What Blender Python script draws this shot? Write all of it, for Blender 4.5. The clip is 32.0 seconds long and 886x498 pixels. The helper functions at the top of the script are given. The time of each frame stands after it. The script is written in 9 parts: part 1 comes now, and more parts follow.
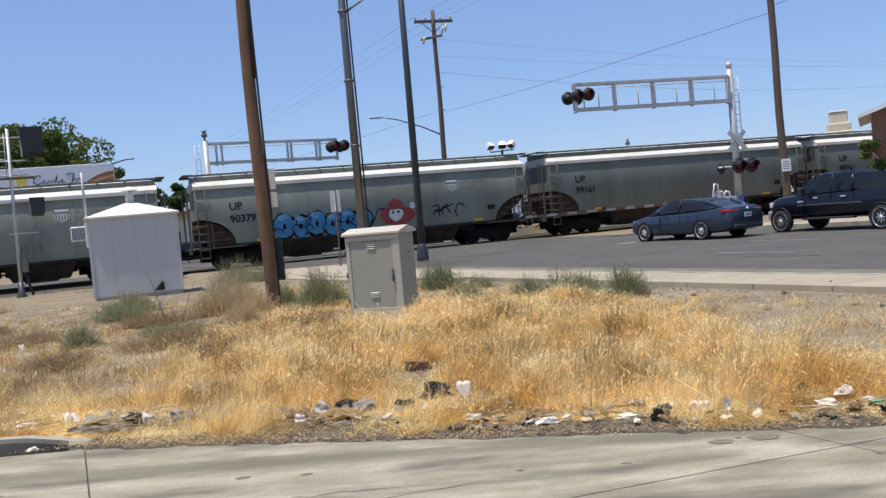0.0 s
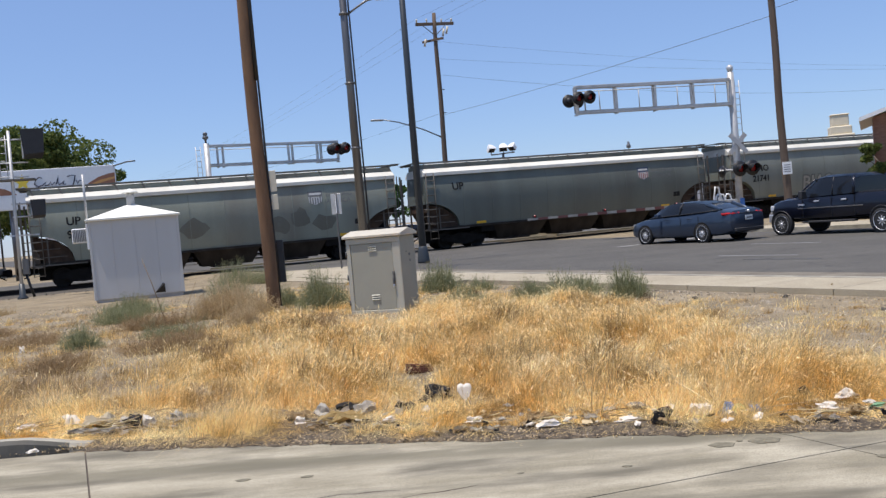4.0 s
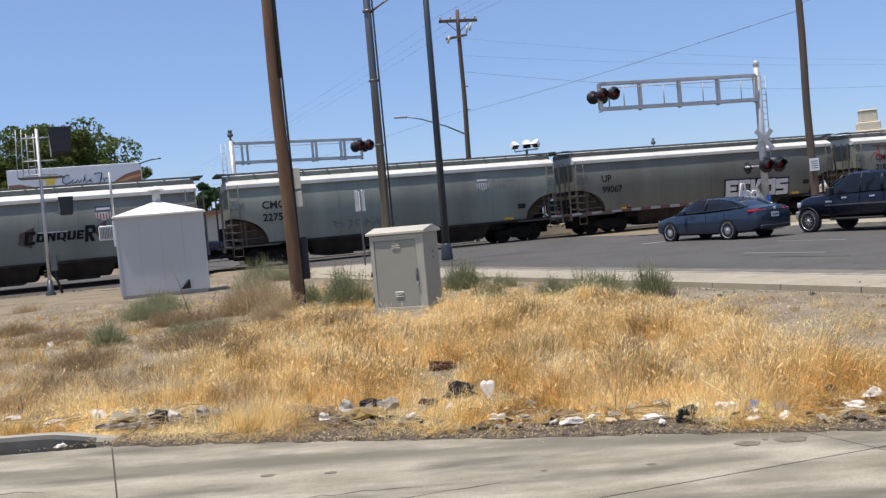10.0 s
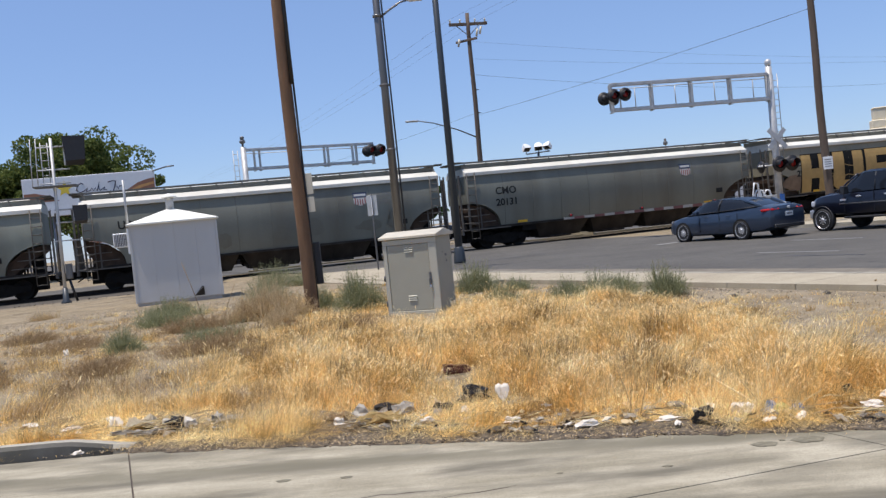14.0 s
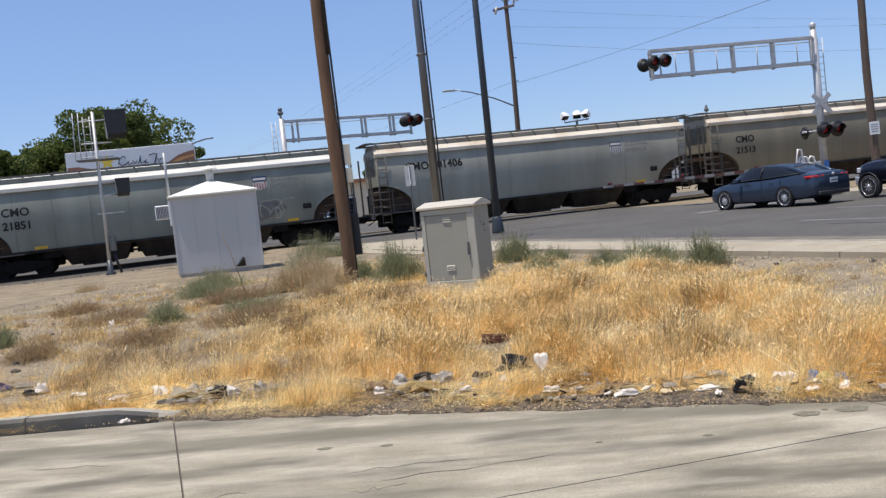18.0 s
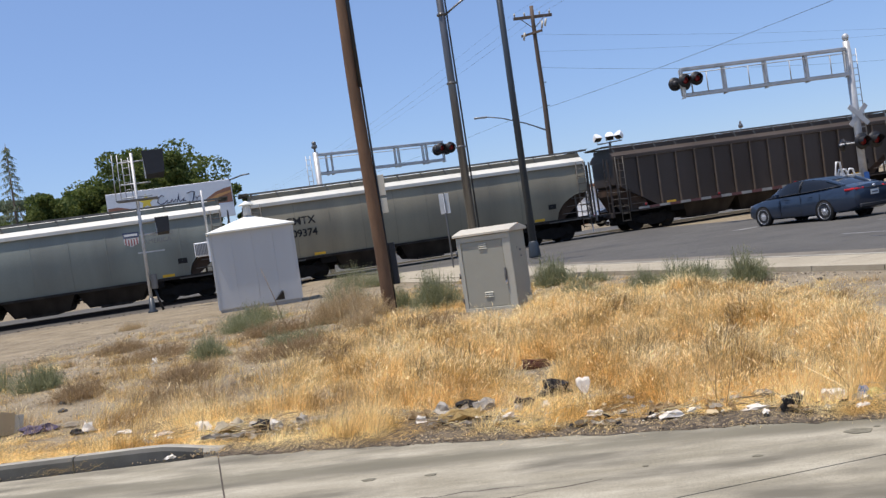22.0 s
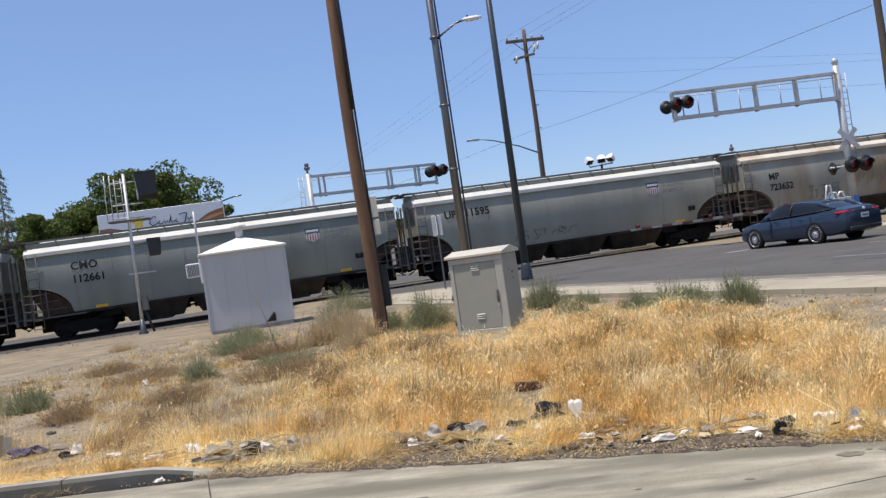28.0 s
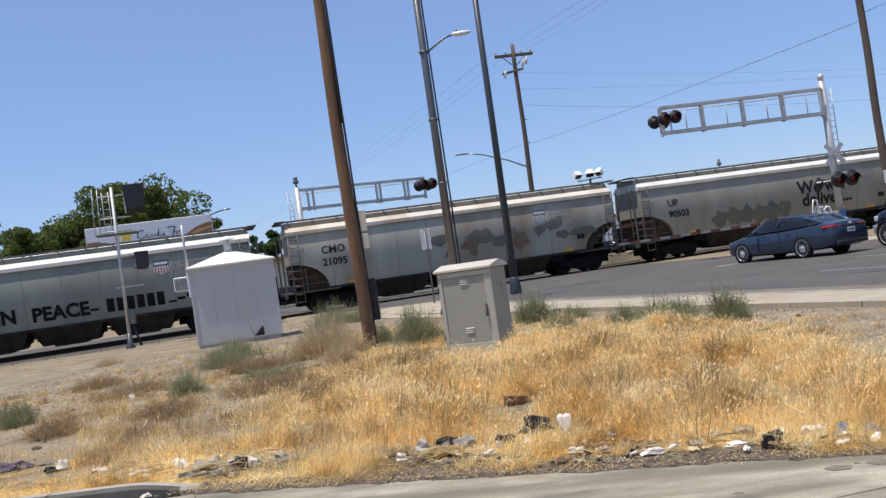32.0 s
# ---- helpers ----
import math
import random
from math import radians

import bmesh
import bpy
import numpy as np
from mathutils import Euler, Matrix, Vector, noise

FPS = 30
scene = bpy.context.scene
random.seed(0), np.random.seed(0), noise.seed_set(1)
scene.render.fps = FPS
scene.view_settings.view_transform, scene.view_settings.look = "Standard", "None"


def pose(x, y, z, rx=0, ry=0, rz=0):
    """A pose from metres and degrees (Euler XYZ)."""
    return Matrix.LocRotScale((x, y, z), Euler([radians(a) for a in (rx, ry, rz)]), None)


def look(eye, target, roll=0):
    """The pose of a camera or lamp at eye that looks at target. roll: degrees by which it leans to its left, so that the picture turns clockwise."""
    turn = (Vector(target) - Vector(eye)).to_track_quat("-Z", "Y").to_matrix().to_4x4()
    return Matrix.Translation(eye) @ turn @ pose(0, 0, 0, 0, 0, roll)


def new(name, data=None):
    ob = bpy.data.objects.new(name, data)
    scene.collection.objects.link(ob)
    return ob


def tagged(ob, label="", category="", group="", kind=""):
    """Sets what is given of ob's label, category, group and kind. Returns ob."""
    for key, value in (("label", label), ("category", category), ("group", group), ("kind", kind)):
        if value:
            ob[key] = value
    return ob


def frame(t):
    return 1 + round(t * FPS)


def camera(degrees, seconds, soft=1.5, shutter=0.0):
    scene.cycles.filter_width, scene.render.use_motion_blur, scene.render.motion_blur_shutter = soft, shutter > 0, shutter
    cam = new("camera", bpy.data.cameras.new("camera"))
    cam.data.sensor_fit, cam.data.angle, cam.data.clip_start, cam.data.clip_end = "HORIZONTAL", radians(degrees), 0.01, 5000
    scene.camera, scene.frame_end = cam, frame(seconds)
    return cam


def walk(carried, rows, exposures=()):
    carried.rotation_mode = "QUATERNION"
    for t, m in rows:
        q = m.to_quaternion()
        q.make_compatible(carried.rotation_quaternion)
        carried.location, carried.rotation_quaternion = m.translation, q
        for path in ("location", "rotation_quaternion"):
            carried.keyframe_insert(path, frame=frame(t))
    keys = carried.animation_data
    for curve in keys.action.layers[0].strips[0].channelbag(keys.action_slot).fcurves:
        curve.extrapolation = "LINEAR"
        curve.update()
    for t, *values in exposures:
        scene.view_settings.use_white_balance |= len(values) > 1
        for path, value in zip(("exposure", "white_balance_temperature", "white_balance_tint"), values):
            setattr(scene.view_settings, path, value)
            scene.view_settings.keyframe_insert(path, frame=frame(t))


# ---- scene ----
EYE = 1.6
cam = camera(51.5, 32.0, soft=1.4)
# seconds, turn to the left, tilt up, lean: the camera is held in one spot and swings
SWING = [
    (0.0, -0.00, -2.00, 5.00),
    (0.5, 0.02, -2.10, 5.01),
    (1.0, 0.02, -2.31, 4.99),
    (1.5, 0.05, -2.31, 4.97),
    (2.0, 0.10, -2.08, 5.03),
    (2.5, 0.15, -1.94, 5.04),
    (3.0, 0.13, -1.86, 5.08),
    (3.5, 0.09, -1.83, 5.00),
    (5.5, 0.27, -2.22, 4.51),
    (6.0, 0.80, -3.42, 4.27),
    (6.5, 0.99, -3.30, 4.26),
    (7.0, 1.05, -2.48, 4.46),
    (7.5, 1.20, -2.21, 4.61),
    (8.0, 1.33, -2.06, 4.76),
    (8.5, 1.35, -1.82, 4.80),
    (9.0, 1.40, -1.73, 4.84),
    (9.5, 1.49, -1.90, 4.91),
    (10.0, 1.51, -1.90, 4.93),
    (10.5, 1.53, -1.86, 4.92),
    (11.0, 1.73, -1.94, 5.11),
    (11.5, 1.96, -2.05, 5.33),
    (12.0, 2.07, -1.99, 5.43),
    (12.5, 2.15, -1.85, 5.53),
    (13.0, 2.18, -1.76, 5.59),
    (13.5, 2.23, -1.61, 5.64),
    (15.5, 3.28, -1.83, 5.80),
    (16.0, 4.62, -2.70, 6.04),
    (16.5, 6.11, -3.62, 5.87),
    (17.0, 5.83, -3.59, 5.88),
    (17.5, 4.80, -3.37, 5.93),
    (18.0, 4.84, -3.23, 6.13),
    (18.5, 5.58, -2.67, 6.58),
    (19.0, 6.51, -2.52, 7.31),
    (19.5, 6.51, -1.99, 7.70),
    (20.0, 6.59, -1.94, 7.81),
    (20.5, 6.83, -1.97, 8.10),
    (21.0, 6.97, -1.91, 8.25),
    (21.5, 6.95, -1.71, 8.29),
    (22.0, 6.90, -1.26, 8.25),
    (22.5, 6.80, -0.86, 8.23),
    (23.0, 6.83, -0.72, 8.26),
    (23.5, 6.89, -0.77, 8.31),
    (24.0, 6.87, -0.73, 8.35),
    (24.5, 6.85, -0.52, 8.34),
    (25.0, 6.77, -0.37, 8.34),
    (25.5, 6.65, -0.23, 8.27),
    (27.5, 6.16, 0.08, 8.07),
    (28.0, 6.23, 0.02, 8.10),
    (28.5, 6.21, 0.14, 8.12),
    (29.0, 6.09, 0.23, 8.11),
    (29.5, 5.96, 0.22, 8.03),
    (30.0, 5.87, 0.25, 8.00),
    (30.5, 5.89, 0.43, 8.09),
    (31.0, 5.96, 0.80, 8.28),
    (31.5, 5.84, 0.87, 8.27),
    (32.0, 5.42, 0.78, 8.05),]
LEVEL = pose(0, 0, EYE, -0.03, 0.10, 0)


def held(yaw, pitch, lean):
    return LEVEL @ pose(0, 0, 0, 0, 0, yaw) @ pose(0, 0, 0, 90 + pitch) @ pose(0, 0, 0, 0, 0, -lean)


walk(cam, [(t, held(yaw, pitch, lean)) for t, yaw, pitch, lean in SWING], exposures=[(0, 0.0, 6500, 14), (32, 0.0, 6500, 14)])

# ---------------------------------------------------------------- light
TO_SUN = Vector((-0.22, -0.13, 0.96)).normalized()
world = bpy.data.worlds.new("sky")
scene.world = world
world.use_nodes = True
wn = world.node_tree.nodes
sky = wn.new("ShaderNodeTexSky")
sky.sky_type = "NISHITA"
sky.sun_disc = False
sky.sun_elevation = math.asin(TO_SUN.z)
sky.sun_rotation = math.atan2(TO_SUN.x, TO_SUN.y)
sky.air_density, sky.dust_density, sky.ozone_density = 1.0, 0.15, 3.0
wn["Background"].inputs["Strength"].default_value = 0.115
clear = wn.new("ShaderNodeMix")
clear.data_type, clear.blend_type = "RGBA", "MULTIPLY"
clear.inputs["Factor"].default_value = 1.0
clear.inputs["B"].default_value = (0.865, 0.97, 1.17, 1)
world.node_tree.links.new(sky.outputs[0], clear.inputs["A"])
haze = wn.new("ShaderNodeMix")
haze.data_type = "RGBA"
haze.inputs["Factor"].default_value = 0.38
haze.inputs["B"].default_value = (2.75, 4.25, 7.1, 1)
world.node_tree.links.new(clear.outputs["Result"], haze.inputs["A"])
world.node_tree.links.new(haze.outputs["Result"], wn["Background"].inputs["Color"])
sun = new("sun", bpy.data.lights.new("sun", "SUN"))
sun.data.energy, sun.data.angle, sun.data.color = 4.8, radians(0.53), (1.0, 0.95, 0.87)
sun.matrix_basis = look(TO_SUN * 60, (0, 0, 0))


# ---------------------------------------------------------------- materials
def material(name, col, rough=0.7, metal=0.0, var=0.25, scale=6.0, fine=60.0, bump=0.15, stain=None, stain_amount=0.0,
             streak=False, spread=0.0, coat=0.0, spec=0.5):
    """A two-scale procedural surface: broad mottling, fine grain, optional stains and a spread of tone from piece to piece."""
    m = bpy.data.materials.new(name)
    m.use_nodes = True
    n, k = m.node_tree.nodes, m.node_tree.links
    b = n["Principled BSDF"]
    co = n.new("ShaderNodeTexCoord")
    mp = n.new("ShaderNodeMapping")
    k.new(co.outputs["Object"], mp.inputs["Vector"])
    if streak:
        mp.inputs["Scale"].default_value = (1.0, 1.0, 0.16)
    broad = n.new("ShaderNodeTexNoise")
    broad.inputs["Scale"].default_value, broad.inputs["Detail"].default_value = scale, 6
    grain = n.new("ShaderNodeTexNoise")
    grain.inputs["Scale"].default_value, grain.inputs["Detail"].default_value = fine, 3
    k.new(mp.outputs[0], broad.inputs["Vector"])
    k.new(co.outputs["Object"], grain.inputs["Vector"])
    add = n.new("ShaderNodeMath")
    add.operation = "MULTIPLY_ADD"
    add.inputs[1].default_value = 0.35
    k.new(grain.outputs["Fac"], add.inputs[0])
    k.new(broad.outputs["Fac"], add.inputs[2])
    rng = n.new("ShaderNodeMapRange")
    rng.inputs["From Min"].default_value, rng.inputs["From Max"].default_value = 0.35, 1.0
    rng.inputs["To Min"].default_value, rng.inputs["To Max"].default_value = 1 - var, 1 + var
    k.new(add.outputs[0], rng.inputs["Value"])
    val = rng.outputs[0]
    if spread:
        info = n.new("ShaderNodeObjectInfo")
        r2 = n.new("ShaderNodeMapRange")
        r2.inputs["To Min"].default_value, r2.inputs["To Max"].default_value = 1 - spread, 1 + spread
        k.new(info.outputs["Random"], r2.inputs["Value"])
        mul = n.new("ShaderNodeMath")
        mul.operation = "MULTIPLY"
        k.new(val, mul.inputs[0])
        k.new(r2.outputs[0], mul.inputs[1])
        val = mul.outputs[0]
    sc = n.new("ShaderNodeVectorMath")
    sc.operation = "SCALE"
    sc.inputs[0].default_value = col
    k.new(val, sc.inputs["Scale"])
    out = sc.outputs[0]
    if stain:
        sn = n.new("ShaderNodeTexNoise")
        sn.inputs["Scale"].default_value, sn.inputs["Detail"].default_value = scale * 0.45, 8
        k.new(mp.outputs[0], sn.inputs["Vector"])
        rp = n.new("ShaderNodeMapRange")
        rp.inputs["From Min"].default_value, rp.inputs["From Max"].default_value = 0.5, 0.72
        rp.inputs["To Max"].default_value = stain_amount
        k.new(sn.outputs["Fac"], rp.inputs["Value"])
        mx = n.new("ShaderNodeMix")
        mx.data_type = "RGBA"
        k.new(rp.outputs[0], mx.inputs["Factor"])
        k.new(out, mx.inputs["A"])
        mx.inputs["B"].default_value = (*stain, 1)
        out = mx.outputs["Result"]
    k.new(out, b.inputs["Base Color"])
    b.inputs["Roughness"].default_value, b.inputs["Metallic"].default_value = rough, metal
    b.inputs["Specular IOR Level"].default_value = spec
    b.inputs["Coat Weight"].default_value = coat
    b.inputs["Coat Roughness"].default_value = 0.05
    if bump:
        bp = n.new("ShaderNodeBump")
        bp.inputs["Strength"].default_value, bp.inputs["Distance"].default_value = bump, 0.02
        k.new(add.outputs[0], bp.inputs["Height"])
        k.new(bp.outputs[0], b.inputs["Normal"])
    return m


def glass(name, col, rough=0.03):
    m = bpy.data.materials.new(name)
    m.use_nodes = True
    b = m.node_tree.nodes["Principled BSDF"]
    b.inputs["Base Color"].default_value = (*col, 1)
    b.inputs["Roughness"].default_value = rough
    b.inputs["Specular IOR Level"].default_value = 0.32
    return m


def two_tone(name, a, c, spot_scale, low, high, rough=0.9, fine=40.0, third=None, bump=0.4, dist=0.03, stretch=None, band=None):
    """Ground surfaces: two tones mixed by broad patches, with grain and pebbles."""
    m = bpy.data.materials.new(name)
    m.use_nodes = True
    n, k = m.node_tree.nodes, m.node_tree.links
    b = n["Principled BSDF"]
    co = n.new("ShaderNodeTexCoord")
    nz = n.new("ShaderNodeTexNoise")
    nz.inputs["Scale"].default_value, nz.inputs["Detail"].default_value = spot_scale, 9
    nz.inputs["Roughness"].default_value = 0.65
    where = co.outputs["Object"]
    if stretch:
        mp = n.new("ShaderNodeMapping")
        mp.inputs["Rotation"].default_value = (0, 0, radians(stretch[0]))
        mp.inputs["Scale"].default_value = (stretch[1], stretch[2], 1)
        k.new(where, mp.inputs["Vector"])
        where = mp.outputs[0]
    k.new(where, nz.inputs["Vector"])
    rp = n.new("ShaderNodeMapRange")
    rp.inputs["From Min"].default_value, rp.inputs["From Max"].default_value = low, high
    k.new(nz.outputs["Fac"], rp.inputs["Value"])
    mx = n.new("ShaderNodeMix")
    mx.data_type = "RGBA"
    mx.inputs["A"].default_value, mx.inputs["B"].default_value = (*a, 1), (*c, 1)
    k.new(rp.outputs[0], mx.inputs["Factor"])
    vor = n.new("ShaderNodeTexVoronoi")
    vor.inputs["Scale"].default_value = fine
    k.new(co.outputs["Object"], vor.inputs["Vector"])
    pb = n.new("ShaderNodeMapRange")
    pb.inputs["To Min"].default_value, pb.inputs["To Max"].default_value = 1.25, 0.7
    k.new(vor.outputs["Distance"], pb.inputs["Value"])
    sc = n.new("ShaderNodeVectorMath")
    sc.operation = "SCALE"
    k.new(mx.outputs["Result"], sc.inputs[0])
    k.new(pb.outputs[0], sc.inputs["Scale"])
    out = sc.outputs[0]
    if third:
        n3 = n.new("ShaderNodeTexNoise")
        n3.inputs["Scale"].default_value, n3.inputs["Detail"].default_value = third[1], 5
        k.new(where, n3.inputs["Vector"])
        r3 = n.new("ShaderNodeMapRange")
        r3.inputs["From Min"].default_value, r3.inputs["From Max"].default_value = third[2], third[3]
        k.new(n3.outputs["Fac"], r3.inputs["Value"])
        m3 = n.new("ShaderNodeMix")
        m3.data_type = "RGBA"
        k.new(r3.outputs[0], m3.inputs["Factor"])
        k.new(out, m3.inputs["A"])
        m3.inputs["B"].default_value = (*third[0], 1)
        out = m3.outputs["Result"]
    if band:
        # a long water stain: colour, offset and direction of its line, half-width, strength
        hue, off, nx, ny, half, much = band
        dt = n.new("ShaderNodeVectorMath")
        dt.operation = "DOT_PRODUCT"
        dt.inputs[1].default_value = (nx, ny, 0)
        k.new(co.outputs["Object"], dt.inputs[0])
        wob = n.new("ShaderNodeMath")
        wob.operation = "MULTIPLY_ADD"
        wob.inputs[1].default_value = 0.5
        k.new(nz.outputs["Fac"], wob.inputs[0])
        k.new(dt.outputs["Value"], wob.inputs[2])
        gap = n.new("ShaderNodeMath")
        gap.operation = "SUBTRACT"
        gap.inputs[1].default_value = off + 0.25
        k.new(wob.outputs[0], gap.inputs[0])
        mag = n.new("ShaderNodeMath")
        mag.operation = "ABSOLUTE"
        k.new(gap.outputs[0], mag.inputs[0])
        rb = n.new("ShaderNodeMapRange")
        rb.inputs["From Min"].default_value, rb.inputs["From Max"].default_value = half * .3, half
        rb.inputs["To Min"].default_value, rb.inputs["To Max"].default_value = much, 0.0
        k.new(mag.outputs[0], rb.inputs["Value"])
        mb = n.new("ShaderNodeMix")
        mb.data_type = "RGBA"
        k.new(rb.outputs[0], mb.inputs["Factor"])
        k.new(out, mb.inputs["A"])
        mb.inputs["B"].default_value = (*hue, 1)
        out = mb.outputs["Result"]
    k.new(out, b.inputs["Base Color"])
    b.inputs["Roughness"].default_value = rough
    b.inputs["Specular IOR Level"].default_value = 0.25
    bp = n.new("ShaderNodeBump")
    bp.inputs["Strength"].default_value, bp.inputs["Distance"].default_value = bump, dist
    k.new(vor.outputs["Distance"], bp.inputs["Height"])
    bp.invert = True
    k.new(bp.outputs[0], b.inputs["Normal"])
    return m


def grassy(name, a, b, c, d, through_light):
    """Dry stalks: broad and small patches of four tones, and a spread from stalk to stalk."""
    m = bpy.data.materials.new(name)
    m.use_nodes = True
    n, k = m.node_tree.nodes, m.node_tree.links
    p = n["Principled BSDF"]
    co, geo = n.new("ShaderNodeTexCoord"), n.new("ShaderNodeNewGeometry")

    def patches(scale, low, high):
        nz, rp = n.new("ShaderNodeTexNoise"), n.new("ShaderNodeMapRange")
        nz.inputs["Scale"].default_value, nz.inputs["Detail"].default_value = scale, 4
        rp.inputs["From Min"].default_value, rp.inputs["From Max"].default_value = low, high
        k.new(co.outputs["Object"], nz.inputs["Vector"])
        k.new(nz.outputs["Fac"], rp.inputs["Value"])
        return rp.outputs[0]

    def blend(fac, x, y):
        mx = n.new("ShaderNodeMix")
        mx.data_type = "RGBA"
        k.new(fac, mx.inputs["Factor"])
        for sock, v in (("A", x), ("B", y)):
            if isinstance(v, tuple):
                mx.inputs[sock].default_value = (*v, 1)
            else:
                k.new(v, mx.inputs[sock])
        return mx.outputs["Result"]
    lift = n.new("ShaderNodeMapRange")
    lift.inputs["To Min"].default_value, lift.inputs["To Max"].default_value = 0.42, 1.5
    k.new(geo.outputs["Random Per Island"], lift.inputs["Value"])
    tone = blend(patches(1.1, .44, .58), blend(patches(4.6, .40, .60), a, b), blend(patches(5.4, .40, .60), c, d))
    sc = n.new("ShaderNodeVectorMath")
    sc.operation = "SCALE"
    k.new(tone, sc.inputs[0])
    k.new(lift.outputs[0], sc.inputs["Scale"])
    k.new(sc.outputs[0], p.inputs["Base Color"])
    p.inputs["Roughness"].default_value, p.inputs["Specular IOR Level"].default_value = 0.6, 0.25
    tr, ms = n.new("ShaderNodeBsdfTranslucent"), n.new("ShaderNodeMixShader")
    k.new(sc.outputs[0], tr.inputs["Color"])
    ms.inputs[0].default_value = through_light
    k.new(p.outputs[0], ms.inputs[1])
    k.new(tr.outputs[0], ms.inputs[2])
    k.new(ms.outputs[0], n["Material Output"].inputs["Surface"])
    return m


def leafy(name, a, c, through_light=0.3, rough=0.7, patch=None):
    """Blades and leaves: tone varies from piece to piece, and some light passes through."""
    m = bpy.data.materials.new(name)
    m.use_nodes = True
    n, k = m.node_tree.nodes, m.node_tree.links
    b = n["Principled BSDF"]
    geo = n.new("ShaderNodeNewGeometry")
    mx = n.new("ShaderNodeMix")
    mx.data_type = "RGBA"
    mx.inputs["A"].default_value, mx.inputs["B"].default_value = (*a, 1), (*c, 1)
    k.new(geo.outputs["Random Per Island"], mx.inputs["Factor"])
    col = mx.outputs["Result"]
    if patch:
        co = n.new("ShaderNodeTexCoord")
        nz = n.new("ShaderNodeTexNoise")
        nz.inputs["Scale"].default_value, nz.inputs["Detail"].default_value = 1.1, 6
        k.new(co.outputs["Object"], nz.inputs["Vector"])
        rp = n.new("ShaderNodeMapRange")
        rp.inputs["From Min"].default_value, rp.inputs["From Max"].default_value = 0.50, 0.60
        k.new(nz.outputs["Fac"], rp.inputs["Value"])
        pm = n.new("ShaderNodeMix")
        pm.data_type = "RGBA"
        k.new(rp.outputs[0], pm.inputs["Factor"])
        k.new(col, pm.inputs["A"])
        pm.inputs["B"].default_value = (*patch, 1)
        col = pm.outputs["Result"]
    k.new(col, b.inputs["Base Color"])
    b.inputs["Roughness"].default_value = rough
    b.inputs["Specular IOR Level"].default_value = 0.2
    tr = n.new("ShaderNodeBsdfTranslucent")
    k.new(col, tr.inputs["Color"])
    ms = n.new("ShaderNodeMixShader")
    ms.inputs[0].default_value = through_light
    k.new(b.outputs[0], ms.inputs[1])
    k.new(tr.outputs[0], ms.inputs[2])
    k.new(ms.outputs[0], n["Material Output"].inputs["Surface"])
    return m


M = {}
M["dirt"] = two_tone("dry dirt and gravel", (0.19, 0.148, 0.092), (0.35, 0.28, 0.178), 0.9, 0.35, 0.68, fine=26, third=((0.38, 0.335, 0.27), 5.5, 0.58, 0.75), bump=0.7)
M["straw_soil"] = two_tone("shade-darkened straw-covered soil", (0.13, 0.085, 0.045), (0.28, 0.185, 0.085), 2.3, 0.35, 0.65, fine=32, third=((0.10, 0.075, 0.05), 1.1, 0.60, 0.72))
M["asphalt"] = two_tone("worn asphalt", (0.088, 0.082, 0.072), (0.125, 0.117, 0.102), 0.35, 0.35, 0.7, fine=90, third=((0.072, 0.069, 0.064), 1.6, 0.60, 0.70), bump=0.2, dist=0.01)
M["concrete"] = two_tone("stained old concrete", (0.268, 0.236, 0.165), (0.435, 0.388, 0.288), 2.2, 0.38, 0.64, fine=150, third=((0.155, 0.138, 0.10), 1.9, 0.46, 0.66), bump=0.12, dist=0.006, stretch=(10, 0.45, 1.5), band=((0.17, 0.152, 0.105), 6.21, 0.09, 0.996, 0.20, 0.75))
M["walk"] = two_tone("pale pavement concrete", (0.34, 0.29, 0.205), (0.44, 0.385, 0.28), 0.8, 0.3, 0.7, fine=110, bump=0.1, dist=0.006)
M["ballast"] = two_tone("grey ballast stones", (0.07, 0.062, 0.053), (0.15, 0.132, 0.11), 2.5, 0.3, 0.7, fine=12, bump=0.9, dist=0.06)
M["kerb"] = material("kerb concrete", (0.36, 0.33, 0.26), 0.9, var=0.25, scale=4, stain=(0.13, 0.125, 0.115), stain_amount=0.7)
M["paint_white"] = material("worn road paint", (0.24, 0.235, 0.22), 0.8, var=0.25, scale=5, stain=(0.16, 0.155, 0.15), stain_amount=0.8)
M["wood"] = material("weathered pole wood", (0.165, 0.090, 0.046), 0.85, var=0.55, scale=6, fine=80, streak=True, stain=(0.065, 0.04, 0.025), stain_amount=0.85, bump=0.6)
M["wood_grey"] = material("grey pole wood", (0.115, 0.08, 0.056), 0.85, var=0.3, scale=9, streak=True, stain=(0.10, 0.08, 0.065), stain_amount=0.6, bump=0.5)
M["galv"] = material("galvanised steel", (0.15, 0.145, 0.14), 0.36, 0.6, var=0.2, scale=8, streak=True, stain=(0.23, 0.22, 0.21), stain_amount=0.4)
M["silver"] = material("silver painted steel", (0.50, 0.50, 0.49), 0.5, 0.35, var=0.15, scale=5, stain=(0.28, 0.27, 0.25), stain_amount=0.5)
M["dark_pole"] = material("dark grey painted pole", (0.040, 0.048, 0.055), 0.42, 0.0, var=0.2, scale=6, streak=True)
M["black"] = material("black painted metal", (0.018, 0.018, 0.02), 0.5, 0.1, var=0.2)
M["shed"] = material("lavender white shed panel", (0.50, 0.49, 0.465), 0.65, spread=0.035, var=0.06, scale=1.4, streak=True, stain=(0.44, 0.42, 0.40), stain_amount=0.5, bump=0.05)
M["shed_roof"] = material("white painted roof sheet", (0.76, 0.74, 0.65), 0.6, var=0.06, scale=2)
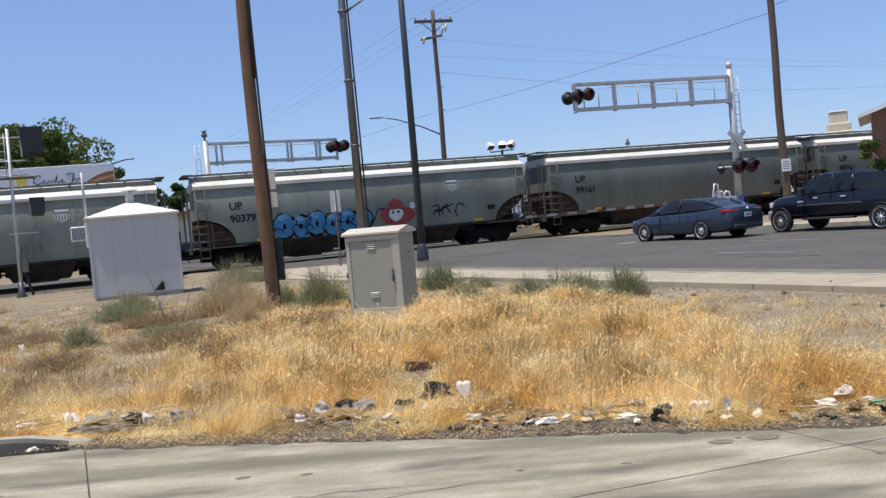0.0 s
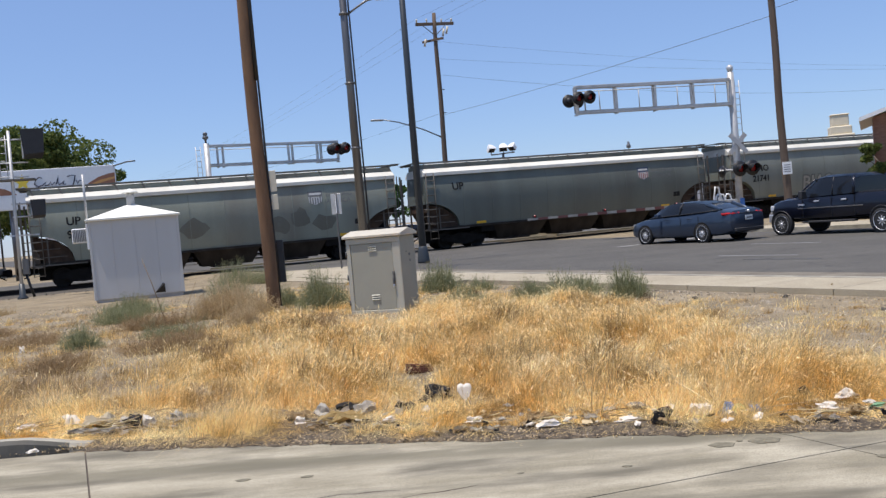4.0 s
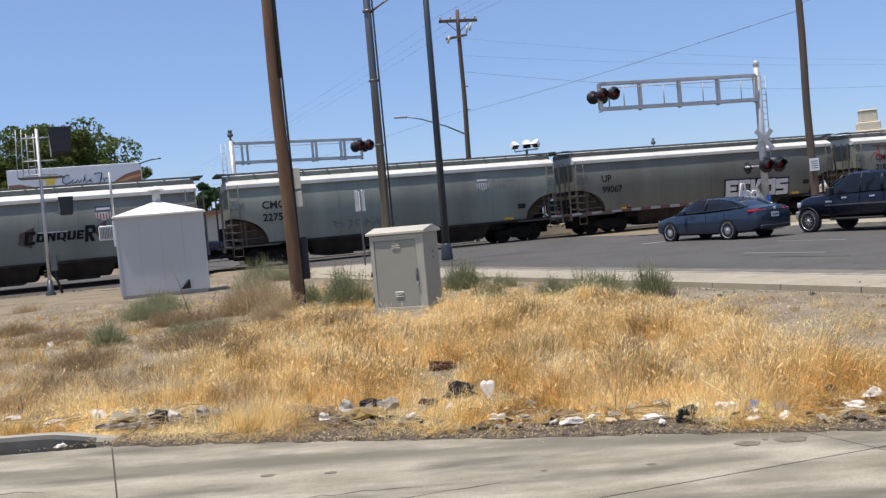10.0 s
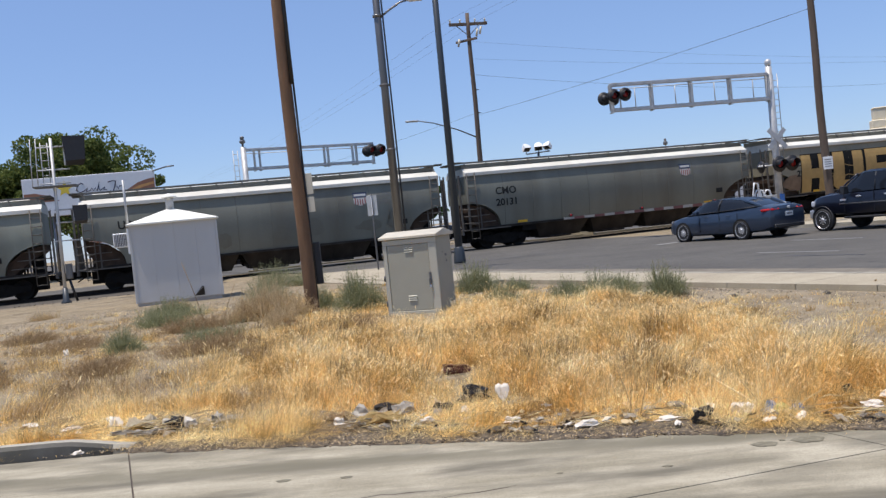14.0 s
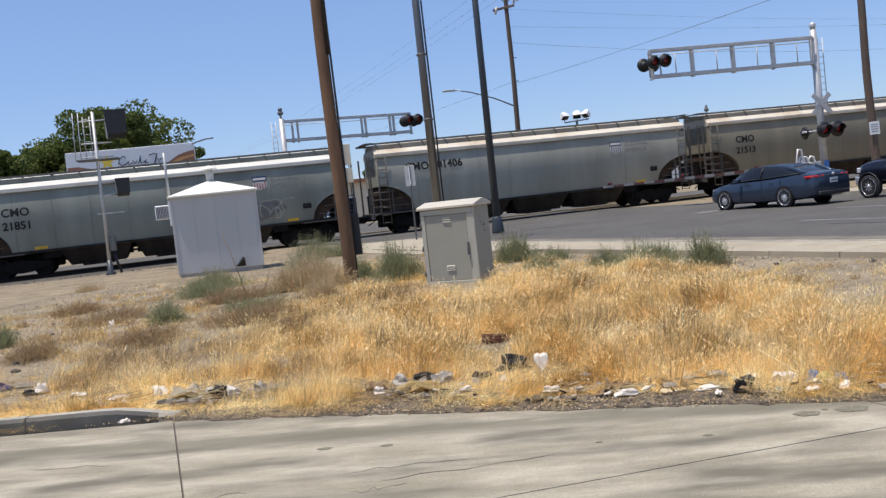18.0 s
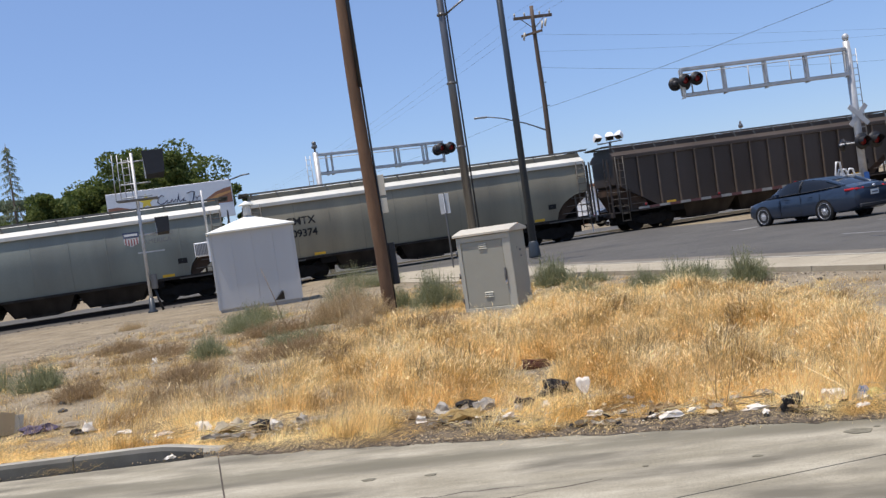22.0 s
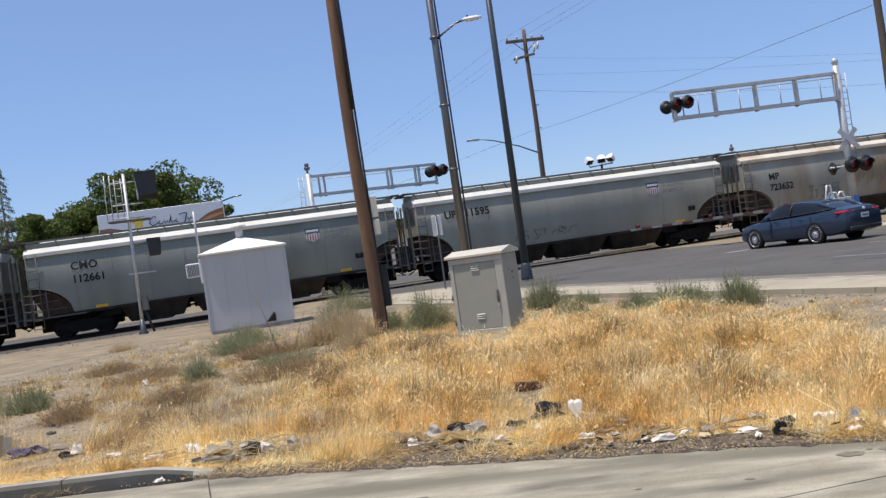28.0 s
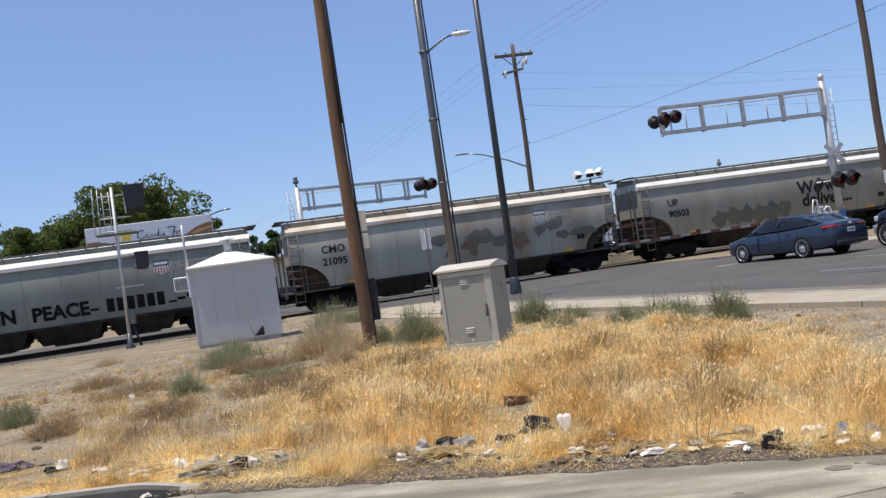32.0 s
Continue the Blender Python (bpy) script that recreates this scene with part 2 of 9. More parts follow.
M["cabinet"] = material("tan-grey cabinet metal", (0.335, 0.322, 0.255), 0.55, 0.1, var=0.07, scale=3, stain=(0.30, 0.27, 0.23), stain_amount=0.35, bump=0.05)
M["cabinet_trim"] = material("pale cabinet frame metal", (0.45, 0.43, 0.35), 0.5, 0.15, var=0.08, scale=4)
M["pale_metal"] = material("pale cap metal", (0.56, 0.51, 0.40), 0.55, 0.1, var=0.12, scale=4, stain=(0.42, 0.38, 0.32), stain_amount=0.5)
M["plinth"] = material("cast plinth concrete", (0.40, 0.37, 0.33), 0.9, var=0.15)
M["white"] = material("white sheet metal", (0.75, 0.75, 0.74), 0.5, var=0.06)
M["lens_red"] = glass("dark red lens", (0.28, 0.02, 0.018), 0.2)
M["rail"] = material("rust-brown rail steel", (0.035, 0.025, 0.02), 0.8, 0.0, var=0.3, spec=0.2)
M["sleeper"] = material("sleeper wood", (0.10, 0.08, 0.065), 0.9, var=0.3)
M["brick"] = material("red-brown brick", (0.30, 0.15, 0.095), 0.85, var=0.2, scale=8, spread=0.15)
M["stucco"] = material("cream stucco", (0.70, 0.62, 0.46), 0.9, var=0.08, scale=2)
M["bark"] = material("tree bark", (0.13, 0.10, 0.075), 0.95, var=0.3)
M["leaf"] = leafy("tree leaves", (0.05, 0.085, 0.022), (0.185, 0.215, 0.06), 0.4)
M["leaf_dark"] = leafy("dark hedge leaves", (0.03, 0.07, 0.02), (0.07, 0.13, 0.035), 0.25)
M["leaf_pale"] = leafy("pale feathery leaves", (0.12, 0.16, 0.09), (0.22, 0.25, 0.15), 0.3)
M["weed"] = leafy("grey-green weed", (0.19, 0.205, 0.10), (0.38, 0.37, 0.21), 0.45)
M["tumble"] = leafy("dry brush twigs", (0.42, 0.31, 0.165), (0.66, 0.52, 0.32), 0.4)
M["brown_weed"] = leafy("dead brown weed", (0.23, 0.155, 0.08), (0.48, 0.34, 0.185), 0.3)
M["grass"] = grassy("dry golden grass", (1.0, 0.73, 0.31), (1.0, 0.83, 0.44), (0.50, 0.315, 0.11), (0.92, 0.60, 0.19), 0.44)
M["grass_rust"] = grassy("rusty dry grass", (0.76, 0.48, 0.155), (0.96, 0.67, 0.285), (0.30, 0.19, 0.08), (0.64, 0.41, 0.16), 0.44)
M["grass_pale"] = grassy("bleached seed heads", (1.0, 0.82, 0.47), (1.0, 0.88, 0.57), (0.96, 0.73, 0.34), (1.0, 0.81, 0.44), 0.5)
M["grass_dull"] = grassy("dull grey-brown brush", (0.52, 0.38, 0.215), (0.68, 0.53, 0.33), (0.40, 0.29, 0.18), (0.60, 0.42, 0.20), 0.45)
M["stalk_dark"] = grassy("dead brown stalks", (0.20, 0.13, 0.06), (0.30, 0.20, 0.10), (0.14, 0.095, 0.05), (0.24, 0.16, 0.08), 0.2)
M["grass_gold"] = grassy("yellow trodden straw", (0.92, 0.67, 0.25), (0.98, 0.78, 0.38), (0.74, 0.50, 0.17), (0.90, 0.64, 0.23), 0.35)
M["tyre"] = material("tyre rubber", (0.022, 0.022, 0.023), 0.85, var=0.2)
M["chrome"] = material("bright alloy", (0.70, 0.70, 0.71), 0.3, 0.6, var=0.05)
M["car_glass"] = glass("dark tinted window", (0.012, 0.014, 0.018))


# ---------------------------------------------------------------- mesh helpers
def finish(bm, name, mats, smooth=False):
    me = bpy.data.meshes.new(name)
    bmesh.ops.recalc_face_normals(bm, faces=bm.faces[:])
    bm.to_mesh(me)
    bm.free()
    for m in mats if isinstance(mats, (list, tuple)) else [mats]:
        me.materials.append(m)
    if smooth:
        me.polygons.foreach_set("use_smooth", [True] * len(me.polygons))
        me.set_sharp_from_angle(angle=radians(38))
    return me


def part(name, bm, mat, parent, label="", smooth=False, at=None):
    """Links a bmesh (or a mesh) as ONE mesh object under a thing or under a part."""
    me = bm if isinstance(bm, bpy.types.Mesh) else finish(bm, name, mat, smooth)
    ob = new(name, me)
    ob.parent = parent
    if at is not None:
        ob.matrix_basis = at
    if label:
        ob["label"] = label
    return ob


def thing(name, m, label, category, group="", kind=""):
    ob = new(name)
    ob.matrix_basis = m
    ob.empty_display_size = 0.2
    return tagged(ob, label, category, group, kind)


def solid(name, bm, mat, m, label, category, group="", kind="", smooth=False):
    """A thing that is one mesh."""
    ob = new(name, bm if isinstance(bm, bpy.types.Mesh) else finish(bm, name, mat, smooth))
    ob.matrix_basis = m
    return tagged(ob, label, category, group, kind)


def box(bm, x0, x1, y0, y1, z0, z1, bev=0.0, seg=1, mat=0):
    vs = [bm.verts.new((x, y, z)) for x in (x0, x1) for y in (y0, y1) for z in (z0, z1)]
    fs = [bm.faces.new([vs[i] for i in q]) for q in ((0, 1, 3, 2), (4, 6, 7, 5), (0, 4, 5, 1), (2, 3, 7, 6), (0, 2, 6, 4), (1, 5, 7, 3))]
    for f in fs:
        f.material_index = mat
    if bev:
        es = list({e for f in fs for e in f.edges})
        bmesh.ops.bevel(bm, geom=es, offset=bev, segments=seg, affect="EDGES", profile=0.5)
    return bm


def rod(bm, p, q, r0, r1=None, seg=12, caps=True, mat=0):
    """A round bar from p to q."""
    r1 = r0 if r1 is None else r1
    p, q = Vector(p), Vector(q)
    d = (q - p).normalized()
    u = d.orthogonal().normalized()
    w = d.cross(u)
    rings = []
    for c, r in ((p, r0), (q, r1)):
        rings.append([bm.verts.new(c + r * (math.cos(2 * math.pi * i / seg) * u + math.sin(2 * math.pi * i / seg) * w)) for i in range(seg)])
    for i in range(seg):
        f = bm.faces.new((rings[0][i], rings[0][(i + 1) % seg], rings[1][(i + 1) % seg], rings[1][i]))
        f.smooth, f.material_index = True, mat
    if caps:
        for ring in rings:
            bm.faces.new(ring).material_index = mat
    return bm


def pipe(bm, pts, r, seg=8, mat=0):
    pts = [Vector(p) for p in pts]
    rings = []
    for i, p in enumerate(pts):
        d = (pts[min(i + 1, len(pts) - 1)] - pts[max(i - 1, 0)]).normalized()
        u = d.cross(Vector((0.13, 0.05, 1))).normalized() if abs(d.z) < 0.95 else d.cross(Vector((0, 1, 0))).normalized()
        w = d.cross(u)
        rr = r[i] if isinstance(r, (list, tuple)) else r
        rings.append([bm.verts.new(p + rr * (math.cos(2 * math.pi * j / seg) * u + math.sin(2 * math.pi * j / seg) * w)) for j in range(seg)])
    for a, c in zip(rings, rings[1:]):
        for j in range(seg):
            f = bm.faces.new((a[j], a[(j + 1) % seg], c[(j + 1) % seg], c[j]))
            f.smooth, f.material_index = True, mat
    bm.faces.new(rings[0]).material_index = mat
    bm.faces.new(rings[-1]).material_index = mat
    return bm


def lathe(bm, prof, seg=20, centre=(0, 0, 0), axis="z", mat=0):
    """Turns (radius, height) pairs round an axis."""
    c = Vector(centre)
    rings = []
    for r, h in prof:
        ring = []
        for i in range(seg):
            a = 2 * math.pi * i / seg
            x, y = r * math.cos(a), r * math.sin(a)
            ring.append(bm.verts.new(c + Vector({"z": (x, y, h), "y": (x, h, y), "x": (h, x, y)}[axis])))
        rings.append(ring)
    for a, d in zip(rings, rings[1:]):
        for i in range(seg):
            f = bm.faces.new((a[i], a[(i + 1) % seg], d[(i + 1) % seg], d[i]))
            f.smooth, f.material_index = True, mat
    bm.faces.new(rings[0]).material_index = mat
    bm.faces.new(rings[-1]).material_index = mat
    return bm


def loft(bm, rings, closed=True, caps=True, mat=0, smooth=True):
    """Skins a row of point rings, all of one length."""
    vs = [[bm.verts.new(p) for p in ring] for ring in rings]
    n = len(vs[0])
    for a, c in zip(vs, vs[1:]):
        for i in range(n if closed else n - 1):
            f = bm.faces.new((a[i], a[(i + 1) % n], c[(i + 1) % n], c[i]))
            f.smooth, f.material_index = smooth, mat
    if caps:
        bm.faces.new(vs[0]).material_index = mat
        bm.faces.new(vs[-1]).material_index = mat
    return bm


def prism(bm, poly, z0, z1, mat=0):
    """A flat polygon in plan, raised from z0 to z1."""
    lo = [bm.verts.new((x, y, z0)) for x, y in poly]
    hi = [bm.verts.new((x, y, z1)) for x, y in poly]
    n = len(poly)
    bm.faces.new(hi).material_index = mat
    bm.faces.new(lo[::-1]).material_index = mat
    for i in range(n):
        bm.faces.new((lo[i], lo[(i + 1) % n], hi[(i + 1) % n], hi[i])).material_index = mat
    return bm


def soup(name, verts, faces, mat):
    """A mesh from numpy arrays: many small pieces at once."""
    me = bpy.data.meshes.new(name)
    k = faces.shape[1]
    me.vertices.add(len(verts))
    me.vertices.foreach_set("co", np.ascontiguousarray(verts, dtype=np.float32).ravel())
    me.loops.add(faces.size)
    me.loops.foreach_set("vertex_index", faces.astype(np.int32).ravel())
    me.polygons.add(len(faces))
    me.polygons.foreach_set("loop_start", np.arange(0, faces.size, k, dtype=np.int32))
    me.polygons.foreach_set("loop_total", np.full(len(faces), k, dtype=np.int32))
    me.materials.append(mat)
    me.update(calc_edges=True)
    me.validate()
    return me


def clip(poly, px, py, nx, ny):
    """The part of a polygon on the side of a line that (nx, ny) points to."""
    out = []
    for (ax, ay), (bx, by) in zip(poly, poly[1:] + poly[:1]):
        da, db = (ax - px) * nx + (ay - py) * ny, (bx - px) * nx + (by - py) * ny
        if da >= 0:
            out.append((ax, ay))
        if da * db < 0:
            f = da / (da - db)
            out.append((ax + f * (bx - ax), ay + f * (by - ay)))
    return out


LETTERS = {}


def lettering(text, size, bold=0.0, depth=0.0):
    """A mesh of letters that stand upright and face -y; starts at x = 0 on z = 0."""
    key = (text, size, bold)
    if key in LETTERS:
        return LETTERS[key].copy()
    cu = bpy.data.curves.new("letters", "FONT")
    cu.body, cu.size, cu.offset, cu.extrude, cu.resolution_u = text, size, bold, depth, 3
    tmp = bpy.data.objects.new("letters", cu)
    scene.collection.objects.link(tmp)
    dg = bpy.context.evaluated_depsgraph_get()
    me = bpy.data.meshes.new_from_object(tmp.evaluated_get(dg))
    bpy.data.objects.remove(tmp)
    bpy.data.curves.remove(cu)
    me.transform(pose(0, 0, 0, 90))
    LETTERS[key] = me
    return me.copy()


# ---------------------------------------------------------------- plan
# the road runs along ROAD, its cross direction is ACROSS; the railway runs along RAIL
ROAD, ACROSS = Vector((-0.5, 0.866, 0)), Vector((0.866, 0.5, 0))
ANGLE = math.atan(0.365)
RAIL = Vector((math.cos(ANGLE), math.sin(ANGLE), 0))
RAIL_N = Vector((-math.sin(ANGLE), math.cos(ANGLE), 0))
RAIL_MID = Vector((0, 49.75, 0))
NEAR_EDGE, FAR_EDGE = 13.5, 29.3


def road_point(n, k, z=0.0):
    return ACROSS * n + ROAD * k + Vector((0, 0, z))


def rail_point(s, off=0.0, z=0.0):
    """s metres along the track, off metres beyond its middle."""
    return RAIL_MID + RAIL * s + RAIL_N * off + Vector((0, 0, z))


def smooth_step(a, b, v):
    t = max(0.0, min(1.0, (v - a) / (b - a)))
    return t * t * (3 - 2 * t)


def lot_edge(x):
    """The y of the border between the concrete lot and the weeds."""
    return 7.43 if x < -3.0 else 7.36 - 0.247 * (x + 3.0)


def level(x, y):
    """Height of the bare ground."""
    p = Vector((x, y, 0))
    n, off = p.dot(ACROSS), (p - RAIL_MID).dot(RAIL_N)
    z = 0.035 * noise.noise(Vector((x * 0.5, y * 0.5, 0))) + 0.015 * noise.noise(Vector((x * 2.1, y * 2.1, 3)))
    z += 0.05 * smooth_step(8.0, 11.0, y) * (1 - smooth_step(16, 24, y))
    dip = smooth_step(13, 5, abs(off)) * (1 - smooth_step(9.5, 12, n)) * 0.16
    z -= dip + 0.30 * smooth_step(4.4, 2.6, abs(off)) * (1 - smooth_step(9.5, 12, n))
    flat = smooth_step(10.6, 12.2, n)
    z = z * (1 - flat) - 0.07 * flat
    e = lot_edge(x)
    if y < e + 0.12:
        k = smooth_step(e + 0.12, e - 0.1, y)
        z = z * (1 - k) - 0.09 * k
    r = math.hypot(x, y - 20)
    return z * (1 - smooth_step(60, 120, r)) - 0.09 * smooth_step(60, 120, r)


# ---------------------------------------------------------------- ground, lot, road, railway
def ground_sheet():
    def steps(a, b, near, step, grow):
        out = [v for v in np.arange(a, b + 1e-6, step)]
        s, v = step, out[-1]
        while v < near:
            s *= grow
            v += s
            out.append(v)
        s, v = step, out[0]
        while v > -near:
            s *= grow
            v -= s
            out.insert(0, v)
        return out
    xs, ys = steps(-26, 14, 2500, 0.32, 1.22), steps(5, 44, 2500, 0.32, 1.22)
    nx, ny = len(xs), len(ys)
    co = np.array([(x, y, level(x, y)) for y in ys for x in xs])
    i = np.arange(nx * ny).reshape(ny, nx)
    fa = np.stack([i[:-1, :-1], i[:-1, 1:], i[1:, 1:], i[1:, :-1]], -1).reshape(-1, 4)
    me = soup("ground", co, fa, M["dirt"])
    me.polygons.foreach_set("use_smooth", [True] * len(me.polygons))
    tagged(new("ground", me), "dry tan dirt and gravel ground of a vacant corner lot", "ground", kind="structure")


def lot():
    """Concrete slabs of the near lot, cut by three joints."""
    root = thing("parking_lot", pose(0, 0, 0), "pale stained concrete slabs of a lot with dark joints", "pavement", kind="structure")
    edge = [(x, lot_edge(x) - 0.02 + 0.035 * math.sin(3.1 * x) + 0.02 * math.sin(7.7 * x + 1)) for x in np.linspace(-2.95, 9, 50)]
    outline = [(-40, 7.28), (-3.0, 7.28)] + edge + [(9, 4.2), (60, -6), (60, -40), (-40, -40)]
    cuts = [(-3.0, 7.3, 0.925, 0.38), (2.08, 5.44, -0.29, 0.956), (2.3, 5.6, 0.90, 0.44)]
    pieces = [outline]
    for px, py, nx, ny in cuts:
        nxt = []
        for p in pieces:
            for s in (1, -1):
                q = clip(p, px + s * nx * 0.006, py + s * ny * 0.006, s * nx, s * ny)
                if len(q) > 2:
                    nxt.append(q)
        pieces = nxt
    for q in pieces:
        bm = bmesh.new()
        prism(bm, q, -0.12, 0.0)
        part("slab", bm, M["concrete"], root)
    bm = bmesh.new()
    prism(bm, [(x * 0.99, y - 0.01) for x, y in outline], -0.10, -0.012)
    part("joint_filler", bm, M["sleeper"], root, "dark joint filler")
    # fine wandering cracks
    rng = random.Random(4)
    for x0, y0, x1, y1 in ((-2.25, 5.05, -1.75, 5.18), (-1.2, 5.42, -.4, 5.5), (-.95, 5.2, .1, 5.42), (-1.1, 5.0, -.8, 5.12), (-3.6, 6.1, -2.95, 6.06)):
        m = 9
        pts = [(x0 + (x1 - x0) * i / m + rng.uniform(-.02, .02), y0 + (y1 - y0) * i / m + rng.uniform(-.035, .035), 0) for i in range(m + 1)]
        bm = bmesh.new()
        pipe(bm, pts, [.001] + [rng.uniform(.0015, .004) for _ in range(m - 1)] + [.001], 4)
        part("crack", bm, M["sleeper"], root, "thin dark crack")
    # small oily spots
    for x, y, a, b in ((-1.45, 6.0, .05, .03), (-1.02, 5.95, .04, .025), (1.67, 5.84, .08, .06), (1.95, 5.86, .10, .07), (1.8, 5.9, .02, .02), (1.0, 5.55, .03, .02), (0.35, 5.6, .02, .015), (2.45, 5.3, .04, .03)):
        bm = bmesh.new()
        prism(bm, [(a * math.cos(i * .2618) * (1 + .12 * math.sin(i * 1.3)), b * math.sin(i * .2618) * (1 + .12 * math.cos(i * 1.9))) for i in range(24)], 0, 0.0015)
        part("oil_spot", bm, M["oil"], root, "dark oily spot", at=pose(x, y, 0.002))


M["oil"] = material("oily dirt", (0.17, 0.15, 0.10), 0.85, var=0.5, scale=24)


def kerb():
    root = thing("kerb", pose(0, 0, 0), "weathered concrete kerb with a rounded end beside the lot", "kerb", kind="structure")
    xs = [-40.0, -12.0, -8.2, -5.6, -4.32, -3.02]
    for a, b in zip(xs, xs[1:]):
        bm = bmesh.new()
        rings = []
        for x in np.linspace(a + 0.008, b - 0.008, 9):
            f = smooth_step(-3.0, -3.6, x)
            h = 0.02 + 0.095 * f
            y = 7.36 - 0.0 * x + 0.10 * (1 - f)
            rings.append([(x, y, -0.1), (x, y + 0.01, h - 0.03), (x, y + 0.035, h), (x, y + 0.13, h), (x, y + 0.15, -0.1)])
        loft(bm, rings, smooth=False)
        bm.normal_update()
        # the face toward the lot gets a darker colour: its shade is painted in
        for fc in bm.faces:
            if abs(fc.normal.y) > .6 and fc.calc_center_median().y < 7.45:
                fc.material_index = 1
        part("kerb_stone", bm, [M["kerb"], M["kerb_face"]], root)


def quad_strip(name, mat, n0, n1, k0, k1, z0, z1, parent=None, label=""):
    bm = bmesh.new()
    pts = [road_point(n0, k0), road_point(n1, k0), road_point(n1, k1), road_point(n0, k1)]
    prism(bm, [(p.x, p.y) for p in pts], z0, z1)
    if parent:
        return part(name, bm, mat, parent, label)
    return new(name, finish(bm, name, mat))


def road():
    ob = quad_strip("road", M["asphalt"], NEAR_EDGE, FAR_EDGE, -200, 400, -0.4, -0.02)
    tagged(ob, "grey worn asphalt road that crosses the railway", "road", kind="structure")
    line = thing("road_marking", pose(0, 0, 0), "worn white lane lines on the asphalt", "road marking", kind="structure")
    for n, k0, k1 in ((22.6, -30, 8.2), (22.6, 11, 13.5), (22.6, 17.5, 20.0), (18.6, -40, -1), (18.5, 1.0, 3.6), (18.5, 8, 10.5), (18.5, 15, 17.5), (26.0, -30, -8), (26.0, -4, -1.4)):
        quad_strip("paint_line", M["paint_white"], n - 0.06, n + 0.06, k0, k1, -0.02, -0.0155, line)
    quad_strip("stop_line", M["paint_white"], 22.8, 29.0, 26.2, 26.65, -0.02, -0.0155, line)
    for n, k, w, l in ((17.4, 13.5, .09, 2.2), (16.9, 6.0, .07, 3.0), (20.4, 9.0, .06, 5.0), (24.4, 4.0, .06, 6.0)):
        quad_strip("tar_seam", M["black"], n, n + w, k, k + l, -0.02, -0.0165, line, "black tar seam")
    k = -30.0
    gut = thing("road_gutter", pose(0, 0, 0), "dusty pale concrete gutter along the kerb", "gutter", kind="structure")
    while k < 28:
        quad_strip("gutter_slab", M["gutter"], NEAR_EDGE + .004, NEAR_EDGE + 1.15, k + .004, k + 2.996, -0.2, -0.013, gut)
        k += 3.0
    near = thing("pavement_near", pose(0, 0, 0), "pale concrete pavement along the road with joints", "pavement", kind="structure")
    k = -30.0
    while k < 29:
        w = 1.5
        out = 0.0 if k < 19 else -0.5
        quad_strip("paving_slab", M["walk"], 11.85 + out, NEAR_EDGE - 0.17, k + 0.008, k + w - 0.008, -0.2, 0.045, near)
        quad_strip("kerb_stone", M["kerb"], NEAR_EDGE - 0.16, NEAR_EDGE, k + 0.006, k + w - 0.006, -0.25, 0.05, near)
        k += w
    # the widened corner beside the crossing
    bm = bmesh.new()
    prism(bm, [(p.x, p.y) for p in (road_point(10.6, 24), road_point(11.3, 24), road_point(11.3, 29.02), road_point(15.2, 29.02), road_point(15.6, 33.5), road_point(13.0, 36), road_point(10.4, 33))], -0.2, 0.03)
    part("corner_slab", bm, M["walk"], near, "pale worn corner ramp")
    far = thing("pavement_far", pose(0, 0, 0), "pale concrete pavement beyond the road", "pavement", kind="structure")
    k = -30.0
    while k < 27:
        quad_strip("paving_slab", M["walk"], FAR_EDGE + 0.17, FAR_EDGE + 3.2, k + 0.008, k + 2.39, -0.2, 0.10, far)
        quad_strip("kerb_stone", M["kerb"], FAR_EDGE, FAR_EDGE + 0.16, k + 0.006, k + 2.394, -0.25, 0.105, far)
        k += 2.4
    # side street beyond the corner, dark strip before the track
    bm = bmesh.new()
    a = [rail_point(-60, -9.2), rail_point(-8.5, -9.0), rail_point(-5.0, -7.0), rail_point(-5.0, -4.4), rail_point(-60, -5.6)]
    prism(bm, [(p.x, p.y) for p in a], -0.3, -0.15)
    tagged(new("track_lane", finish(bm, "track_lane", M["dirt_pale"])), "tan packed gravel lane beside the railway", "lane", kind="structure")
    bm = bmesh.new()
    a = [rail_point(-60, -9.45), rail_point(-8.5, -9.2), rail_point(-8.5, -8.98), rail_point(-60, -9.18)]
    prism(bm, [(p.x, p.y) for p in a], -0.3, -0.11)
    tagged(new("lane_edge", finish(bm, "lane_edge", M["tar_edge"])), "dark broken tar edge of the gravel lane", "lane edge", kind="structure")
    # cross street beyond the railway
    bm = bmesh.new()
    a = [rail_point(-140, 3.3), rail_point(160, 3.3), rail_point(160, 16), rail_point(-140, 16)]
    prism(bm, [(p.x, p.y) for p in a], -0.4, -0.045)
    tagged(new("cross_street", finish(bm, "cross_street", M["asphalt"])), "grey asphalt street beyond the railway", "road", kind="structure")


M["gutter"] = two_tone("dusty gutter concrete", (0.15, 0.13, 0.10), (0.24, 0.21, 0.16), 0.9, 0.35, 0.65, fine=80, bump=0.15, dist=0.006)
# kerb concrete darkened for the shaded face, with paler stains
M["kerb_face"] = material("shade-darkened kerb face", (0.105, 0.098, 0.08), 0.9, var=0.3, scale=5, stain=(0.16, 0.15, 0.135), stain_amount=0.5)
M["tar_edge"] = material("old tar", (0.045, 0.04, 0.035), 0.9, var=0.4, scale=3)
M["dirt_pale"] = two_tone("packed pale gravel", (0.185, 0.152, 0.105), (0.275, 0.228, 0.155), 0.8, 0.35, 0.68, fine=22)


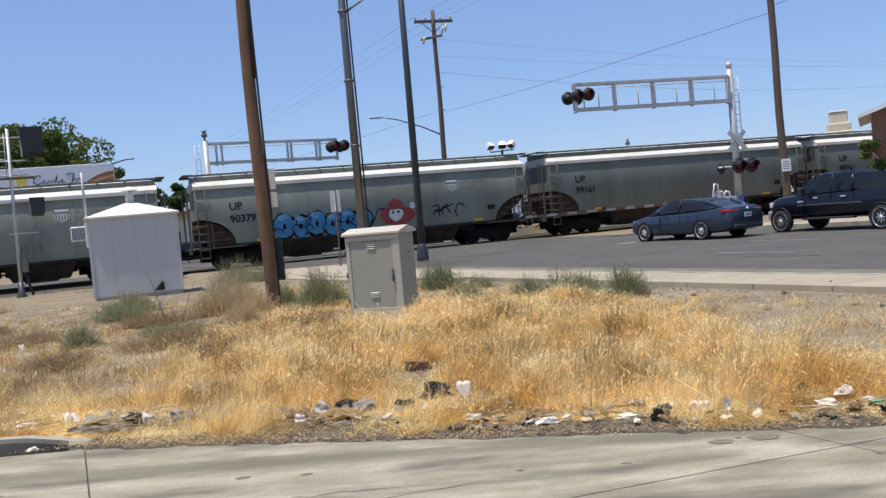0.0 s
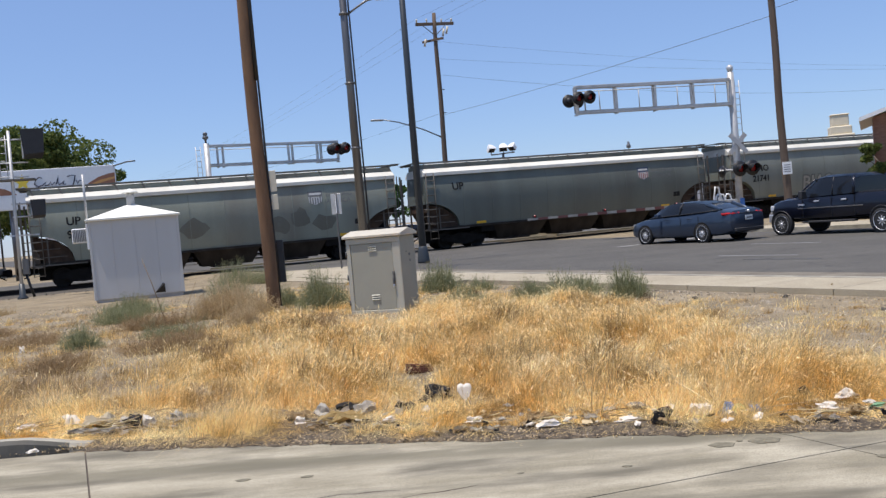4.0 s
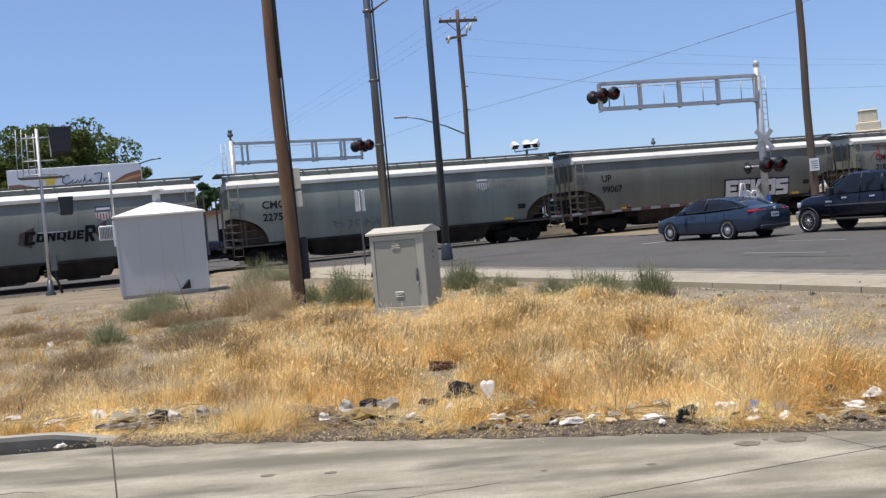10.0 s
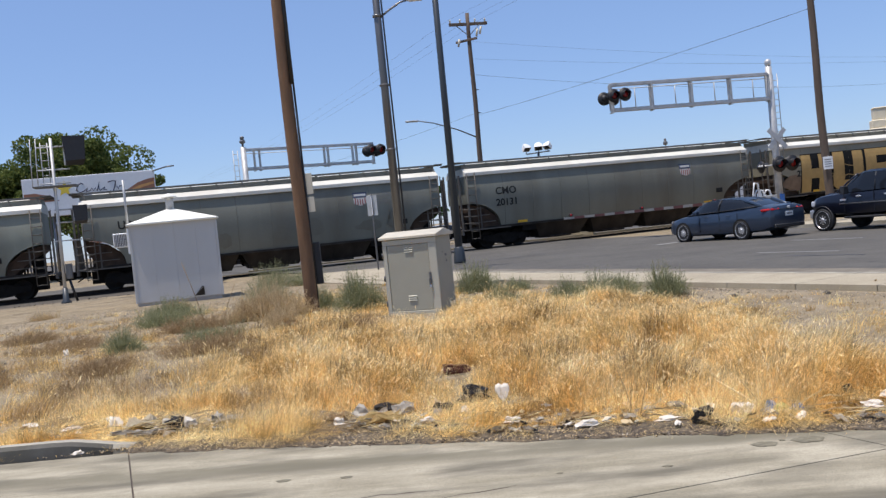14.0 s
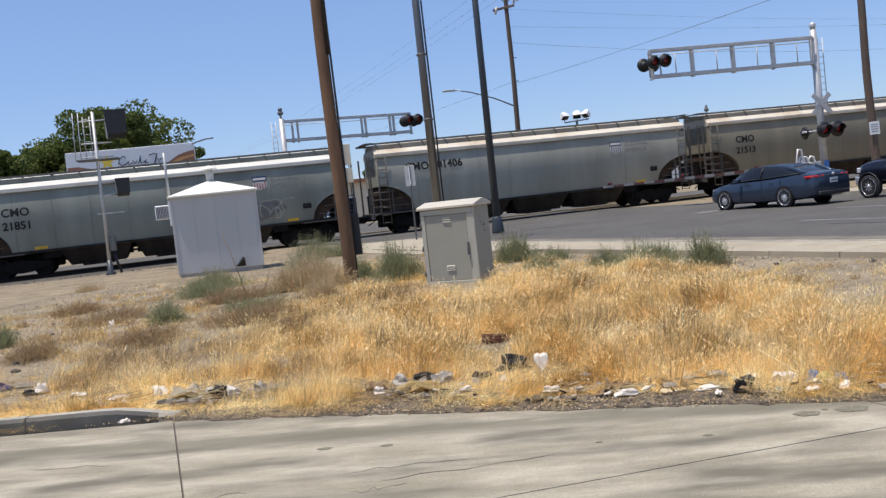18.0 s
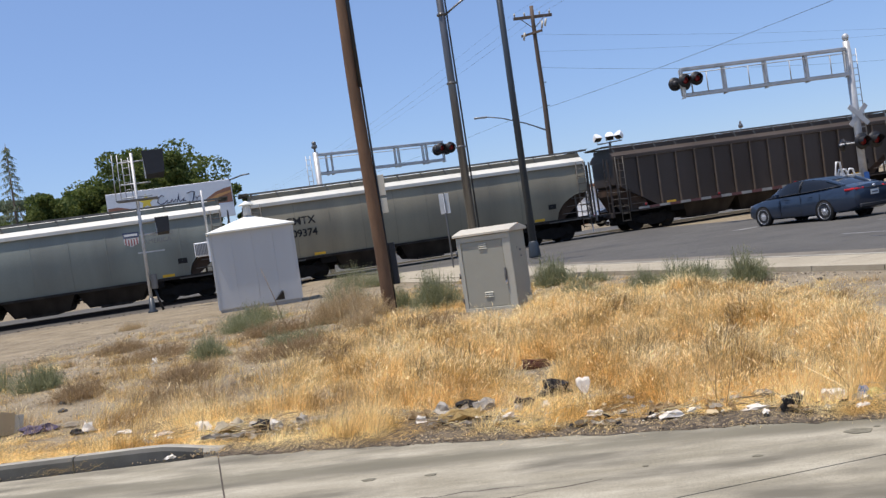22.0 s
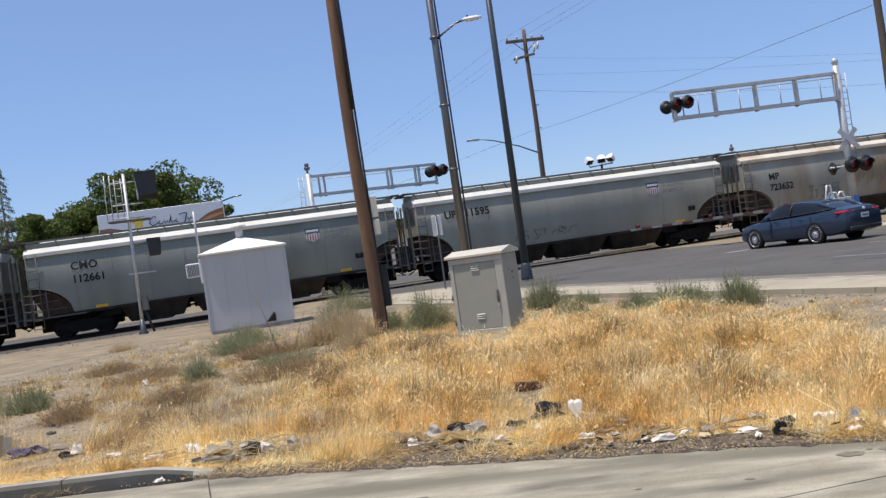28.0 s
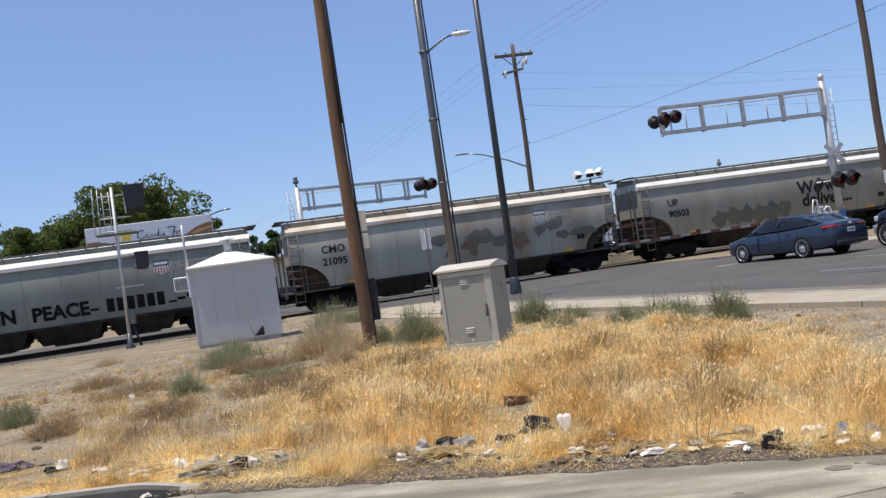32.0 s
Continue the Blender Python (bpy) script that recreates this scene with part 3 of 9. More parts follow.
def railway():
    bed = thing("track_bed", pose(0, 0, 0), "grey ballast stones under the railway track", "track bed", kind="structure")
    bm = bmesh.new()
    rings = []
    for s in list(np.arange(-420, -60, 40)) + list(np.arange(-60, 61, 1.0)) + list(np.arange(100, 780, 40)):
        j = 0.05 * noise.noise(Vector((s * 0.7, 0, 1)))
        rings.append([rail_point(s, o, z) for o, z in ((-5.0 + j * 6, -0.30), (-3.9 + j * 4, -0.17), (-2.6, -0.16 + j), (-1.3, -0.14), (1.3, -0.15), (2.0, -0.19), (3.4, -0.34))])
    loft(bm, rings, closed=False, caps=False)
    part("ballast", bm, M["ballast"], bed)["kind"] = "stuff"
    rng = random.Random(5)
    for off in (-0.7175, 0.7175):
        bm = bmesh.new()
        prof = [(-0.07, -0.165), (-0.012, -0.14), (-0.012, -0.045), (-0.036, -0.03), (-0.036, 0.0), (0.036, 0.0), (0.036, -0.03), (0.012, -0.045), (0.012, -0.14), (0.07, -0.165)]
        loft(bm, [[rail_point(s, off + a, z) for a, z in prof] for s in (-420, 780)], smooth=False)
        part("rail", bm, M["rail"], bed, "worn steel rail")
    bm = bmesh.new()
    box(bm, -0.115, 0.115, -1.3, 1.3, -0.22, -0.142)
    tie = finish(bm, "sleeper", M["sleeper"])
    for i in range(150):
        s = -62 + i * 0.55
        if not -7.5 < s < 11:
            p = rail_point(s, rng.uniform(-.04, .04))
            part("sleeper", tie, None, bed, at=pose(p.x, p.y, 0, 0, 0, math.degrees(ANGLE) + rng.uniform(-1, 1)))
    # loose stones along the near shoulder
    rs = np.random.RandomState(3)
    n = 2600
    s, o = rs.uniform(-45, 20, n), -np.abs(rs.normal(0, 1.6, n)) - 1.5
    base = np.array([[1, 0, 0], [-1, 0, 0], [0, 1, 0], [0, -1, 0], [0, 0, 1], [0, 0, -1]], float)
    tri = np.array([[0, 2, 4], [2, 1, 4], [1, 3, 4], [3, 0, 4], [2, 0, 5], [1, 2, 5], [3, 1, 5], [0, 3, 5]])
    V, F = [], []
    for i in range(n):
        p = rail_point(s[i], o[i])
        if p.dot(ACROSS) > 10:
            continue
        z = max(level(p.x, p.y), -0.24 if o[i] < -2 else -0.2)
        F.append(tri + 6 * len(V))
        V.append(base * rs.uniform(0.02, 0.055) * rs.uniform(.6, 1.3, (6, 3)) + np.array([p.x, p.y, z + 0.015]))
    part("stones", soup("stones", np.concatenate(V), np.concatenate(F), M["ballast"]), None, bed)["kind"] = "stuff"


def soil_strip():
    """Brown soil and leaf crumbs that spill over the border of the slabs."""
    rs = np.random.RandomState(6)
    bm = bmesh.new()
    rows = []
    xs = np.arange(-3.05, 8.5, .05)
    for i, x in enumerate(xs):
        e = lot_edge(x)
        wob = .05 * noise.noise(Vector((x * 2.2, 0, 7))) + .03 * noise.noise(Vector((x * 9, 0, 8)))
        row = []
        for j in range(11):
            f = j / 10
            y = e - .08 + wob * 1.8 * (1 - f) + f * (.44 + .5 * smooth_step(.4, -1.3, x))
            z = .004 + .006 * math.sin(math.pi * min(1, f * .9 + .05)) + .012 * noise.noise(Vector((x * 8, y * 8, 3)))
            row.append((x, y, .003 if j == 0 else max(.006, z, level(x, y) + .012) if j < 10 else level(x, y) - .02))
        rows.append(row)
    loft(bm, rows, closed=False, caps=False)
    tagged(new("verge_soil", finish(bm, "verge_soil", M["edge_soil"])), "dark brown soil spilling over the concrete edge", "soil", kind="structure")


M["edge_soil"] = two_tone("brown verge soil", (0.075, 0.058, 0.042), (0.215, 0.168, 0.112), 9.0, 0.38, 0.66, fine=60, third=((0.40, 0.30, 0.17), 30, 0.58, 0.68), bump=0.8)
ground_sheet()
soil_strip()
lot()
kerb()
road()
railway()


# ---------------------------------------------------------------- the train
def wagon_paint(name, col, grime, amount):
    return material(name, col, 0.55, var=0.16, scale=0.9, fine=14, stain=grime, stain_amount=amount, streak=True, spread=0.07, bump=0.04)


M["hop_green"] = wagon_paint("grey-green wagon paint", (0.235, 0.252, 0.20), (0.125, 0.10, 0.08), 0.6)
M["hop_tan"] = wagon_paint("tan-grey wagon paint", (0.245, 0.218, 0.15), (0.14, 0.12, 0.085), 0.6)
M["hop_pale"] = wagon_paint("pale grey wagon paint", (0.31, 0.30, 0.242), (0.18, 0.165, 0.125), 0.5)
M["hop_blue"] = wagon_paint("blue-grey wagon paint", (0.215, 0.232, 0.195), (0.12, 0.117, 0.098), 0.6)
M["hop_teal"] = wagon_paint("dark grey-green wagon paint", (0.135, 0.152, 0.128), (0.08, 0.08, 0.066), 0.6)
M["hop_rusty"] = wagon_paint("rust-stained wagon paint", (0.33, 0.32, 0.265), (0.19, 0.115, 0.055), 0.75)
M["hop_grey"] = wagon_paint("plain grey wagon paint", (0.175, 0.172, 0.148), (0.12, 0.108, 0.088), 0.5)
M["hop_brown"] = wagon_paint("dark brown wagon paint", (0.048, 0.034, 0.025), (0.085, 0.068, 0.055), 0.5)
M["hop_dark"] = wagon_paint("grimy dark grey wagon paint", (0.165, 0.168, 0.135), (0.10, 0.088, 0.063), 0.7)
M["roof_pale"] = material("pale roof sheet", (0.66, 0.64, 0.56), 0.6, var=0.12, scale=1.2, stain=(0.45, 0.41, 0.34), stain_amount=0.5, spread=0.08)
M["roof_rust"] = material("rusting roof sheet", (0.60, 0.54, 0.43), 0.7, var=0.15, scale=1.2, stain=(0.40, 0.27, 0.15), stain_amount=0.8)
M["coaming_tan"] = material("tan hatch coaming", (0.36, 0.31, 0.235), 0.7, var=0.2, scale=1.2, stain=(0.24, 0.18, 0.12), stain_amount=0.6)
# pale posts: the sun they catch is in the colour; also used for letters
M["post_pale"] = material("worn pale paint, sunlit on posts", (0.36, 0.35, 0.30), 0.6, var=0.25, scale=2, stain=(0.2, 0.19, 0.16), stain_amount=0.6)
M["post_brown"] = material("lighter brown post edge", (0.12, 0.088, 0.065), 0.7, var=0.35, scale=2, stain=(0.05, 0.04, 0.03), stain_amount=0.6)
M["roof_brown"] = material("brown roof sheet", (0.11, 0.08, 0.065), 0.7, var=0.2, scale=1.2)
# near-black tones: the shade beneath the wagons is put into these colours
M["under"] = material("greasy shade-dark underframe steel", (0.012, 0.011, 0.010), 0.85, 0.0, var=0.3, scale=5, spec=0.15)
M["belly"] = material("grimy shade-darkened outlet sheet", (0.030, 0.024, 0.019), 0.8, var=0.5, scale=2.5, stain=(0.07, 0.058, 0.043), stain_amount=0.6, streak=True, spec=0.2)
M["slope_rust"] = material("shade-dark rust-brown slope sheet", (0.060, 0.040, 0.028), 0.85, var=0.5, scale=3, stain=(0.11, 0.06, 0.035), stain_amount=0.6, spec=0.2)
M["grate"] = material("walkway grating", (0.13, 0.125, 0.11), 0.7, 0.1, var=0.2)
M["frame_pale"] = material("grimy end frame paint", (0.10, 0.088, 0.072), 0.65, var=0.3, scale=3, stain=(0.06, 0.05, 0.04), stain_amount=0.6)
M["wheel"] = material("wheel steel", (0.016, 0.014, 0.012), 0.75, 0.1, var=0.25, spec=0.2)
M["ink"] = material("black stencil paint", (0.022, 0.022, 0.022), 0.75, var=0.2, scale=3, spec=0.2)
M["ink_grey"] = material("faded stencil paint", (0.15, 0.15, 0.15), 0.6, var=0.3, scale=3)
M["shield_blue"] = material("faded blue paint", (0.06, 0.075, 0.12), 0.6, var=0.2)
M["shield_red"] = material("faded red paint", (0.26, 0.075, 0.065), 0.6, var=0.2)
M["shield_white"] = material("decal white", (0.48, 0.48, 0.46), 0.6, var=0.1)
M["yellow"] = material("yellow reflector paint", (0.75, 0.45, 0.04), 0.5, var=0.2)
M["spray_blue"] = material("blue spray paint", (0.045, 0.22, 0.40), 0.6, var=0.4, scale=2.5)
M["spray_red"] = material("red spray paint", (0.31, 0.045, 0.045), 0.6, var=0.3, scale=2.5)
M["spray_orange"] = material("orange-red spray paint", (0.50, 0.16, 0.06), 0.6, var=0.35, scale=2.5)
M["spray_gold"] = material("ochre spray paint", (0.42, 0.27, 0.09), 0.6, var=0.2, scale=2.5)
M["spray_black"] = material("black spray paint", (0.012, 0.012, 0.012), 0.8, var=0.3, scale=2.5, spec=0.15)
M["spray_white"] = material("white spray paint", (0.66, 0.67, 0.66), 0.6, var=0.15, scale=2.5)
M["spray_sky"] = material("pale blue spray paint", (0.16, 0.36, 0.52), 0.6, var=0.4, scale=2.5)
M["spray_haze"] = material("faded blue spray paint", (0.14, 0.19, 0.22), 0.6, var=0.4, scale=2.5)
M["spray_maroon"] = material("maroon spray paint", (0.16, 0.055, 0.06), 0.6, var=0.4, scale=2.5)
M["spray_wine"] = material("wine-red spray paint", (0.24, 0.07, 0.06), 0.6, var=0.4, scale=2.5)
M["spray_brown"] = material("dark brown spray paint", (0.075, 0.05, 0.04), 0.6, var=0.4, scale=2.5)
M["spray_teal"] = material("dark teal spray paint", (0.05, 0.10, 0.10), 0.6, var=0.4, scale=2.5)
M["spray_tan"] = material("faded ochre spray paint", (0.32, 0.21, 0.08), 0.6, var=0.4, scale=2.5)
M["spray_maroon"] = material("faded maroon spray paint", (0.20, 0.035, 0.04), 0.65, var=0.45, scale=2.5)
M["spray_faint"] = material("faint blue-grey spray paint", (0.16, 0.185, 0.18), 0.6, var=0.4, scale=2.5)
M["rust_run"] = material("orange-brown rust run", (0.255, 0.205, 0.135), 0.8, var=0.45, scale=3, streak=True, stain=(0.26, 0.22, 0.15), stain_amount=0.8)
M["spray_rust"] = material("rust bloom", (0.20, 0.135, 0.085), 0.8, var=0.3, scale=4)

HALF, SILL, EAVE = 8.66, 1.12, 3.92


def bulge(z):
    """Half-width of the rounded side at a height."""
    f = max(0.0, min(1.0, (z - SILL) / (EAVE - SILL)))
    if f < .58:
        return 1.62 - 0.24 * ((.58 - f) / .58) ** 2
    return 1.62 - 0.21 * ((f - .58) / .42) ** 2


def low_edge(d):
    """Lower border of the side sheet, d metres in from the body's end: a round arch."""
    if d > 1.8:
        return SILL
    return SILL + 1.32 * math.sqrt(max(0.0, 1 - (d / 1.8) ** 2))


def wagon_meshes():
    """Meshes that wagons share."""
    k = {}
    ts = np.linspace(0, 1, 15)
    ds = [0, .15, .4, .7, 1.0, 1.25, 1.45, 1.6, 1.71, 1.8, 2.1]
    xs = [-HALF + d for d in ds] + list(np.linspace(-HALF + 2.45, HALF - 2.45, 42)) + [HALF - d for d in ds[::-1]]

    # one closed shell: both round sides, the top, and the underside that rises in an arch at each end
    bm = bmesh.new()
    rings = []
    for x in xs:
        z0 = low_edge(HALF - abs(x))
        hs = [z0 + (EAVE - z0) * t for t in ts]
        dent = [.011 * (1 + noise.noise(Vector((x * .75, z * .9, 4))) + .5 * noise.noise(Vector((x * 2.1, z * 1.2, 6)))) if 0 < i < 14 and HALF - abs(x) > .1 else 0 for i, z in enumerate(hs)]
        rings.append([(x, -bulge(z) + d, z) for z, d in zip(hs, dent)] + [(x, bulge(z), z) for z in hs[::-1]])
    loft(bm, rings)
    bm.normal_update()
    # down-facing sheets take the dark belly colour, their shade painted in
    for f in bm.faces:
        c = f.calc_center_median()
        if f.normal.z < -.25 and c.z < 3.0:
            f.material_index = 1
    k["body"] = bm
    # roof: slopes from the eaves to the raised coaming
    bm = bmesh.new()
    half = [(1.48, EAVE - .04), (1.565, EAVE - .03), (1.565, EAVE + .13), (1.14, EAVE + .36), (1.06, EAVE + .36)]
    prof = [(-y, z) for y, z in half] + [(y, z) for y, z in half[::-1]]
    loft(bm, [[(x, y, z) for y, z in prof] for x in (-HALF - .03, HALF + .03)], smooth=False)
    k["roof"] = bm
    bm = bmesh.new()
    box(bm, -HALF + .02, HALF - .02, -1.06, 1.06, EAVE + .35, EAVE + .60)
    k["coaming"] = bm
    # grated walkway on slanting brackets
    bm = bmesh.new()
    for sgn in (-1, 1):
        y0, y1 = sorted((sgn * 0.62, sgn * 1.12))
        box(bm, -HALF - .42, HALF + .42, y0, y1, EAVE + .66, EAVE + .70)
        box(bm, -HALF - .42, HALF + .42, sgn * 1.12 - .015, sgn * 1.12 + .015, EAVE + .64, EAVE + .72)
        for i in range(15):
            x = -HALF + 0.15 + i * (2 * HALF - .3) / 14
            loft(bm, [[(x + dx - .03, sgn * y, z), (x + dx + .03, sgn * y, z), (x + dx + .03, sgn * y, z + .06), (x + dx - .03, sgn * y, z + .06)] for dx, y, z in ((.14, 1.16, EAVE + .30), (0, 1.11, EAVE + .62))], smooth=False)
    for e in (-1, 1):
        x0, x1 = sorted((e * (HALF + .0), e * (HALF + .44)))
        box(bm, x0, x1, -1.3, 1.3, EAVE + .705, EAVE + .73)
    k["walkway"] = bm
    # hatch covers down the middle
    bm = bmesh.new()
    w = (2 * HALF - 1.0) / 5
    box(bm, -w / 2 + .04, w / 2 - .04, -.40, .40, EAVE + .595, EAVE + .67, .03)
    k["hatch"] = bm
    bm = bmesh.new()
    for sgn in (-1, 1):
        y0, y1 = sorted((sgn * 1.36, sgn * 1.46))
        box(bm, -HALF + .1, HALF - .1, y0, y1, SILL - .07, SILL + .05)
    k["sill"] = bm
    # pyramid outlets
    bm = bmesh.new()
    top, low = [(-1.62, -1.39, SILL), (1.62, -1.39, SILL), (1.62, 1.39, SILL), (-1.62, 1.39, SILL)], [(-1.2, -.86, .30), (1.2, -.86, .30), (1.2, .86, .30), (-1.2, .86, .30)]
    loft(bm, [top, low], smooth=False)
    box(bm, -.7, .7, -.9, .9, .22, .34, .02)
    rod(bm, (-.3, -1.15, .30), (-.3, 1.15, .30), .04, seg=8)
    box(bm, -1.55, 1.55, -.2, .2, .55, SILL)
    k["outlet"] = bm
    # end platform, posts and railing (for the end at +x)
    bm = bmesh.new()
    box(bm, HALF - 2.3, HALF + .42, -1.5, 1.5, SILL - .1, SILL - .04)
    box(bm, HALF + .30, HALF + .42, -1.45, 1.45, SILL - .30, SILL - .1)
    k["end"] = bm
    bm = bmesh.new()
    box(bm, -.04, .04, -.04, .04, SILL - .04, EAVE + .02)
    k["end_post"] = bm
    bm = bmesh.new()
    for z, d in ((2.15, .9), (1.78, 1.2), (1.42, 1.5)):
        rod(bm, (HALF + .34, -1.47, z), (HALF - d, -1.47, z), .02, seg=6)
    box(bm, HALF - .72, HALF - .66, -1.49, -1.43, SILL - .04, 2.30)
    k["end_railing"] = bm
    bm = bmesh.new()
    for z in (1.6, 2.2, 2.8, 3.4):
        rod(bm, (HALF + .34, -1.42, z), (HALF + .34, -.9, z), .018, seg=6)
    box(bm, HALF + .31, HALF + .35, -.93, -.87, SILL, EAVE + .1)
    k["end_ladder"] = bm
    bm = bmesh.new()
    box(bm, HALF - .75, HALF - .25, -.25, .25, SILL - .04, 2.05)
    rod(bm, (HALF - .5, .2, 1.9), (HALF - .5, .95, 1.9), .17, seg=10)
    k["brake_cylinder"] = bm
    # slope sheet behind the arch
    bm = bmesh.new()
    loft(bm, [[(HALF - .06, y, 2.42), (HALF - .06, y, 2.15), (HALF - 1.5, y, SILL - .02), (HALF - 1.79, y, SILL), (HALF - 1.62, y, SILL + .55), (HALF - 1.0, y, SILL + 1.05)] for y in (-1.28, 1.28)], smooth=False)
    for y in (-.55, .55):
        box(bm, HALF - 1.1, HALF - 1.02, y - .04, y + .04, SILL - .05, 2.0)
    k["slope_sheet"] = bm
    # larger dark wedge for the left end, added to fill the arch with shade
    bm = bmesh.new()
    loft(bm, [[(HALF - .06, y, 2.42), (HALF - .06, y, 2.0), (HALF - .55, y, SILL - .04), (HALF - 1.79, y, SILL - .04), (HALF - 1.62, y, SILL + .55), (HALF - 1.0, y, SILL + 1.05)] for y in (-1.28, 1.28)], smooth=False)
    k["slope_sheet_shade_fill"] = bm
    bm = bmesh.new()
    for x in (HALF - .48, HALF - .04):
        rod(bm, (x, -1.63, .55), (x, -1.63, EAVE + .1), .024, seg=6)
    z = .6
    while z < EAVE:
        rod(bm, (HALF - .48, -1.63, z), (HALF - .04, -1.63, z), .018, seg=6)
        z += .38
    k["ladder"] = bm
    bm = bmesh.new()
    box(bm, HALF - .1, HALF + .65, -.14, .14, .72, .98, .03)
    box(bm, HALF + .55, HALF + .80, -.17, .17, .66, 1.02, .05)
    rod(bm, (HALF + .1, .35, .75), (HALF + .5, .38, .52), .03, seg=6)
    k["coupler"] = bm
    # bogie
    bm = bmesh.new()
    for sgn in (-1, 1):
        y = sgn * 1.0
        rings = [[(x, y - .07, a), (x, y + .07, a), (x, y + .07, b), (x, y - .07, b)] for x, a, b in ((-1.25, .40, .62), (-.8, .38, .66), (-.45, .22, .74), (0, .18, .80), (.45, .22, .74), (.8, .38, .66), (1.25, .40, .62))]
        loft(bm, rings, smooth=False)
        for x in (-.14, 0, .14):
            rod(bm, (x, y, .28), (x, y, .55), .05, seg=8)
        for x in (-.89, .89):
            rod(bm, (x, y - .12, .46), (x, y + .12, .46), .13, seg=12)
    box(bm, -.22, .22, -1.1, 1.1, .42, .78)
    k["bogie_frame"] = bm
    bm = bmesh.new()
    rod(bm, (0, -1.0, .457), (0, 1.0, .457), .075, seg=10)
    for sgn in (-1, 1):
        lathe(bm, [(.08, -.07), (.30, -.055), (.36, -.02), (.43, -.035), (.457, -.06), (.457, .055), (.485, .065), (.485, .075), (.40, .075), (.33, .03), (.08, .05)] if sgn < 0 else
              [(.08, -.05), (.33, -.03), (.40, -.075), (.485, -.075), (.485, -.065), (.457, -.055), (.457, .06), (.43, .035), (.36, .02), (.30, .055), (.08, .07)], 20, (0, sgn * .75, .457), "y")
    k["wheelset"] = bm
    bm = bmesh.new()
    box(bm, -HALF + .3, HALF - .3, -.22, .22, .80, 1.11)
    box(bm, -5.6, -4.85, -1.3, 1.3, .75, 1.1)
    box(bm, 4.85, 5.6, -1.3, 1.3, .75, 1.1)
    for e in (-1, 1):
        x0, x1 = sorted((e * 4.9, e * 8.5))
        box(bm, x0, x1, -.45, .45, .36, 1.1)
    rod(bm, (-5.5, -.5, .7), (5.5, -.5, .7), .03, seg=6)
    rod(bm, (2.8, .6, .85), (3.9, .6, .85), .19, seg=12)
    box(bm, -1.2, -.7, .4, .75, .65, 1.0)
    k["brake_gear"] = bm
    # ribbed body: flat sides, sloping ends
    bm = bmesh.new()
    rings = []
    for x, z0 in ((-HALF, 2.55), (-HALF + 2.4, SILL), (HALF - 2.4, SILL), (HALF, 2.55)):
        rings.append([(x, -1.45, z0), (x, -1.45, EAVE + .08), (x, 1.45, EAVE + .08), (x, 1.45, z0)])
    loft(bm, rings, smooth=False)
    k["top_chord"] = bmesh.new()
    box(k["top_chord"], -HALF, HALF, -1.56, -1.452, EAVE - .02, EAVE + .14)
    k["rib_body"] = bm
    return k


W_BM = wagon_meshes()
W_ME = {}


def wm(key, mat):
    if (key, mat) not in W_ME:
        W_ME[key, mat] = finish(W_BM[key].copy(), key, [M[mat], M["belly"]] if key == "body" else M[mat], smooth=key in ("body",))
    return W_ME[key, mat]


def on_side(me, z0, lift=0.012, flat=False):
    """Lays letters against the wagon's near side; z0 is their base line."""
    co = np.empty(len(me.vertices) * 3, np.float32)
    me.vertices.foreach_get("co", co)
    co = co.reshape(-1, 3)
    co[:, 2] += z0
    co[:, 1] = [-(1.455 if flat else bulge(z)) - lift for z in co[:, 2]]
    me.vertices.foreach_set("co", co.ravel())
    me.update()
    return me


def side_text(car, text, x, z, size, ink="ink", bold=0.0, name="lettering", flat=False, lift=0.012):
    me = on_side(lettering(text, size, bold), z, lift, flat)
    me.materials.append(M[ink])
    part(name, me, None, car, at=pose(x, 0, 0))


def side_shape(car, pts, x, z, mat, name="spray_mark", flat=False, lift=0.010):
    """A flat painted outline; pts are (x, z) from its own corner. Cut into rows so that it follows the round side."""
    bm = bmesh.new()
    f = bm.faces.new([bm.verts.new((a, 0, b)) for a, b in pts])
    bmesh.ops.triangulate(bm, faces=[f])
    zs = [b for _, b in pts]
    for h in np.arange(min(zs) + .25, max(zs) - .05, .25):
        bmesh.ops.bisect_plane(bm, geom=bm.verts[:] + bm.edges[:] + bm.faces[:], plane_co=(0, 0, h), plane_no=(0, 0, 1))
    me = finish(bm, name, M[mat])
    part(name, on_side(me, z, lift, flat), None, car, at=pose(x, 0, 0))


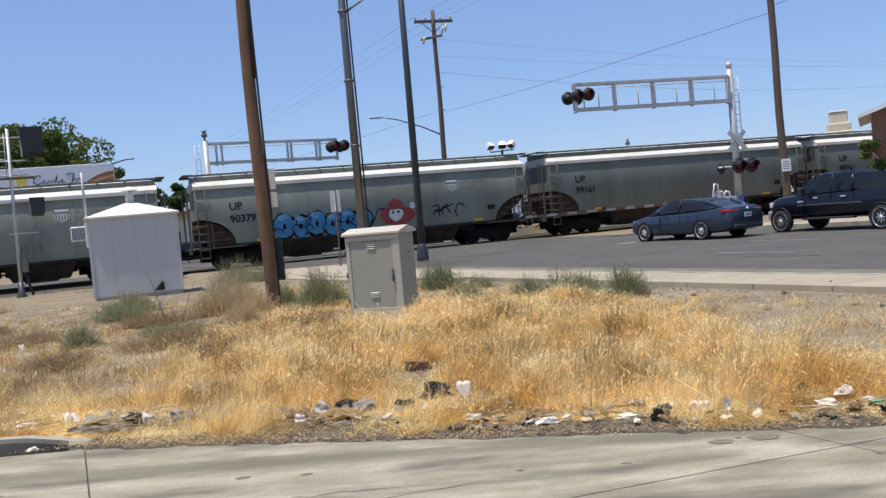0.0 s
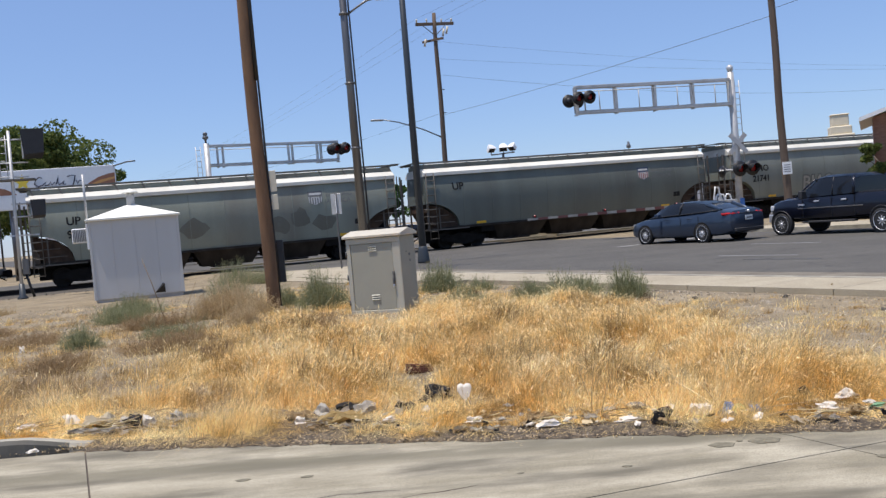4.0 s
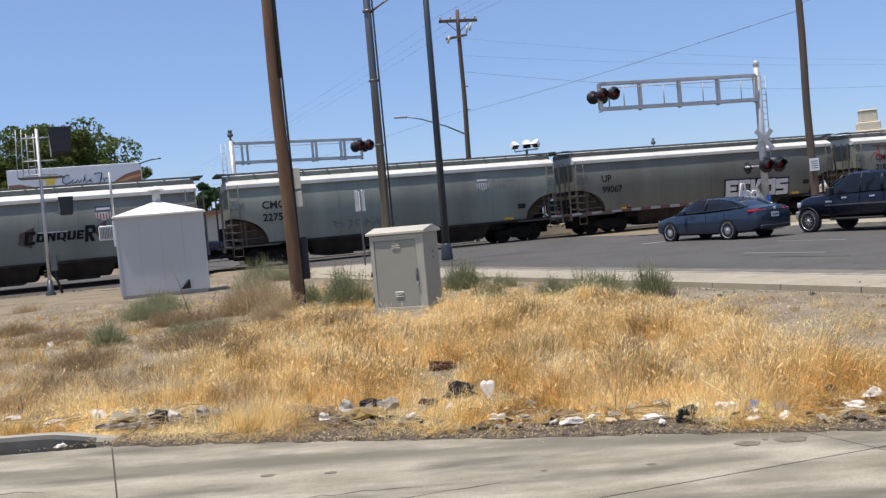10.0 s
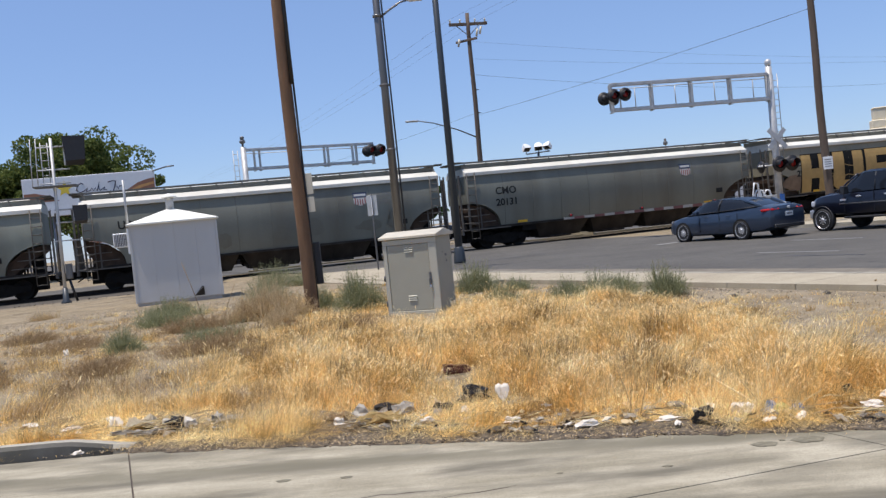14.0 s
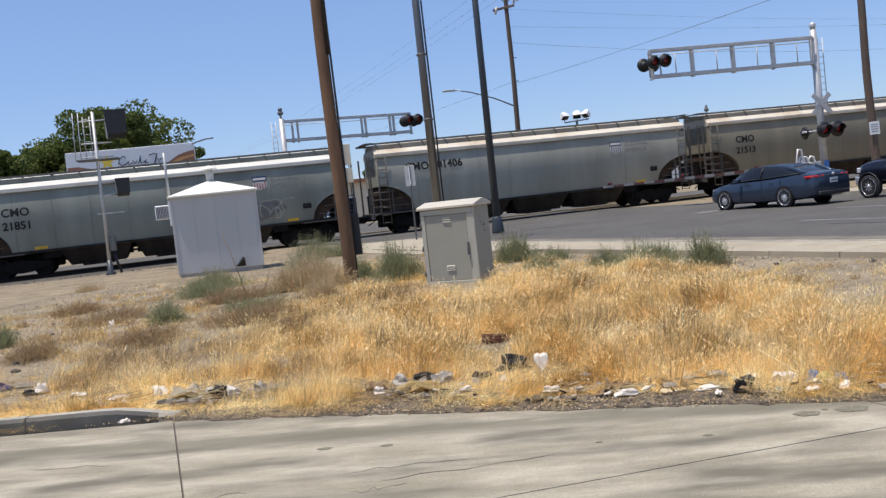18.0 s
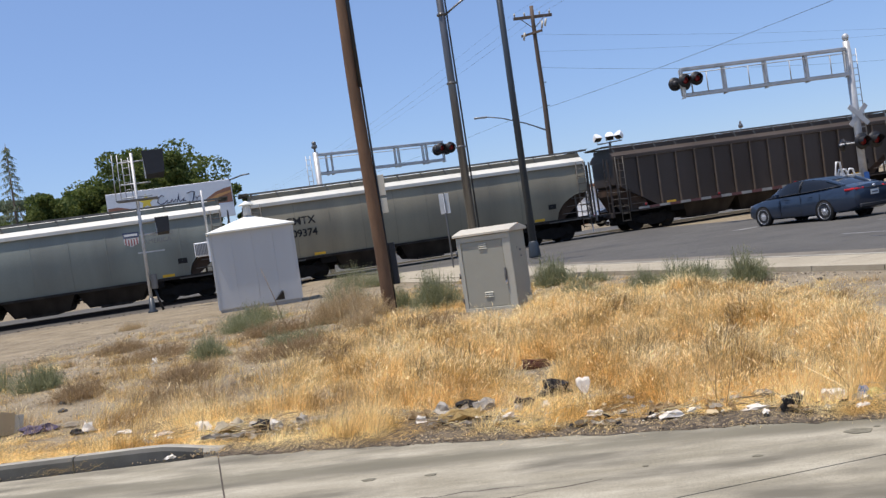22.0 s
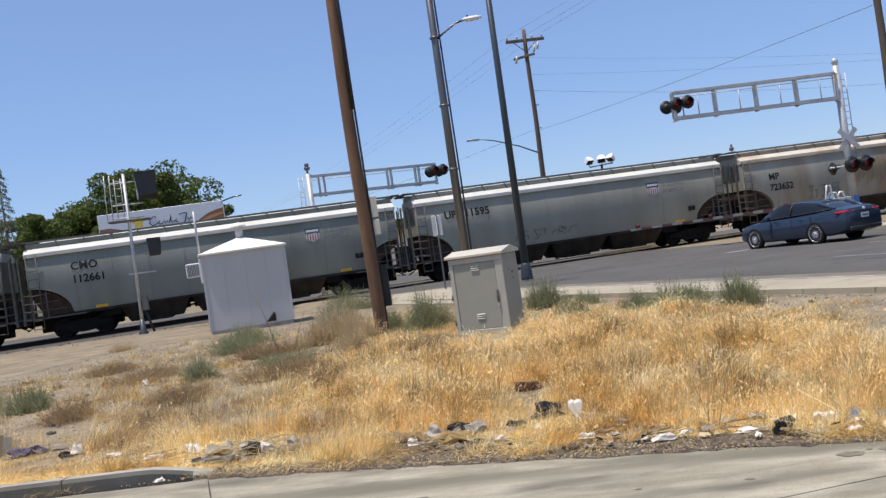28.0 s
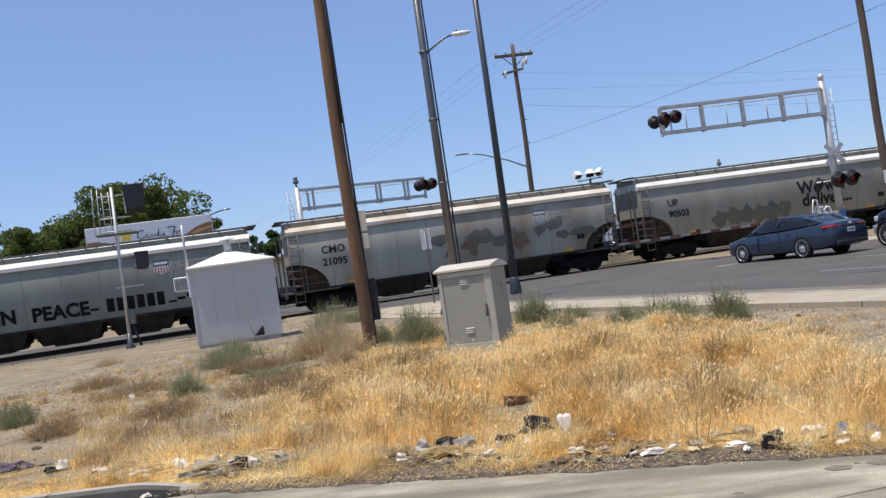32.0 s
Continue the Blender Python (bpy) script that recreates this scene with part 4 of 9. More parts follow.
# square painted letters: pieces in a unit box
GLYPHS = {
    "R": [[(0, 0), (.34, 0), (.34, 1), (0, 1)], [(.34, .78), (.70, .78), (1, .88), (.86, 1), (.34, 1)], [(.66, .46), (1, .52), (1, .88), (.70, .78)], [(.34, .38), (.66, .46), (.66, .58), (.34, .58)], [(.34, .38), (.62, 0), (1, 0), (.66, .46)]],
    "A": [[(0, 0), (.32, 0), (.32, 1), (0, .94)], [(.68, 0), (1, 0), (1, .94), (.68, 1)], [(.32, .72), (.68, .72), (.68, 1), (.32, 1)], [(.32, .30), (.68, .30), (.68, .48), (.32, .48)]],
    "T": [[(0, .72), (1, .72), (1, 1), (0, 1)], [(.30, .1), (.70, .1), (.70, .72), (.30, .72)], [(.14, 0), (.86, 0), (.70, .1), (.30, .1)]],
    "O": [[(0, 0), (.36, 0), (.36, 1), (0, 1)], [(.66, 0), (1, 0), (1, 1), (.66, 1)], [(.36, .66), (.66, .66), (.66, 1), (.36, 1)], [(.36, 0), (.66, 0), (.66, .22), (.36, .22)]],
    "N": [[(0, 0), (.32, 0), (.32, 1), (0, 1)], [(.70, 0), (1, 0), (1, 1), (.70, 1)], [(.32, .62), (.70, .0), (.70, .52), (.32, 1)]],
    "S": [[(0, .76), (1, .76), (1, 1), (0, 1)], [(0, .38), (.32, .38), (.32, .76), (0, .76)], [(.32, .38), (1, .38), (1, .62), (.32, .62)], [(.68, 0), (1, 0), (1, .38), (.68, .38)], [(0, 0), (.68, 0), (.68, .22), (0, .22)]],
    "B": [[(0, 0), (.34, 0), (.34, 1), (0, 1)], [(.34, .80), (.72, .80), (.94, .92), (.80, 1), (.34, 1)], [(.62, .56), (.90, .60), (.94, .92), (.72, .80)], [(.34, .40), (.90, .42), (.90, .60), (.34, .58)], [(.66, .18), (1, .12), (1, .38), (.90, .42), (.66, .42)], [(.34, 0), (.84, 0), (1, .12), (.66, .18), (.34, .18)]],
    "H": [[(0, 0), (.36, 0), (.36, 1), (0, 1)], [(.66, 0), (1, 0), (1, 1), (.66, 1)], [(.36, .36), (.66, .36), (.66, .62), (.36, .62)]],
    "U": [[(0, .1), (.36, .22), (.36, 1), (0, 1)], [(.66, .22), (1, .1), (1, 1), (.66, 1)], [(0, .1), (.12, 0), (.88, 0), (1, .1), (.66, .22), (.36, .22)]],
    "E": [[(0, 0), (.36, 0), (.36, 1), (0, 1)], [(.36, .74), (1, .74), (1, 1), (.36, 1)], [(.36, .38), (.88, .38), (.88, .60), (.36, .60)], [(.36, 0), (1, 0), (1, .24), (.36, .24)]],
    "C": [[(0, 0), (.36, .2), (.36, .78), (0, 1)], [(0, 1), (.36, .78), (1, .74), (1, 1)], [(0, 0), (1, 0), (1, .26), (.36, .2)]],
    "K": [[(0, 0), (.34, 0), (.34, 1), (0, 1)], [(.34, .40), (.60, 1), (1, 1), (.58, .50)], [(.34, .40), (.58, .50), (1, 0), (.62, 0)]],
    "Q": [[(0, .1), (.32, .1), (.32, 1), (0, .9)], [(.68, .1), (1, .1), (1, .9), (.68, 1)], [(.32, .74), (.68, .74), (.68, 1), (.32, 1)], [(.32, .1), (.68, .1), (.68, .3), (.32, .3)], [(.55, .1), (.85, -.15), (1.1, -.1), (.8, .1)]],
    "!": [[(.1, 0), (.9, 0), (.9, .22), (.1, .22)], [(.2, .32), (.8, .32), (1, 1), (0, 1)]],
    '"': [[(0, .72), (.36, .72), (.42, 1), (.02, 1)], [(.56, .72), (.92, .72), (1, 1), (.60, 1)]],
}


def block_word(car, letters, mat, lift=.014, grow=0.0, lean=0.0, name="spray_letters"):
    """Painted block letters; each is (letter, x0, x1, z0, z1)."""
    for ch, x0, x1, z0, z1 in letters:
        bm = bmesh.new()
        cx, cz = (x0 + x1) / 2, (z0 + z1) / 2
        for poly in GLYPHS[ch]:
            mx, mz = sum(p[0] for p in poly) / len(poly), sum(p[1] for p in poly) / len(poly)
            vs = []
            for a, b in poly:
                px, pz = x0 + a * (x1 - x0) + lean * b, z0 + b * (z1 - z0)
                px += math.copysign(grow, a - mx) if abs(a - mx) > .01 else 0
                pz += math.copysign(grow, b - mz) if abs(b - mz) > .01 else 0
                vs.append(bm.verts.new((px, 0, pz)))
            bm.faces.new(vs)
        bmesh.ops.triangulate(bm, faces=bm.faces[:])
        for h in np.arange(z0 + .2, z1, .25):
            bmesh.ops.bisect_plane(bm, geom=bm.verts[:] + bm.edges[:] + bm.faces[:], plane_co=(0, 0, h), plane_no=(0, 0, 1))
        part(name, on_side(finish(bm, name, M[mat]), 0, lift), None, car)


def bar(car, x, z, w, h, mat, name="paint_bar", flat=False, lift=0.012):
    side_shape(car, [(0, 0), (w, 0), (w, h), (0, h)], x, z, mat, name, flat, lift)


def scrawl(car, x, z, w, h, mat, seed, strokes=7, thick=0.07, flat=False):
    """Loose painted strokes, unreadable."""
    rng = random.Random(seed)
    bm = bmesh.new()
    for i in range(strokes):
        cx = w * (i + .5) / strokes
        p = Vector((cx + rng.uniform(-.3, .3) * w / strokes, 0, rng.uniform(0, h * .3)))
        a = rng.uniform(1.0, 2.1)
        pts = [p.copy()]
        for j in range(9):
            p = p + Vector((math.cos(a), 0, math.sin(a))) * h * .19
            p.z = max(0, min(h, p.z))
            a += rng.uniform(-1.1, 1.1)
            pts.append(p.copy())
        for u, v in zip(pts, pts[1:]):
            d = v - u
            if d.length < 1e-4:
                continue
            nrm = Vector((-d.z, 0, d.x)).normalized() * thick * .5
            e = d.normalized() * thick * .3
            bm.faces.new([bm.verts.new(q) for q in (u - nrm - e, v - nrm + e, v + nrm + e, u + nrm - e)])
    me = finish(bm, "spray_mark", M[mat])
    part("spray_mark", on_side(me, z, .016, flat), None, car, at=pose(x, 0, 0))["kind"] = "stuff"


def shield(car, x, z, style, flat=False):
    """The railway's shield as plain coloured shapes, with its slogan."""
    dark = "shield_blue" if style == 1 else "ink_grey"
    stripe = "shield_red" if style == 1 else "ink_grey"
    bar(car, x, z + .42, .72, .26, dark, "shield_top", flat, .012)
    bar(car, x + .06, z + .50, .60, .10, "shield_white", "shield_band", flat, .016)
    side_shape(car, [(0.02, .40), (.05, .12), (.36, 0), (.67, .12), (.70, .40)], x, z, "shield_white", "shield_field", flat, .012)
    for i in range(5):
        bar(car, x + .08 + i * .125, z + (.10 if i in (0, 4) else .05), .06, .30, stripe, "shield_stripe", flat, .016)


# kind, paint, roof, marks, number, shield style (0 none, 1 colour, 2 worn), extra
CARS = {
    -2: ("round", "hop_green", "roof_pale", "", "", 1, ""),
    -1: ("round", "hop_green", "roof_pale", "", "", 2, "scrawl"),
    0: ("round", "hop_green", "roof_pale", "UP", "90379", 2, "mural"),
    1: ("round", "hop_teal", "roof_pale", "UP", "99161", 1, "grime"),
    2: ("round", "hop_teal", "roof_pale", "UP", "99761", 1, "scrawl"),
    3: ("round", "hop_tan", "roof_pale", "", "", 2, "raton"),
    4: ("round", "hop_green", "roof_pale", "UP", "90405", 2, "grime"),
    5: ("round", "hop_teal", "roof_pale", "UP", "", 1, ""),
    6: ("round", "hop_blue", "roof_pale", "CMO", "21741", 1, "bias"),
    7: ("round", "hop_tan", "roof_rust", "", "", 2, "faint"),
    8: ("round", "hop_blue", "roof_pale", "UP 111281", "", 1, "scrawl"),
    9: ("round", "hop_tan", "roof_rust", "CMO", "101018", 2, ""),
    10: ("round", "hop_blue", "roof_pale", "UP", "95563", 1, "spiky"),
    11: ("round", "hop_green", "roof_pale", "CMO", "22759", 2, "faint"),
    12: ("round", "hop_dark", "roof_pale", "UP", "99067", 1, "eckos"),
    13: ("round", "hop_green", "roof_pale", "CMO", "21831", 1, "redlines"),
    14: ("round", "hop_green", "roof_pale", "UP", "90712", 2, "deliver"),
    15: ("round", "hop_dark", "roof_pale", "UP", "99117", 1, "grime"),
    16: ("round", "hop_dark", "roof_pale", "CMO", "20131", 1, ""),
    17: ("round", "hop_tan", "roof_pale", "CMO", "22095", 0, "blocks"),
    18: ("round", "hop_tan", "roof_pale", "CMO 101141", "", 2, ""),
    19: ("round", "hop_blue", "roof_pale", "CMO", "21851", 1, "whitescrawl"),
    20: ("round", "hop_pale", "roof_rust", "CMO 101406", "", 2, ""),
    21: ("round", "hop_tan", "roof_rust", "CMO", "21513", 1, ""),
    22: ("round", "hop_tan", "roof_pale", "CMO", "22505", 1, ""),
    23: ("round", "hop_blue", "roof_pale", "UP 111260", "", 1, ""),
    24: ("round", "hop_tan", "roof_pale", "CMTX", "109374", 0, ""),
    25: ("rib", "hop_brown", "roof_brown", "", "", 0, ""),
    26: ("rib", "hop_grey", "roof_pale", "UP", "90028", 1, "scrawl"),
    27: ("round", "hop_tan", "roof_pale", "CMTX", "", 0, "orange"),
    28: ("round", "hop_tan", "roof_pale", "CMO", "21689", 2, ""),
    29: ("round", "hop_dark", "roof_pale", "UP", "99150", 2, "scrawl"),
    30: ("round", "hop_blue", "roof_pale", "CMO", "112661", 1, ""),
    31: ("round", "hop_pale", "roof_pale", "UP 111595", "", 1, "faint"),
    32: ("round", "hop_rusty", "roof_rust", "MP", "723652", 2, "redtag"),
    33: ("rib", "hop_grey", "roof_pale", "UP", "90133", 2, ""),
    34: ("round", "hop_blue", "roof_pale", "CMO", "20539", 1, "rest"),
    35: ("round", "hop_rusty", "roof_rust", "CMO", "21095", 2, "spots"),
    36: ("round", "hop_pale", "roof_pale", "UP", "90503", 2, "deliver2"),
    37: ("round", "hop_green", "roof_pale", "UP", "", 1, ""),
    38: ("round", "hop_tan", "roof_pale", "CMO", "", 1, ""),
}
# where each coupling lies along the track at the start
JOINTS = [-13.81, 5.33, 23.88, 42.39, 61.5, 80.65, 99.45, 118.84, 138.08, 156.73, 175.6, 194.63, 213.2, 231.76, 251.22, 270.44, 289.12, 308.1, 327.29, 345.96,
          365.09, 383.79, 402.83, 421.33, 439.79, 458.75, 477.85, 497.04, 516.31, 535.54, 553.99, 572.26, 590.72, 609.48, 628.71, 647.91, 666.94]
WORDS = {"hop_green": "grey-green", "hop_tan": "tan-grey", "hop_pale": "pale grey", "hop_blue": "blue-grey", "hop_teal": "dark grey-green", "hop_rusty": "rust-stained grey", "hop_brown": "dark brown", "hop_grey": "plain grey", "hop_dark": "grimy dark grey"}
EXTRA_WORDS = {"mural": "with a blue and red mural", "raton": "with large black graffiti letters", "bias": "with white graffiti", "spiky": "with spiky dark graffiti", "eckos": "with white block graffiti",
               "redlines": "with red outlined graffiti", "deliver": "with a black painted slogan", "deliver2": "with a black painted slogan", "blocks": "with huge ochre and black graffiti", "whitescrawl": "with pale graffiti",
               "orange": "with orange-red graffiti", "redtag": "with red graffiti", "rest": "with long black lettering", "spots": "with rusty brown patches", "scrawl": "with small dark scrawls", "grime": "streaked with grime", "faint": "with faint scrawls"}


def rag(rng, w, h, n=14, rough=.25):
    return [(w / 2 + w / 2 * math.cos(2 * math.pi * i / n) * (1 + rng.uniform(-rough, rough)), h / 2 + h / 2 * math.sin(2 * math.pi * i / n) * (1 + rng.uniform(-rough, rough))) for i in range(n)]


def decorate(car, no, extra, flat):
    rng = random.Random(no + 100)
    if extra == "mural":
        # puffy blue letters outlined in black, then a red-capped white figure shape
        x = -5.0
        for w, h in ((1.0, 1.25), (.9, 1.1), (1.0, 1.25), (.85, 1.05), (1.0, 1.2), (.9, 1.15)):
            side_shape(car, rag(rng, w * 1.12, h * 1.08, 14, .14), x - .06, 1.14, "spray_black")
            side_shape(car, rag(rng, w, h, 14, .16), x, 1.2, "spray_blue", lift=.014)
            side_shape(car, rag(rng, w * .5, h * .22, 10, .3), x + .2, 1.25 + h * .68, "spray_sky", lift=.018)
            side_shape(car, rag(rng, .18, .32, 8, .3), x + w * .4, 1.25 + h * .3, "spray_black", lift=.019)
            x += w * .86
        scrawl(car, -4.9, 1.25, 5.0, 1.0, "spray_black", 5, 9, .05)
        side_shape(car, rag(rng, 1.9, 1.0, 14, .2), .35, 1.35, "spray_red", lift=.011)
        side_shape(car, rag(rng, .85, .85, 14, .12), .85, 1.55, "spray_black", lift=.014)
        side_shape(car, rag(rng, .76, .74, 14, .14), .9, 1.58, "spray_white", lift=.017)
        side_shape(car, [(0, 0), (.9, .05), (.75, .45), (.35, .6), (.05, .35)], .85, 2.15, "spray_red", lift=.019)
        side_shape(car, rag(rng, .28, .34), 2.05, 2.15, "spray_white", lift=.016)
        for a, c in ((1.05, 1.95), (1.35, 1.97)):
            side_shape(car, rag(rng, .12, .16, 8), a, c, "spray_black", lift=.021)
        scrawl(car, 3.1, 1.55, 1.7, .65, "spray_black", 6, 5, .06)
    if extra == "scrawl":
        scrawl(car, rng.uniform(-3, 0), 1.5, 2.6, .7, "spray_black", no, 8, .05, flat)
        scrawl(car, rng.uniform(2, 4), 1.5, 1.2, .5, "ink_grey", no + 1, 4, .05, flat)
    if extra == "faint":
        scrawl(car, -3.6, 1.45, 3.2, .45, "ink_grey", no, 10, .05)
    if extra == "raton":
        block_word(car, [('"', -7.45, -7.05, 2.1, 2.85), ("R", -6.9, -5.85, 1.53, 2.86), ("A", -5.7, -4.8, 1.55, 2.82), ("T", -4.68, -3.55, 1.53, 2.83), ("O", -3.44, -2.36, 1.51, 2.80), ("N", -2.2, -.85, 1.50, 2.81), ('"', -.75, -.22, 2.0, 2.68)], "spray_black", lean=.06)
        block_word(car, [("S", .62, 1.42, 1.52, 2.48), ("A", 1.55, 2.35, 1.52, 2.46), ("B", 2.48, 3.3, 1.50, 2.42), ('"', 3.45, 3.95, 1.75, 2.42)], "spray_black", lean=.05)
        block_word(car, [("A", 4.3, 5.0, 1.38, 2.15), ("R", 5.05, 5.75, 1.38, 2.15), ("H", 6.0, 6.7, 1.36, 2.14), ("K", 6.75, 7.45, 1.36, 2.14)], "spray_maroon", name="spray_mark")
        scrawl(car, 4.3, 1.4, 3.1, .7, "spray_white", 8, 9, .03)
    if extra == "bias":
        side_text(car, "BIAS", -3.4, 1.5, 1.15, "hop_teal", .09, "spray_letters")
        side_text(car, "BIAS", -3.4, 1.5, 1.15, "post_pale", .02, "spray_letters", lift=.018)
        for i in range(4):
            side_shape(car, rag(rng, 1.3, .9), 1.6 + i * .9, 1.5 + rng.uniform(0, .4), "spray_rust")
    if extra == "spiky":
        scrawl(car, -4.6, 1.5, 3.4, 1.0, "spray_brown", 3, 12, .10)
        side_shape(car, rag(rng, 2.6, .55, 18, .4), -4.2, 1.6, "hop_teal", lift=.012)
        side_shape(car, [(0, .2), (.55, 0), (.3, .5), (.75, .95), (.1, .7)], .75, 1.85, "spray_brown")
        block_word(car, [("C", 1.0, 1.45, 2.0, 2.6), ("O", 1.5, 1.85, 2.1, 2.5), ("N", 1.92, 2.3, 2.1, 2.55), ("Q", 2.36, 2.75, 2.1, 2.55), ("U", 2.8, 3.15, 2.1, 2.5), ("E", 3.2, 3.5, 2.1, 2.5), ("R", 3.55, 4.0, 1.95, 2.7)], "spray_black", lean=.08)
        side_shape(car, [(0, .5), (.5, 0), (.3, .5), (.6, 1.0), (.2, .8)], 3.95, 1.85, "spray_brown")
        scrawl(car, 5.3, 2.15, 1.5, .7, "spray_gold", 15, 6, .10)
    if extra == "eckos":
        word = [("E", .95, 1.75, 1.36, 2.28), ("C", 1.82, 2.6, 1.34, 2.26), ("K", 2.66, 3.5, 1.31, 2.24), ("O", 3.56, 4.4, 1.29, 2.2), ("S", 4.46, 5.3, 1.26, 2.16)]
        block_word(car, word, "spray_black", grow=.09)
        block_word(car, word, "spray_white", .02, grow=.015)
    if extra == "redlines":
        # tall hollow letters drawn with a wide red line
        x = -5.6
        for w, top, legs in ((1.3, 2.9, (0, .5, 1)), (1.2, 2.85, (0, 1)), (1.1, 2.8, (0, 1)), (1.7, 2.85, (0, .35, .68, 1)), (.75, 2.8, (0, 1)), (1.4, 2.9, (0,))):
            for i, g in enumerate(legs):
                side_shape(car, [(0, 0), (.09, 0), (.13, top - 1.3), (.03, top - 1.3)], x + g * w - .05, 1.3 + (.0 if i % 2 == 0 else .25), "spray_wine")
            bar(car, x, top - .07, w * rng.uniform(.5, .95), .08, "spray_wine")
            bar(car, x + w * .1, 1.28 + rng.uniform(0, .1), w * .8, .07, "spray_wine")
            x += w + .32
        bar(car, -6.3, 2.9, .1, .8, "spray_wine")
        bar(car, -6.3, 3.6, 1.1, .12, "spray_red")
        scrawl(car, -7.6, 2.7, 1.4, 1.0, "spray_red", 7, 4, .06)
        scrawl(car, 4.6, 2.0, 1.5, 1.0, "spray_wine", 7, 5, .07)
    if extra == "deliver":
        side_text(car, "We will", 1.1, 2.50, .98, "ink", .035)
        side_text(car, "deliver...", 1.3, 1.80, .98, "ink", .035)
    if extra == "deliver2":
        side_text(car, "We will", 1.1, 2.50, .98, "ink", .03)
        side_text(car, "deliver...", 1.3, 1.80, .98, "ink", .03)
        for i in range(6):
            side_shape(car, rag(rng, 1.0, .9, 12, .4), -4.4 + i * .8, 1.35, "hop_dark" if i % 2 else "hop_teal")
    if extra == "blocks":
        word = [("H", -6.75, -4.85, 1.22, 3.42), ("U", -4.45, -2.25, 1.25, 3.45), ("B", -2.05, .35, 1.3, 3.48), ("E", .65, 2.5, 1.33, 3.5), ("R", 2.7, 5.3, 1.3, 3.42), ("!", 5.65, 6.3, 1.4, 2.5)]
        side_shape(car, [(0, .05), (13.2, 0), (14.4, .12), (12.2, 2.3), (9.0, 2.36), (4.4, 2.3), (0.1, 2.3)], -6.85, 1.18, "spray_black")
        block_word(car, word, "spray_gold", .018)
        scrawl(car, -6.4, 1.3, 12.0, 1.9, "spray_tan", 21, 14, .05)
        side_text(car, "GCM", 5.9, 2.75, .75, "ink", .02)
        side_shape(car, rag(rng, 2.2, .9, 12, .2), -8.2, 1.4, "spray_rust", lift=.008)
    if extra == "whitescrawl":
        scrawl(car, 2.6, 1.45, 3.0, .9, "post_pale", no, 9, .05)
        side_shape(car, rag(rng, 2.6, .9), 2.8, 1.45, "ink_grey")
    if extra == "orange":
        for i in range(7):
            side_shape(car, rag(rng, .85, .9, 10, .3), -4.4 + i * .78, 1.6, "spray_orange")
            scrawl(car, -4.4 + i * .78, 1.6, .7, .9, "spray_black" if i % 2 else "spray_blue", 30 + i, 2, .07)
        side_shape(car, rag(rng, 6.2, .35), -4.6, 1.4, "spray_gold", lift=.008)
        scrawl(car, 3.2, 1.7, 2.6, .8, "ink_grey", 40, 7, .09)
    if extra == "redtag":
        word = [("K", .85, 1.75, 1.2, 2.0), ("U", 1.8, 2.5, 1.2, 1.98), ("N", 2.55, 3.5, 1.2, 1.95), ("K", 3.55, 4.5, 1.18, 1.9)]
        block_word(car, word, "spray_haze", .012, grow=.06, name="spray_mark")
        block_word(car, word, "spray_maroon", .018, grow=.02, name="spray_mark")
        for i in range(10):
            h = rng.uniform(.9, 1.7)
            side_shape(car, rag(rng, rng.uniform(.2, .5), h, 24, .14), -1.5 + i * .28 + rng.uniform(-.1, .1), 2.6 - .5 * h + rng.uniform(-.15, .15), "rust_run", "rust_stain", lift=.005 + .0005 * i)
        scrawl(car, -4.9, 1.35, 2.4, .8, "spray_faint", 42, 6, .05)
        scrawl(car, -4.3, 1.3, 1.6, .6, "spray_haze", 43, 4, .05)
        side_shape(car, rag(rng, .7, .4, 12, .3), -3.3, 1.45, "spray_haze")
    if extra == "rest":
        side_text(car, "REST\u2022IN", -5.1, 1.56, .86, "spray_black", .035, "spray_letters")
        side_text(car, "PEACE", -1.4, 1.50, .86, "spray_black", .035, "spray_letters")
        bar(car, 1.1, 1.62, .4, .1, "spray_black")
        for i in range(6):
            bar(car, 1.85 + .45 * i, 1.46, .33, .62, "spray_black")
        for i in range(3):
            bar(car, 4.6 + .42 * i, 1.5 + .08 * i, .35, .09 + .04 * i, "spray_black")
    if extra == "spots":
        for i in range(15):
            side_shape(car, rag(rng, rng.uniform(.3, 1.2), rng.uniform(.3, .8), 11, .4), rng.uniform(-3.5, 6.5), rng.uniform(1.5, 2.6), rng.choice(("spray_rust", "hop_dark", "hop_dark")))
    if extra == "grime":
        for i in range(5):
            side_shape(car, rag(rng, rng.uniform(.5, 1.3), rng.uniform(.4, 1.0), 12, .3), rng.uniform(-3, 6), rng.uniform(1.35, 1.9), "hop_dark", "grime_patch", lift=.006)


